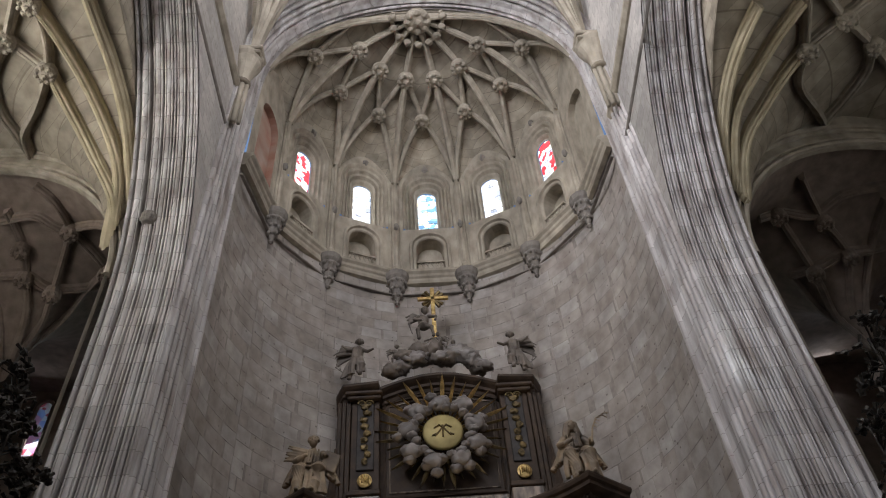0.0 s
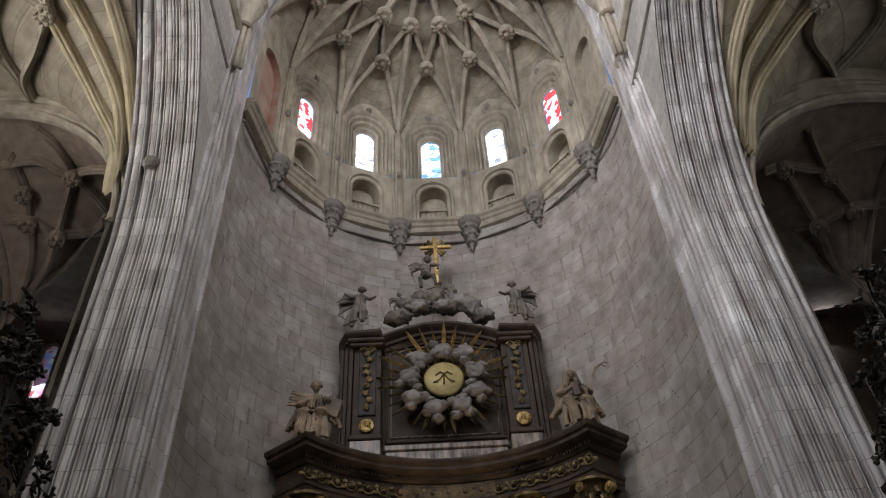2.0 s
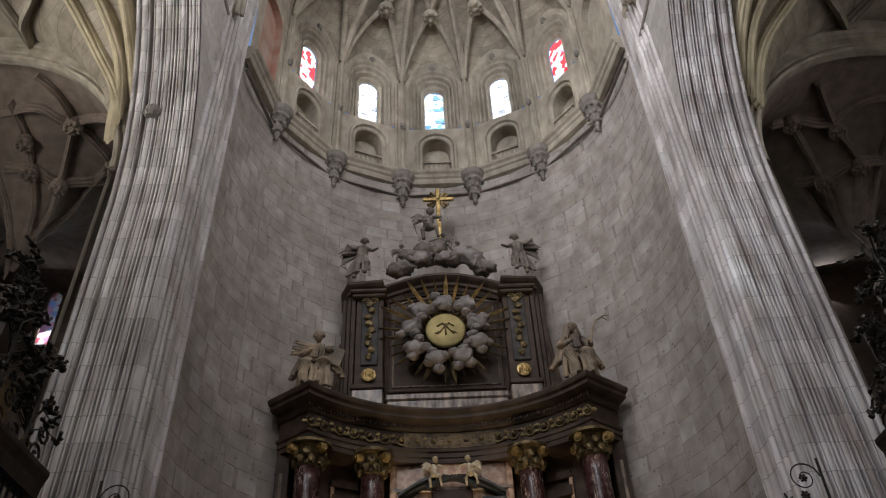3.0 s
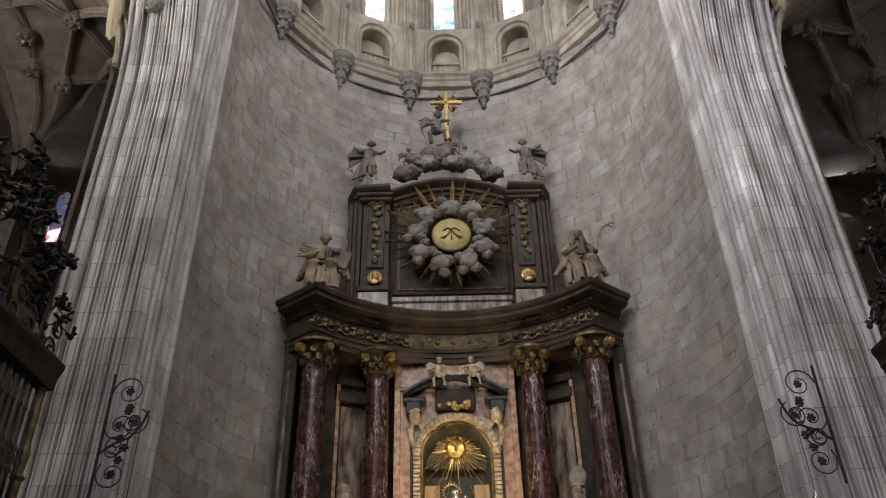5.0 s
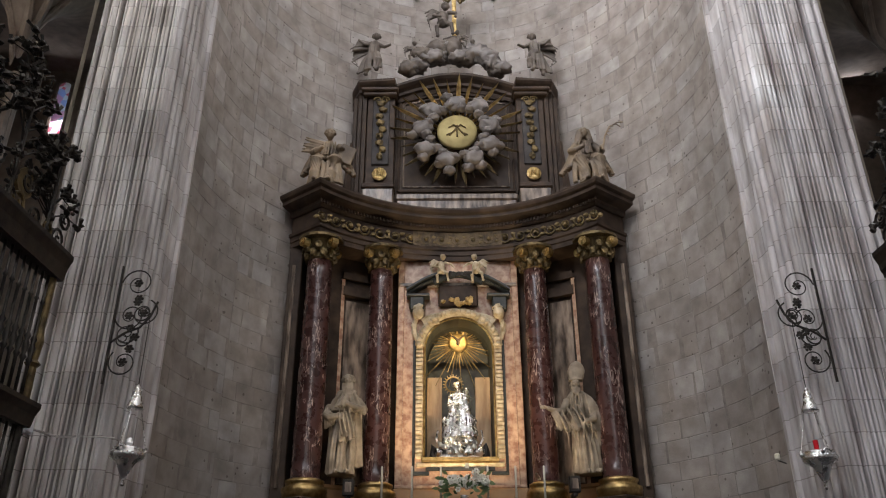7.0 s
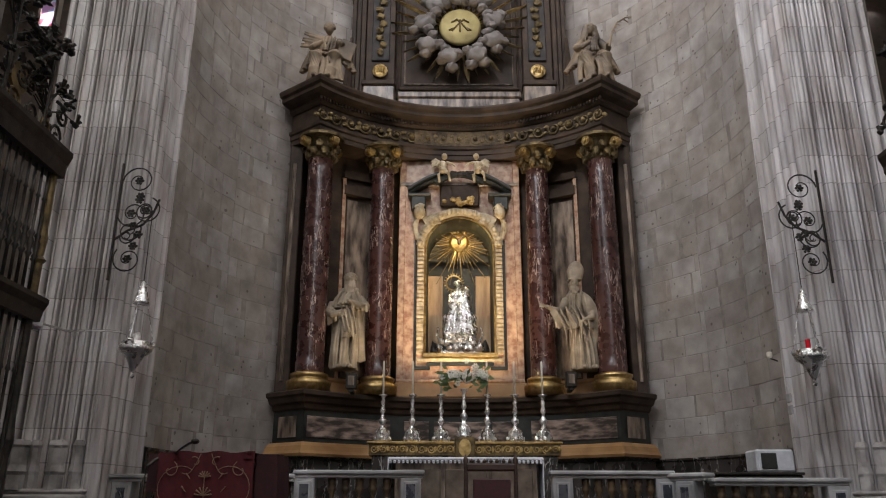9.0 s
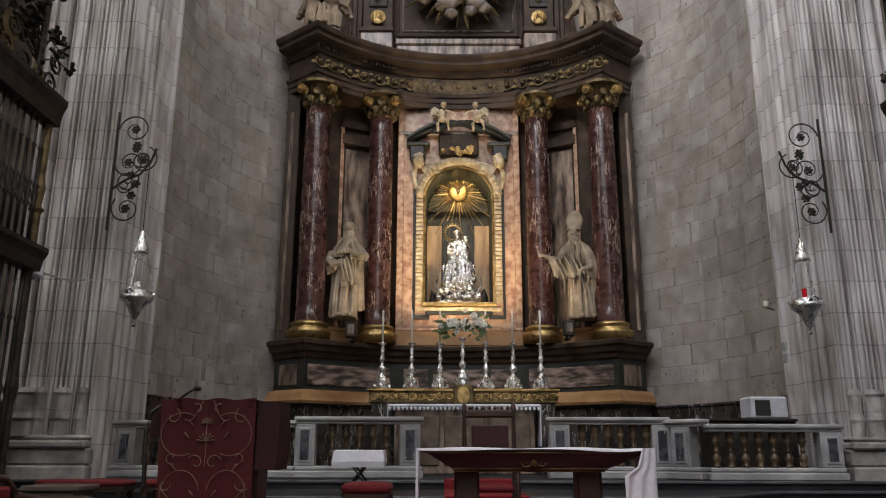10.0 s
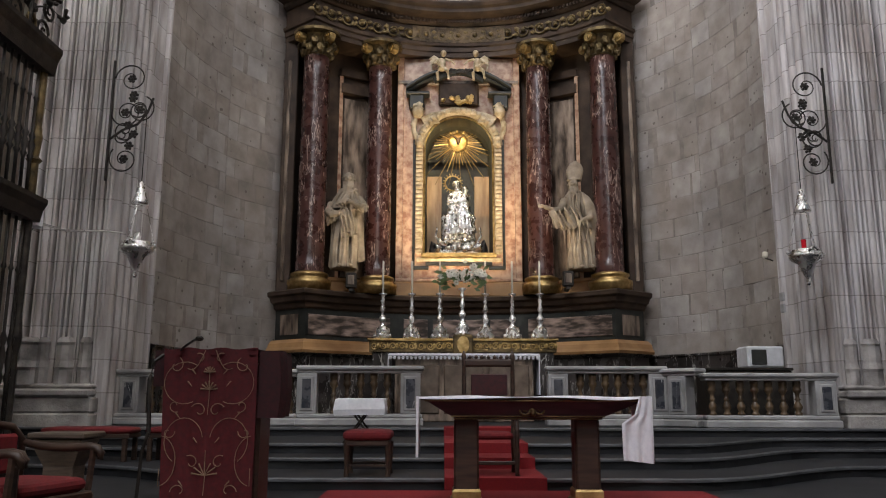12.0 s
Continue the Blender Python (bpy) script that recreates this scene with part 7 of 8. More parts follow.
# ---- white marble balustrade ----
OCHREBAL = surface("ochre_alabaster", (0.04, 0.024, 0.013), (0.14, 0.09, 0.045), 5, 1, 0.4, 0.05)
INLAY = veined("dark_inlay_marble", (0.03, 0.035, 0.045), (0.09, 0.09, 0.10), (0.35, 0.35, 0.35), 6)
BAL = [(0.05, 0.0), (0.05, 0.06), (0.03, 0.1), (0.055, 0.2), (0.06, 0.27), (0.03, 0.38), (0.025, 0.42), (0.045, 0.46), (0.025, 0.5), (0.03, 0.62), (0.055, 0.7), (0.06, 0.76), (0.04, 0.82), (0.055, 0.86), (0.055, 0.92), (0.055, 1.0)]


def balustrade(a, b, z0, z1, posts, label):
    """From plan point a to b; posts: metres along it at which a post stands."""
    a, b = Vector(a), Vector(b)
    ln = (b - a).length
    d = (b - a) / ln
    m = Matrix(((d.x, -d.y, 0, a.x), (d.y, d.x, 0, a.y), (0, 0, 1, 0), (0, 0, 0, 1)))
    t = thing("balustrade", label, "balustrade", (a.x, a.y, z0), "presbytery balustrades")
    part("base", box(box(B(), -0.05, ln + 0.05, -0.17, 0.17, UP, z0 + 0.06, 0.02, m), -0.03, ln + 0.03, -0.14, 0.14, z0 + 0.06, z0 + 0.13, 0.02, m), WHITEMARB, t)
    part("rail", box(box(B(), -0.06, ln + 0.06, -0.17, 0.17, z1 - 0.07, z1, 0.02, m), -0.03, ln + 0.03, -0.13, 0.13, z1 - 0.12, z1 - 0.07, 0.015, m), WHITEMARB, t)
    for p in posts:
        post = part("post", box(B(), p - 0.16, p + 0.16, -0.13, 0.13, z0 + 0.13, z1 - 0.12, 0.01, m), WHITEMARB, t, "white marble post")
        part("post_frame", box(B(), p - 0.11, p + 0.11, -0.15, -0.12, z0 + 0.18, z1 - 0.17, 0.012, m), WHITEMARB, post)
        part("inlay", box(B(), p - 0.07, p + 0.07, -0.158, -0.12, z0 + 0.22, z1 - 0.21, 0.004, m), INLAY, post, "dark veined inlay")
    h = z1 - 0.12 - z0 - 0.13
    n = int(ln / 0.2)
    for i in range(n):
        u = (i + 0.5) * ln / n
        if all(abs(u - p) > 0.22 for p in posts):
            q = m @ Vector((u, 0, 0))
            part("baluster", lathe(B(), [(r * 1.15, z0 + 0.13 + z * h) for r, z in BAL], (q.x, q.y, 0), 10), OCHREBAL, t, smooth=True)
    return t


lab = "white marble balustrade with ochre balusters and dark inlaid posts"
balustrade((-2.3, 12.75), (-0.36, 12.8), UP + 0.06, 2.0, (0.12, 1.78), lab)
balustrade((-5.3, 13.0), (-2.36, 12.75), UP + 0.06, 1.94, (0.2,), lab)
balustrade((1.72, 12.8), (3.55, 12.75), UP + 0.06, 2.0, (0.14, 1.75), lab)
balustrade((3.62, 12.7), (3.98, 12.28), UP + 0.06, 1.96, (0.25,), lab)
balustrade((4.05, 12.2), (6.0, 12.15), UP + 0.06, 1.88, (1.8,), lab)

# ---- red carpet up the steps and under the table ----
carpet = thing("stair_carpet", "red carpet runner laid over the presbytery steps", "carpet", (0.55, 9, PLAT))
edges_y = [8.33, 9.38, 10.11, 11.95, 12.6]
for k in range(4):
    z = PLAT + 0.125 * (k + 1)
    part("tread_piece", box(B(), 0.02, 1.08, edges_y[k] - 0.02, edges_y[k + 1] - 0.02, z + 0.002, z + 0.012, 0.004), REDCARPET, carpet)
    part("riser_piece", box(B(), 0.02, 1.08, edges_y[k] - 0.03, edges_y[k] - 0.018, z - 0.12, z + 0.012, 0.004), REDCARPET, carpet)
single("floor_carpet", box(B(), -1.18, 2.66, 4.4, 8.28, PLAT + 0.002, PLAT + 0.014, 0.004), REDCARPET, "red carpet under the altar table", "carpet")

# ---- altar table facing the nave ----
table = thing("altar_table", "dark wooden altar table with gilt trim and a white cloth", "table", (0.82, 7.2, PLAT))
part("tabletop", box(B(), -0.19, 1.8, 6.84, 7.56, 1.478, 1.505, 0.008), WOOD, table)
PLUM = surface("dark_plum_wood", (0.016, 0.009, 0.012), (0.045, 0.022, 0.026), 4, 1, 0.5, 0.1, stretch=(1, 1, 6))
bm = loft(B(), [[(cxx + sx_ * hx, 7.2 + sy_ * hy, z) for sx_, sy_ in ((-1, -1), (1, -1), (1, 1), (-1, 1))] for cxx, hx, hy, z in ((0.745, 0.63, 0.26, 1.31), (0.745, 0.66, 0.28, 1.335), (0.8, 0.94, 0.35, 1.47), (0.8, 0.96, 0.355, 1.48))], closed=True)
part("tapered_frame", bm, PLUM, table, "dark plum-coloured tapered underframe")
for z, cxx, hx, hy in ((1.318, 0.745, 0.645, 0.27), (1.338, 0.745, 0.668, 0.285), (1.472, 0.8, 0.955, 0.36)):
    bm = tube(B(), [(cxx + sx_ * hx, 7.2 + sy_ * hy, z) for sx_, sy_ in ((-1, 1), (-1, -1), (1, -1), (1, 1))], 0.007, 6)
    part("gilt_trim", bm, OLDGOLD, table)
for sg in (-1, 1):
    bm = scroll(B(), (0, 0), 0.055, 1.0 + 1.2 * sg, sg, Matrix.Translation((0.78 + 0.07 * sg, 6.895, 1.4)), 0.012)
    blob(bm, (0.78 + 0.14 * sg, 6.9, 1.42), (0.04, 0.015, 0.02), sg, 0.5)
    part("gilt_ornament", bm, OLDGOLD, table, smooth=True)
part("gilt_ornament", blob(B(), (0.78, 6.9, 1.385), (0.035, 0.025, 0.05), 4, 0.5, 4, 2), OLDGOLD, table, smooth=True)
for x in (0.212, 1.286):
    leg = part("leg", box(B(), x - 0.11, x + 0.11, 7.08, 7.32, PLAT + 0.014, 1.32, 0.02), WOOD, table, "square wooden leg")
    part("gilt_foot", loft(B(), [[(x + sx_ * h, 7.2 + sy_ * (h + 0.02), z) for sx_, sy_ in ((-1, -1), (1, -1), (1, 1), (-1, 1))] for h, z in ((0.14, PLAT + 0.014), (0.14, PLAT + 0.07), (0.125, PLAT + 0.085), (0.125, PLAT + 0.14), (0.112, PLAT + 0.16))], closed=True), GOLD, leg)


def table_cloth():
    """A thin linen sheet over the top, with a wavering edge and two hanging ends."""
    xs = np.linspace(-0.215, 1.8, 41)
    def edge(y, dz):
        return [(x, y + 0.008 * math.sin(x * 9 + dz * 40), 1.512 + 0.006 * math.sin(x * 7) - dz * (0.6 + 0.4 * math.sin(x * 5 + 1))) for x in xs]
    return loft(B(), [edge(6.815, 0.03), edge(6.82, 0.0), edge(7.2, 0.0), edge(7.58, 0.0), edge(7.585, 0.03)])


part("white_cloth", table_cloth(), WHITECLOTH, table, "white linen cloth", True)
bm = loft(B(), [[(1.53 + 0.27 * i / 14 + 0.1 * (1 - t) * (1 - i / 14) * 1.6 * (t < 0.3), 6.8 - 0.022 * math.sin(i * 1.1 + t) * (0.3 + t), 1.51 - 0.53 * t - 0.03 * t * i / 14) for i in range(15)] for t in np.linspace(0.0, 1, 8)])
loft(bm, [[(1.8 + 0.018 * math.sin(i * 1.3) * t, 6.8 + 0.78 * i / 10, 1.51 - 0.55 * t) for i in range(11)] for t in np.linspace(0, 1, 6)])
part("cloth_drop", bm, WHITECLOTH, table, smooth=True)
bm = loft(B(), [[(-0.225 + 0.014 * math.sin(i * 1.4) * t, 6.8 + 0.78 * i / 10, 1.51 - 0.51 * t) for i in range(11)] for t in np.linspace(0, 1, 6)])
loft(bm, [[(-0.228 + 0.022 * i / 3, 6.8 - 0.005 * (i % 2), 1.51 - 0.51 * t) for i in range(4)] for t in (0, 0.5, 1)])
part("cloth_drop", bm, WHITECLOTH, table, smooth=True)

# ---- lectern ----
lect = thing("lectern", "lectern draped in crimson cloth with gold embroidery", "lectern", (-1.33, 4.85, PLAT))
part("stand", box(B(), -1.56, -1.08, 4.7, 5.0, PLAT, 1.7, 0.02), WOOD, lect)
m = Matrix.Translation((-1.33, 4.6, 0))
front = loft(B(), [[(-1.635 + 0.55 * i / 20 + 0.03 * (1.78 - zz) * (1 - i / 20), 4.6 + 0.006 * math.sin(i * 0.8 + zz * 3) + 0.004 * math.sin(i * 2.1 - zz * 7), zz - 0.006 * math.sin(i * 0.9) * (zz > 1.75)) for i in range(21)] for zz in np.linspace(1.78, 0.86, 24)])
fc = part("cloth_front", front, REDCLOTH, lect, "crimson embroidered cloth", True)
part("top_board", loft(B(), [[(-1.64, 4.6, 1.775), (-1.08, 4.6, 1.775)], [(-1.64, 5.05, 1.776), (-1.08, 5.05, 1.776)], [(-1.64, 5.05, 1.74), (-1.08, 5.05, 1.74)], [(-1.64, 4.6, 1.74), (-1.08, 4.6, 1.74)]]), REDCLOTH, lect)
DARKRED = surface("dark_crimson_velvet", (0.02, 0.004, 0.005), (0.05, 0.008, 0.01), 30, 1, 0.95, 0.1)
for sg, x, w in ((-1, -1.7, 0.05), (1, -1.085, 0.1)):
    rows = [[(x + (w if sg > 0 else 0.05) * q * (1 + 0.3 * math.sin(zz * 5)), 4.63 + 0.35 * p + 0.02 * math.sin(p * 20), zz) for p, q in ((0, 0), (0.02, 1), (0.3, 1.2), (0.7, 0.9), (1, 1))] for zz in np.linspace(1.77, 1.56 if sg < 0 else 1.38, 8)]
    part("side_drape", loft(B(), rows), DARKRED, lect)
THREAD = surface("pale_gold_thread", (0.2, 0.12, 0.07), (0.3, 0.2, 0.12), 40, 2, 0.7, 0.2)
cxl = -1.36
def emb(pts, r=0.0026):
    part("embroidery", tube(B(), [(cxl + x, 4.588, z) for x, z in pts], r, 4), THREAD, fc)
for sg in (-1, 1):
    emb([(sg * (0.14 + 0.12 * math.sin(a)), 1.58 + 0.12 * math.cos(a)) for a in np.linspace(-0.6, 3.6, 18)])
    emb([(sg * (0.13 + 0.11 * math.sin(a)), 1.25 + 0.13 * math.cos(a)) for a in np.linspace(-1.4, 2.6, 18)])
    emb([(sg * (0.27 - 0.1 * math.sin(a)), 1.14 - 0.14 * math.cos(a)) for a in np.linspace(0.2, 3.0, 14)])
    emb([(sg * (0.03 + 0.1 * t), 1.77 - 0.05 * math.sin(3 * t) - 0.1 * t) for t in np.linspace(0, 1, 8)])
    emb([(sg * 0.26, 1.0 + 0.1 * math.sin(t)) for t in np.linspace(0, 1.5, 6)])
for sg in (-1, 1):
    for (ex, ez, er, e0, e1) in ((0.05, 1.42, 0.05, 0.5, 5.5), (0.19, 1.45, 0.04, -2, 3), (0.2, 1.68, 0.05, 2, 7), (0.08, 1.13, 0.045, 1, 6), (0.22, 1.3, 0.04, 3, 8), (0.14, 0.97, 0.05, 0, 4), (0.06, 1.72, 0.035, 1, 5)):
        emb([(sg * (ex + er * math.cos(a) * (1 - 0.07 * k)), ez + er * math.sin(a) * (1 - 0.07 * k)) for k, a in enumerate(np.linspace(e0, e1, 12))], 0.003)
    for (ex, ez) in ((0.1, 1.56), (0.08, 1.63), (0.12, 1.0), (0.16, 1.38), (0.05, 1.24)):
        part("embroidered_leaf", tube(B(), [(cxl + sg * ex, 4.59, ez), (cxl + sg * (ex + 0.025), 4.589, ez + 0.03)], 0.002, 4, 0.005), THREAD, fc)
emb([(0, 1.66), (0.004, 1.5), (0, 1.4)])
emb([(0, 1.2), (0.004, 1.05), (0, 0.95)])
for zc, s in ((1.54, 0.05), (1.06, 0.075), (1.64, 0.035)):
    for j in range(7):
        a = math.pi * (0.05 + 0.9 * j / 6)
        part("embroidered_flower", tube(B(), [(cxl, 4.59, zc), (cxl + s * math.cos(a), 4.588, zc + s * math.sin(a))], 0.002, 4, 0.005), THREAD, fc)
emb([(-0.29 + 0.58 * t, 0.9 + 0.006 * math.sin(t * 60)) for t in np.linspace(0, 1, 50)], 0.009)
mic = thing("gooseneck_microphone", "black gooseneck microphone on the lectern", "microphone", (-1.5, 4.6, 1.78))
part("neck", tube(B(), [(-1.55, 4.62, 1.77), (-1.48, 4.5, 1.79), (-1.4, 4.38, 1.81), (-1.35, 4.3, 1.815)], 0.007, 6), IRON, mic)
part("head", blob(B(), (-1.335, 4.28, 1.815), (0.022, 0.03, 0.016), 1, 0.05), IRON, mic)
ms = thing("microphone_stand", "thin black microphone stand beside the lectern", "microphone stand", (-1.7, 4.5, PLAT))
part("pole", tube(B(), [(-1.72, 4.5, PLAT + 0.02), (-1.69, 4.5, 1.2), (-1.66, 4.5, 1.3)], 0.011, 6), IRON, ms)
part("bent_arm", tube(B(), [(-1.66, 4.5, 1.3), (-1.675, 4.5, 1.6), (-1.66, 4.52, 1.7), (-1.62, 4.55, 1.74)], 0.012, 6), IRON, ms)
part("foot", lathe(B(), [(0.14, PLAT + 0.0), (0.14, PLAT + 0.015), (0.02, PLAT + 0.03)], (-1.72, 4.5, 0), 14), IRON, ms)

# ---- seats and small table ----
REDSEAT = surface("red_velvet", (0.1, 0.004, 0.006), (0.17, 0.01, 0.012), 30, 2, 0.9, 0.1)


def cushion(x0, x1, y0, y1, z0, z1, n=12):
    """A padded seat with rounded edges and a domed top."""
    rows = []
    for t, i in ((0, 0.025), (0.25, 0.004), (0.5, 0.0), (0.75, 0.008), (0.9, 0.03), (1.0, 0.09), (1.05, 0.17)):
        z = z0 + (z1 - z0) * t
        hx, hy = (x1 - x0) / 2 - i, (y1 - y0) / 2 - i
        row = []
        for k in range(4 * n):
            a = 2 * math.pi * k / (4 * n)
            c, s_ = math.cos(a), math.sin(a)
            row.append(((x0 + x1) / 2 + hx * math.copysign(abs(c) ** 0.25, c), (y0 + y1) / 2 + hy * math.copysign(abs(s_) ** 0.25, s_), z))
        rows.append(row)
    return loft(B(), rows, closed=True)


stool = thing("stool", "wooden stool with a red upholstered seat", "stool", (-0.79, 8.72, 0.675))
part("seat", cushion(-1.07, -0.54, 8.45, 8.97, 1.05, 1.155), REDSEAT, stool, "red cushion seat")
part("frame", box(B(), -1.04, -0.57, 8.48, 8.94, 0.99, 1.05, 0.01), WOOD, stool)
for x in (-1.02, -0.58):
    for y in (8.51, 8.9):
        part("leg", lathe(B(), [(0.03, 0.675), (0.022, 0.75), (0.026, 0.85), (0.035, 1.02)], (x, y, 0), 8), WOOD, stool)
for y in (8.51, 8.9):
    part("stretcher", box(B(), -1.02, -0.58, y - 0.01, y + 0.01, 0.78, 0.8), WOOD, stool)
bench = thing("bench", "long wooden bench with a red cushion", "bench", (-4.62, 10.5, 0.675))
part("cushion", cushion(-5.22, -4.03, 10.28, 10.74, 1.03, 1.11), REDSEAT, bench, "red bench cushion")
part("frame", box(B(), -5.2, -4.05, 10.3, 10.72, 0.97, 1.03, 0.01), WOOD, bench)
for x in (-5.14, -4.11):
    for y in (10.34, 10.68):
        part("leg", box(B(), x - 0.03, x + 0.03, y - 0.03, y + 0.03, 0.675, 0.98, 0.006), WOOD, bench)
copy_thing(bench, pose(-3.3, 10.6, 0.675))


def armchair(at, rz):
    c = thing("armchair", "dark wooden armchair with red seat and back", "armchair", (0, 0, 0), "armchairs")
    part("seat", cushion(-0.28, 0.28, -0.26, 0.26, 0.38, 0.47), REDSEAT, c, "red cushion seat")
    part("seat_frame", box(B(), -0.29, 0.29, -0.27, 0.27, 0.32, 0.38, 0.01), WOOD, c)
    part("backrest", box(B(), -0.23, 0.23, 0.26, 0.3, 0.48, 0.72, 0.02), REDSEAT, c, "red upholstered back")
    part("back_frame", tube(B(), [(-0.28, 0.28, 0.3), (-0.28, 0.29, 0.68), (-0.2, 0.3, 0.76), (0, 0.3, 0.79), (0.2, 0.3, 0.76), (0.28, 0.29, 0.68), (0.28, 0.28, 0.3)], 0.025, 10), WOOD, c, smooth=True)
    for sg in (-1, 1):
        part("arm", tube(B(), [(sg * 0.29, 0.28, 0.66), (sg * 0.305, 0.16, 0.638), (sg * 0.31, 0.05, 0.63), (sg * 0.315, -0.08, 0.632), (sg * 0.31, -0.2, 0.642), (sg * 0.31, -0.26, 0.632), (sg * 0.31, -0.29, 0.6), (sg * 0.31, -0.28, 0.57)], 0.026, 10), WOOD, c, smooth=True)
        part("arm_post", tube(B(), [(sg * 0.3, -0.22, 0.36), (sg * 0.31, -0.23, 0.62)], 0.022, 6), WOOD, c)
        for y in (-0.24, 0.26):
            part("leg", tube(B(), [(sg * 0.27, y, 0.0), (sg * 0.27, y, 0.34)], 0.022, 6, 0.03), WOOD, c)
    c.matrix_basis = pose(*at, 0, 0, rz)
    return c


ch = armchair((-2.5, 4.8, PLAT), 75)
copy_thing(ch, pose(-2.62, 4.1, PLAT, 0, 0, 80))
pres = thing("celebrant_chair", "carved wooden chair with a tall red back", "chair", (0.5, 8.7, 0.675))
part("seat", cushion(0.24, 0.76, 8.46, 8.88, 1.06, 1.14), REDSEAT, pres)
part("backrest", box(B(), 0.32, 0.73, 8.88, 8.92, 1.52, 1.76, 0.01), surface("dark_red_leather", (0.022, 0.003, 0.004), (0.05, 0.006, 0.008), 20, 1, 0.5, 0.1), pres, "dark red leather back")
for x in (0.24, 0.79):
    part("back_post", lathe(B(), [(0.028, 0.675), (0.022, 0.8), (0.03, 1.05), (0.024, 1.2), (0.026, 1.5), (0.022, 1.9), (0.03, 1.96), (0.008, 2.02)], (x, 8.9, 0), 10), WOOD, pres, smooth=True)
    part("front_leg", lathe(B(), [(0.028, 0.675), (0.02, 0.75), (0.03, 0.9), (0.022, 1.0), (0.03, 1.1), (0.022, 1.32)], (x, 8.48, 0), 10), WOOD, pres, smooth=True)
    part("armrest", tube(B(), [(x, 8.88, 1.36), (x, 8.7, 1.33), (x, 8.5, 1.33), (x, 8.42, 1.31)], 0.026, 8), WOOD, pres, smooth=True)
    part("stretcher", box(B(), x - 0.012, x + 0.012, 8.48, 8.9, 0.8, 0.83), WOOD, pres)
part("crest_rail", box(B(), 0.24, 0.79, 8.87, 8.92, 1.84, 1.93, 0.02), WOOD, pres)
part("lower_rail", box(B(), 0.24, 0.79, 8.87, 8.92, 1.43, 1.49, 0.01), WOOD, pres)
part("front_rail", box(B(), 0.24, 0.79, 8.47, 8.5, 0.8, 0.84, 0.006), WOOD, pres)
for i in range(7):
    part("crest_knob", lathe(B(), [(0.016, 1.93), (0.024, 1.95), (0.004, 1.975)], (0.31 + 0.07 * i, 8.895, 0), 6), WOOD, pres)
chest = thing("wooden_pedestal", "pale carved wooden pedestal with a moulded top", "pedestal", (-3.35, 7.1, PLAT))
PALEWOOD = surface("pale_carved_wood", (0.06, 0.04, 0.026), (0.16, 0.115, 0.08), 5, 1, 0.6, 0.2, stretch=(1, 1, 6))
part("top", box(box(B(), -3.6, -3.1, 6.9, 7.35, 1.14, 1.19, 0.012), -3.56, -3.14, 6.93, 7.32, 1.09, 1.14, 0.012), PALEWOOD, chest)
part("body", loft(B(), [[(-3.35 + sx_ * h, 7.12 + sy_ * h * 0.9, z) for sx_, sy_ in ((-1, -1), (1, -1), (1, 1), (-1, 1))] for h, z in ((0.2, PLAT), (0.2, 0.64), (0.13, 0.72), (0.13, 0.9), (0.19, 1.04), (0.2, 1.09))], closed=True), PALEWOOD, chest)
ft = thing("folding_table", "small folding table with a white cloth", "table", (-1.05, 10.3, 0.925))
rows = [[(-1.06 + sx_ * (0.3 + fl), 10.3 + sy_ * (0.22 + fl), z + dz * sx_) for sx_, sy_, dz in ((-1, -1, 0.01), (0, -1, 0), (1, -1, 0), (1, 0, 0), (1, 1, 0), (0, 1, 0), (-1, 1, 0), (-1, 0, 0))] for fl, z in ((0.0, 1.488), (0.01, 1.48), (0.03, 1.35), (0.02, 1.28))]
bm = loft(B(), rows, closed=True, caps=False)
bm.faces.new([bm.verts.new(p) for p in rows[0]])
part("cloth", bm, WHITECLOTH, ft, "white linen cloth")
for y in (10.12, 10.48):
    for sg in (-1, 1):
        part("leg", tube(B(), [(-1.06 + sg * 0.2, y, 0.93), (-1.06 - sg * 0.2, y, 1.46)], 0.014, 5), IRON, ft)

# ---- wall dado, monitor ----
for k in (0, 1, 2, 4, 5, 6):
    A = np.linspace(ANG[k], ANG[k + 1], 9)
    bm = loft(B(), [[low_wall(a, z, o) for a in A] for z, o in ((UP, -0.08), (2.38, -0.08), (2.39, -0.11), (2.43, -0.11), (2.44, 0.02))])
    single("trim_dado_%d" % k, bm, DARKMARBLE, "black veined marble dado along the apse wall", "dado", kind="structure")
mon = thing("monitor", "white boxy monitor on a dark cabinet", "monitor", (5.45, 13.3, 2.0))
part("case", box(B(), 5.1, 5.72, 13.1, 13.6, 2.0, 2.36, 0.03), surface("off_white_plastic", (0.5, 0.51, 0.53), (0.62, 0.63, 0.65), 12, 1, 0.5, 0.02), mon)
part("screen", box(B(), 5.17, 5.42, 13.08, 13.12, 2.05, 2.3, 0.01), GREENBLK, mon, "dark glass screen")
cab = thing("low_cabinet", "low dark cabinet behind the balustrade", "cabinet", (5.1, 13.3, UP))
part("body", box(B(), 4.4, 5.78, 13.0, 13.7, UP, 1.95, 0.02), IRON, cab)
part("top", box(B(), 4.36, 5.8, 12.97, 13.72, 1.95, 1.995, 0.01), IRON, cab)
for x in (4.46, 5.12):
    part("door", box(B(), x, x + 0.6, 12.975, 13.0, UP + 0.08, 1.9, 0.01), IRON, cab)

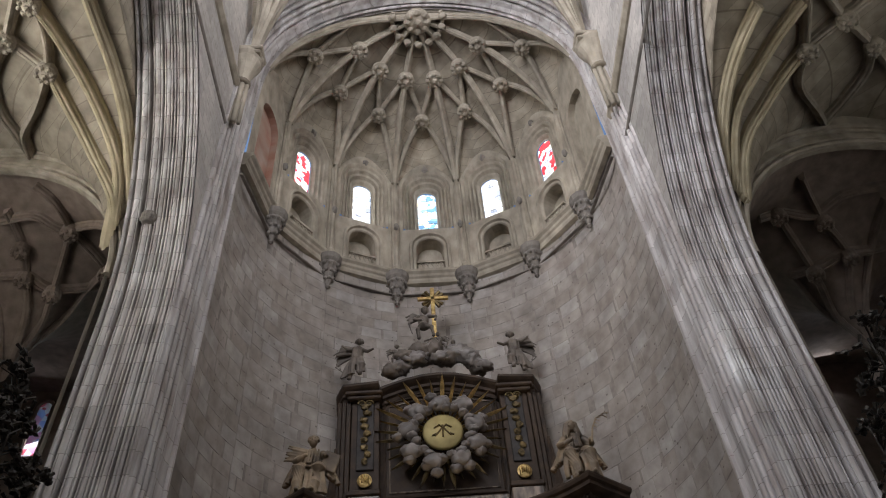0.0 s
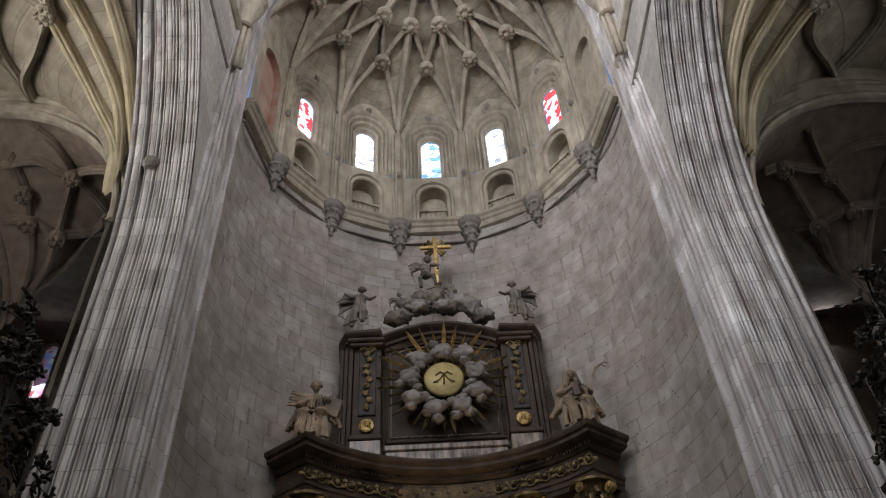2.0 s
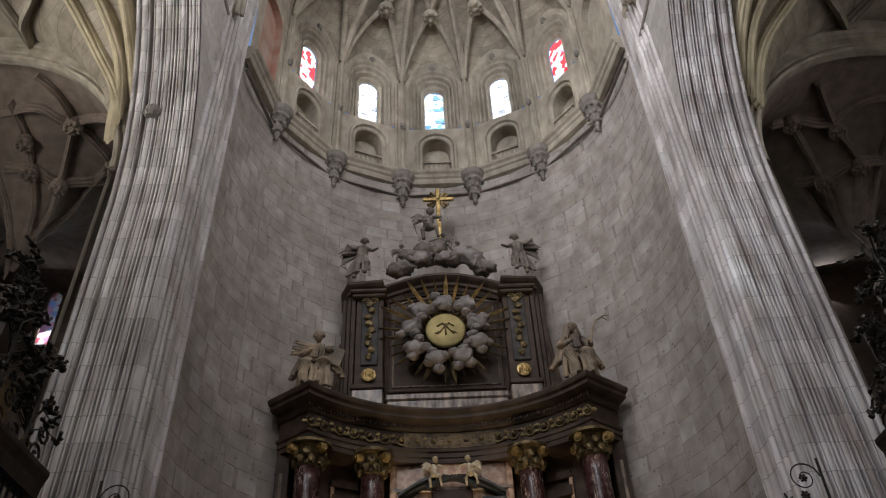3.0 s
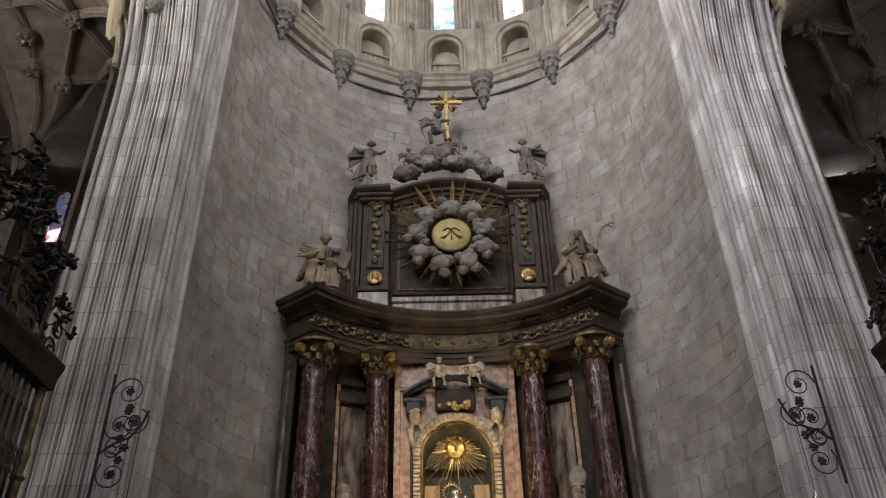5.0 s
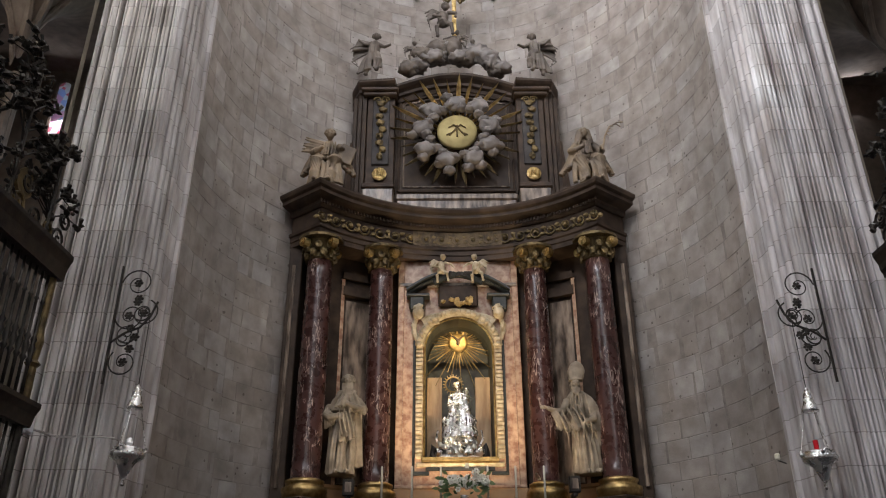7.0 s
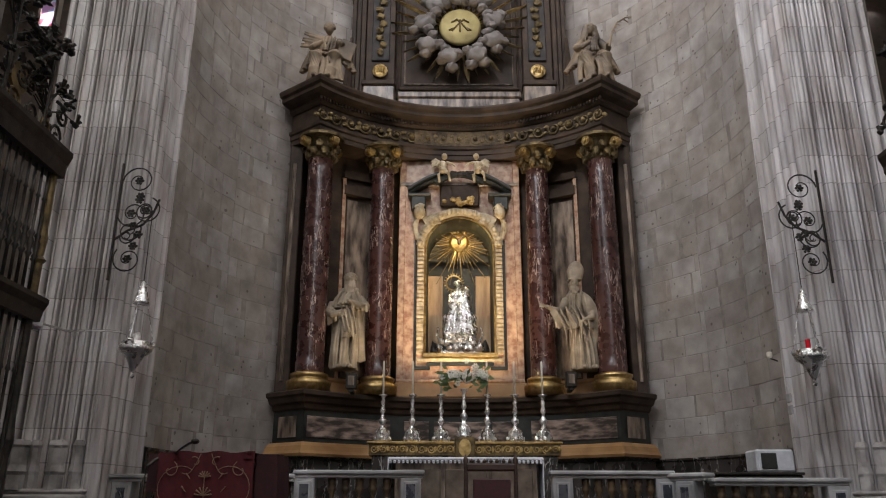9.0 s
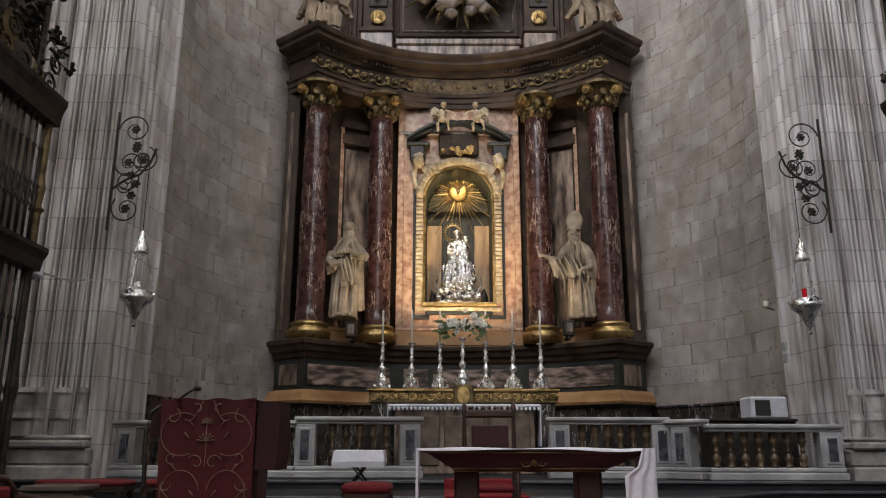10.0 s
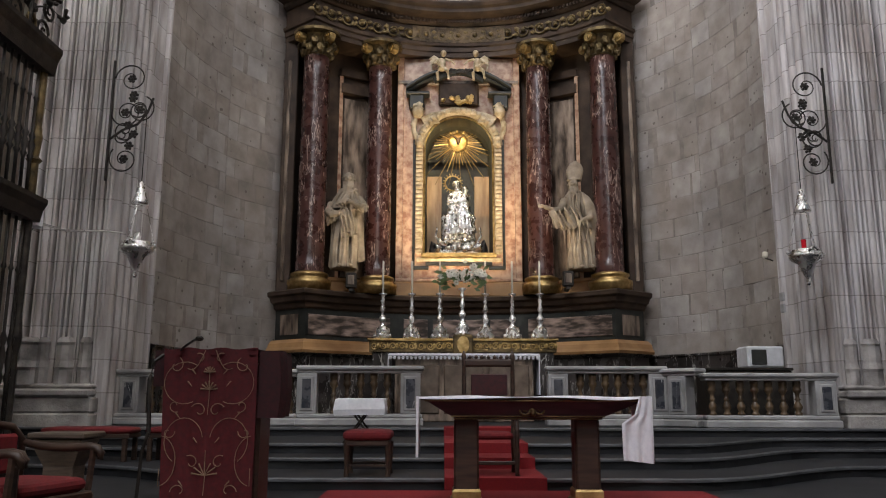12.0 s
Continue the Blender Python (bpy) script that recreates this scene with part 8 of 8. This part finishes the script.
# ---- lamps on wrought-iron brackets ----
def lamp_and_bracket(foot, tip, hang, z0, z1, zlamp, red):
    """foot: where the bracket's upright stands on the pier; tip: where its arm ends; hang: the lamp's x."""
    f, t = Vector((*foot, 0)), Vector((*tip, 0))
    d = (t - f).normalized()
    w = (t - f).length
    m = Matrix(((d.x, 0, -d.y, f.x), (d.y, 0, d.x, f.y), (0, 1, 0, 0), (0, 0, 0, 1)))
    m = Matrix(((d.x, -d.y, 0, f.x), (d.y, d.x, 0, f.y), (0, 0, 1, 0), (0, 0, 0, 1)))
    br = thing("wrought_iron_bracket", "scrolled wrought iron lamp bracket on the pier", "bracket", (f.x, f.y, z0), "lamp brackets")
    part("upright", box(B(), -0.017, 0.017, -0.017, 0.017, z0, z1, 0.004, m), IRON, br)
    h = z1 - z0
    for cx_, cz, r, tn, hd in ((0.3, z1 - 0.32, 0.27, 3.1, -1), (0.26, z1 - 0.9, 0.25, 3.4, 1), (w - 0.12, z1 - 0.85, 0.24, 1.2, -1), (w - 0.14, z1 - 0.85, 0.14, 4.0, 1), (0.24, z1 - 1.2, 0.2, 0.4, -1), (0.27, z0 + 0.36, 0.25, 2.4, 1), (0.2, z0 + 0.75, 0.14, 0.4, -1)):
        part("scroll", scroll(B(), (cx_, cz), r, tn, hd, m, 0.014, 30, 1.5), IRON, br)
    part("arm", tube(B(), [m @ Vector((x, 0, z)) for x, z in ((0.02, z0 + 0.7), (w * 0.35, z0 + 0.85), (w * 0.75, z0 + 0.95), (w, z0 + 1.15), (w + 0.08, z0 + 1.4))], 0.02, 6), IRON, br)
    for x, z in ((0.31, z1 - 0.32), (0.36, z1 - 0.6), (0.24, z1 - 0.9), (w - 0.12, z1 - 0.85), (w - 0.3, z1 - 1.12), (w - 0.25, z1 - 0.66), (0.27, z0 + 0.36), (0.34, z0 + 0.58), (w - 0.2, z0 + 0.78)):
        bm = blob(B(), m @ Vector((x, 0, z)), (0.035, 0.035, 0.035), x * 9, 0.3, 4, 1)
        for j in range(6):
            a = j * math.pi / 3
            blob(bm, m @ Vector((x + 0.05 * math.cos(a), -0.01, z + 0.05 * math.sin(a))), (0.028, 0.02, 0.028), j, 0.4, 4, 1)
        part("rosette", bm, IRON, br)
    x, y = hang, t.y
    lamp = thing("sanctuary_lamp", "hanging silver sanctuary lamp on chains", "lamp", (x, y, zlamp), "sanctuary lamps")
    part("rod", tube(B(), [(x, y, zlamp + 1.1), (x, y, z0 + 1.2)], 0.008, 5), IRON, lamp)
    part("bell", lathe(B(), [(0.13, zlamp + 0.72), (0.125, zlamp + 0.75), (0.09, zlamp + 0.85), (0.06, zlamp + 1.0), (0.03, zlamp + 1.02), (0.035, zlamp + 1.06), (0.01, zlamp + 1.1)], (x, y, 0), 16), SILVER, lamp, "silver bell cover", True)
    part("bowl", lathe(B(), [(0.02, zlamp - 0.46), (0.035, zlamp - 0.42), (0.015, zlamp - 0.37), (0.06, zlamp - 0.3), (0.1, zlamp - 0.2), (0.14, zlamp - 0.12), (0.25, zlamp - 0.04), (0.27, zlamp + 0.02), (0.22, zlamp + 0.06), (0.23, zlamp + 0.1), (0.12, zlamp + 0.1)], (x, y, 0), 20), SILVER, lamp, "embossed silver bowl", True)
    for j in range(3):
        a = j * 2.094 + 0.5
        ex, ey = x + 0.25 * math.cos(a), y + 0.25 * math.sin(a)
        part("chain", tube(B(), [(x + 0.1 * math.cos(a), y + 0.1 * math.sin(a), zlamp + 0.73), (ex, ey, zlamp + 0.12)], 0.006, 4), SILVER, lamp)
        part("handle", tube(B(), [(x + 0.26 * math.cos(a + s), y + 0.26 * math.sin(a + s), zlamp + 0.02 + 0.09 * math.sin(s * 5 + 1.5)) for s in np.linspace(-0.25, 0.25, 6)], 0.025, 6), SILVER, lamp, smooth=True)
    if red:
        part("votive_glass", lathe(B(), [(0.035, zlamp + 0.1), (0.04, zlamp + 0.26), (0.034, zlamp + 0.26)], (x - 0.05, y - 0.05, 0), 10), surface("red_glass", (0.45, 0.01, 0.02), (0.55, 0.02, 0.03), 20, 2, 0.15, 0.0), lamp, "small red votive glass")
    else:
        part("finial", blob(B(), (x, y, zlamp + 0.18), (0.06, 0.06, 0.09), 2, 0.4), SILVER, lamp)


lamp_and_bracket((-5.42, 12.02), (-4.82, 12.02), -4.83, 4.9, 6.95, 3.79, False)
lamp_and_bracket((6.24, 12.02), (5.62, 12.02), 5.72, 4.88, 6.85, 3.69, True)


# ---- iron choir screens with gilt cresting ----
def screen(sg, x, label):
    y1, y0 = 9.58, 3.2
    g = thing("choir_screen", label, "screen", (x, (y0 + y1) / 2, PLAT), "choir screens")
    def rail(z0, z1, out):
        rows = [[(x + s, y, z) for s, z in ((-out, z0), (-out * 1.0, z0 + 0.05), (-out * 1.3, z0 + 0.1), (-out * 1.3, (z0 + z1) / 2), (-out * 1.8, z1 - 0.06), (-out * 1.8, z1), (out * 1.8, z1), (out * 1.8, z1 - 0.06), (out * 1.3, (z0 + z1) / 2), (out, z0))] for y in (y0, y1)]
        return loft(B(), rows, closed=True)
    part("top_beam", rail(5.62, 5.98, 0.1), IRON, g, "dark moulded top beam")
    part("middle_beam", rail(3.66, 3.95, 0.1), IRON, g)
    part("bottom_beam", rail(PLAT, PLAT + 0.3, 0.08), IRON, g)
    n = 40
    for lo, hi in ((3.95, 5.62), (PLAT + 0.3, 3.66)):
        h = hi - lo
        base = None
        me = mesh_of(lathe(B(), [(0.022, 0), (0.022, h * 0.28), (0.045, h * 0.31), (0.024, h * 0.33), (0.05, h * 0.4), (0.024, h * 0.44), (0.045, h * 0.47), (0.02, h * 0.5), (0.02, h * 0.76), (0.034, h * 0.77), (0.02, h * 0.79), (0.02, h)], (0, 0, 0), 8), IRON, True)
        for i in range(n):
            ob = new("bar", me)
            ob.parent = g
            ob.matrix_parent_inverse = Matrix.Translation((x, (y0 + y1) / 2, PLAT)).inverted()
            ob.location = (x, y0 + 0.1 + (y1 - y0 - 0.3) * i / (n - 1), lo)
    part("end_post", lathe(B(), [(0.06, 3.95), (0.06, 4.4), (0.1, 4.45), (0.05, 4.5), (0.08, 4.75), (0.05, 4.9), (0.06, 5.62)], (x, y1 - 0.1, 0), 10), OLDGOLD, g, "gilt twisted end post")
    part("end_post", lathe(B(), [(0.07, PLAT), (0.05, 2.0), (0.08, 2.2), (0.05, 2.5), (0.06, 3.66)], (x, y1 - 0.1, 0), 10), IRON, g)
    rn = random.Random(11)
    my = Matrix(((0, 1, 0, x), (1, 0, 0, 0), (0, 0, 1, 0), (0, 0, 0, 1)))
    for i in range(18):
        y = y1 - 0.18 - i * 0.34
        for k in range(2):
            part("crest_scroll", scroll(B(), (y + rn.uniform(-0.1, 0.1), 6.15 + 0.33 * k), 0.17 - 0.03 * k, rn.uniform(0, 6), 1 if (i + k) % 2 else -1, my, 0.024, 14), OLDGOLD if k == 0 and i % 2 else IRON, g)
    for c in range(7):
        yc = y1 - 0.55 - c * 0.95
        hh = 1.35 + 0.75 * (c % 2)
        part("crest_stem", tube(B(), [(x, yc, 5.95), (x + 0.02, yc, 6.5), (x, yc + 0.04, 5.98 + hh)], 0.03, 6, 0.02), IRON, g)
        for j in range(26):
            z = 6.2 + (hh - 0.3) * rn.random()
            side = rn.choice((-1, 1))
            L = rn.uniform(0.25, 0.6) * (1.15 - 0.4 * (z - 6.2) / hh)
            dx = rn.uniform(-0.25, 0.25)
            p0, p1 = Vector((x, yc, z)), Vector((x + dx, yc + side * L, z + rn.uniform(0.0, 0.35)))
            pm = (p0 + p1) / 2 + Vector((0, 0, 0.1))
            bm = tube(B(), [p0, pm, p1], 0.014, 4, 0.008)
            for q in (p1, pm + Vector((0.03, 0, 0.05))):
                blob(bm, q, (0.055, 0.06, 0.045), j, 0.7, 6, 1)
                for s in range(3):
                    e = q + Vector((rn.uniform(-0.1, 0.1), rn.uniform(-0.12, 0.12), rn.uniform(0.0, 0.13)))
                    tube(bm, [q, e], 0.018, 4, 0.03)
            part("crest_branch", bm, IRON, g)
    bm = lathe(B(), [(0.2, 0), (0.2, 0.04), (0.16, 0.06), (0.02, 0.06)], (0, 0, 0), 18)
    bm.transform(Matrix.Translation((x - sg * 0.0, 8.38, 6.45)) @ Euler((0, -sg * math.pi / 2 * -1, 0)).to_matrix().to_4x4())
    part("medallion", bm, OLDGOLD, g, "round gilt medallion")
    return g


screen(-1, -5.2, "tall dark iron choir screen with leafy cresting and gilt details")
screen(1, 6.02, "tall dark iron choir screen with leafy cresting and gilt details")

# ---- pier plinths, loudspeaker, cable, small wall fittings ----
for sg in (-1, 1):
    x0 = AX - 0.03
    bm = B()
    for (a, b, z0, z1, o) in ((5.8, 7.36, 0, 1.25, 0.22), (5.8, 7.34, 1.25, 1.5, 0.18), (5.82, 7.34, 1.5, 1.62, 0.24), (5.82, 7.34, 1.62, 1.7, 0.15)):
        box(bm, x0 + sg * a, x0 + sg * b, FRONT - o, FRONT + 0.1, z0, z1, 0.03)
    single("trim_pier_plinth", bm, PLINTH, "worn moulded stone plinth of the pier", "plinth", kind="structure")
    for s, r in ((0.2, 0.09), (0.52, 0.13), (0.86, 0.09), (1.12, 0.2)):
        x = x0 + sg * (PIERX + s)
        bm = lathe(B(), [(r * 1.1, 1.68), (r * 1.1, 1.9), (r * 1.25, 1.95), (r * 1.0, 2.05), (r * 1.0, 2.3), (r * 1.15, 2.34), (r * 0.75, 2.42)], (x, FRONT - 0.02, 0), 8)
        single("shaft_base", bm, PLINTH, "moulded octagonal base of a pier shaft", "base", group="shaft bases", kind="structure")
sp = thing("loudspeaker", "small white loudspeaker on the iron choir screen", "loudspeaker", (-5.33, 9.82, 3.76))
part("case", box(B(), -5.44, -5.22, 9.72, 9.92, 3.64, 3.88, 0.03), WHITECLOTH, sp)
part("grille_cloth", box(B(), -5.4, -5.26, 9.705, 9.725, 3.68, 3.78, 0.01), GREYMARB, sp)
part("mount", tube(B(), [(-5.33, 9.85, 3.65), (-5.3, 9.7, 3.55), (-5.22, 9.5, 3.55)], 0.02, 6), IRON, sp)
CABLE = surface("pale_cable", (0.45, 0.43, 0.40), (0.55, 0.53, 0.5), 20, 2, 0.6, 0.0)
single("wall_cable", tube(B(), [(-5.3, 9.98, 3.74), (-5.55, 11.2, 3.9), (-5.72, 12.12, 4.1), (-5.45, 12.25, 4.12), (-5.25, 12.45, 4.14)], 0.016, 5), CABLE, "thin pale cable strung across the pier", "cable")
wl = thing("wall_switch", "small white switch plate on the pier", "switch", (5.96, 13.3, 3.0))
for k in range(2):
    part("plate", box(B(), 5.86, 5.9, 13.3, 13.45, 2.95 + 0.2 * k, 3.1 + 0.2 * k, 0.01), WHITEMARB, wl)
# window of the ambulatory, seen past the pier
aw = thing("window_ambulatory", "bright stained glass window in the dark ambulatory", "window", (-13.75, 22.9, 18.3), kind="structure")
bm = B()
box(bm, -14.03, -13.47, 23.05, 23.09, 17.08, 19.42)
part("pane", bm, GLASS_PALE2, aw)
part("window_frame", tube(B(), [(x, 22.97, z) for x, z in arch_line(-13.75, 0.29, 17.1, 19.1)], 0.07, 6), DARKSTONE, aw)

fl = thing("spotlight", "small spotlight on the pier beside the altar", "spotlight", (5.86, 13.9, 4.1))
part("housing", lathe(B(), [(0.03, 4.0), (0.05, 4.03), (0.05, 4.1), (0.03, 4.12)], (5.86, 13.9, 0), 10), WAX, fl)
part("bracket", tube(B(), [(5.86, 13.9, 4.0), (6.0, 13.9, 3.95)], 0.012, 5), IRON, fl)

# floodlights standing before the two large statues
for fx, fz in ((-2.017, 4.025), (2.757, 4.074)):
    fb = thing("floodlight", "small dark floodlight box at the statue's foot", "floodlight", (fx, 16.95, fz - 0.2), "statue floodlights")
    part("housing", box(B(), fx - 0.12, fx + 0.12, 16.86, 17.04, fz - 0.17, fz + 0.17, 0.02), IRON, fb)
    part("front_glass", box(B(), fx - 0.07, fx + 0.07, 16.845, 16.865, fz - 0.1, fz + 0.11, 0.01), GREYMARB, fb, "clouded front glass")
    part("foot", box(B(), fx - 0.05, fx + 0.05, 16.9, 17.3, fz - 0.24, fz - 0.16, 0.01), IRON, fb)

# ---- ashlar blocks of the apse walls, each a piece of its own ----
bm = B()
box(bm, -0.5, 0.5, -0.5, 0.5, -0.5, 0.5, 0.02)
BLOCK = mesh_of(bm, STONE)
brng = random.Random(3)
for k in range(7):
    ln = (ANG[k + 1] - ANG[k]) * LOWR
    z = 2.44
    while z < 20.9:
        h = min(brng.uniform(0.38, 0.5), 21.0 - z)
        u = brng.uniform(-0.35, 0.0)
        while u < ln:
            w = brng.uniform(0.5, 0.95)
            a, b = max(u, 0.0), min(u + w, ln)
            if b - a > 0.06:
                th = ANG[k] + (a + b) / 2 / LOWR
                ob = new("block", BLOCK)
                ob.parent = apse_walls[k]
                ob.matrix_local = Matrix.Translation(low_wall(th, z + h / 2, 0.1 + brng.uniform(-0.003, 0.003))) @ Euler((brng.uniform(-0.004, 0.004), 0, brng.uniform(-0.003, 0.003) - th)).to_matrix().to_4x4() @ Matrix.Diagonal((b - a - 0.008, 0.2, h - 0.008, 1))
            u += w
        z += h
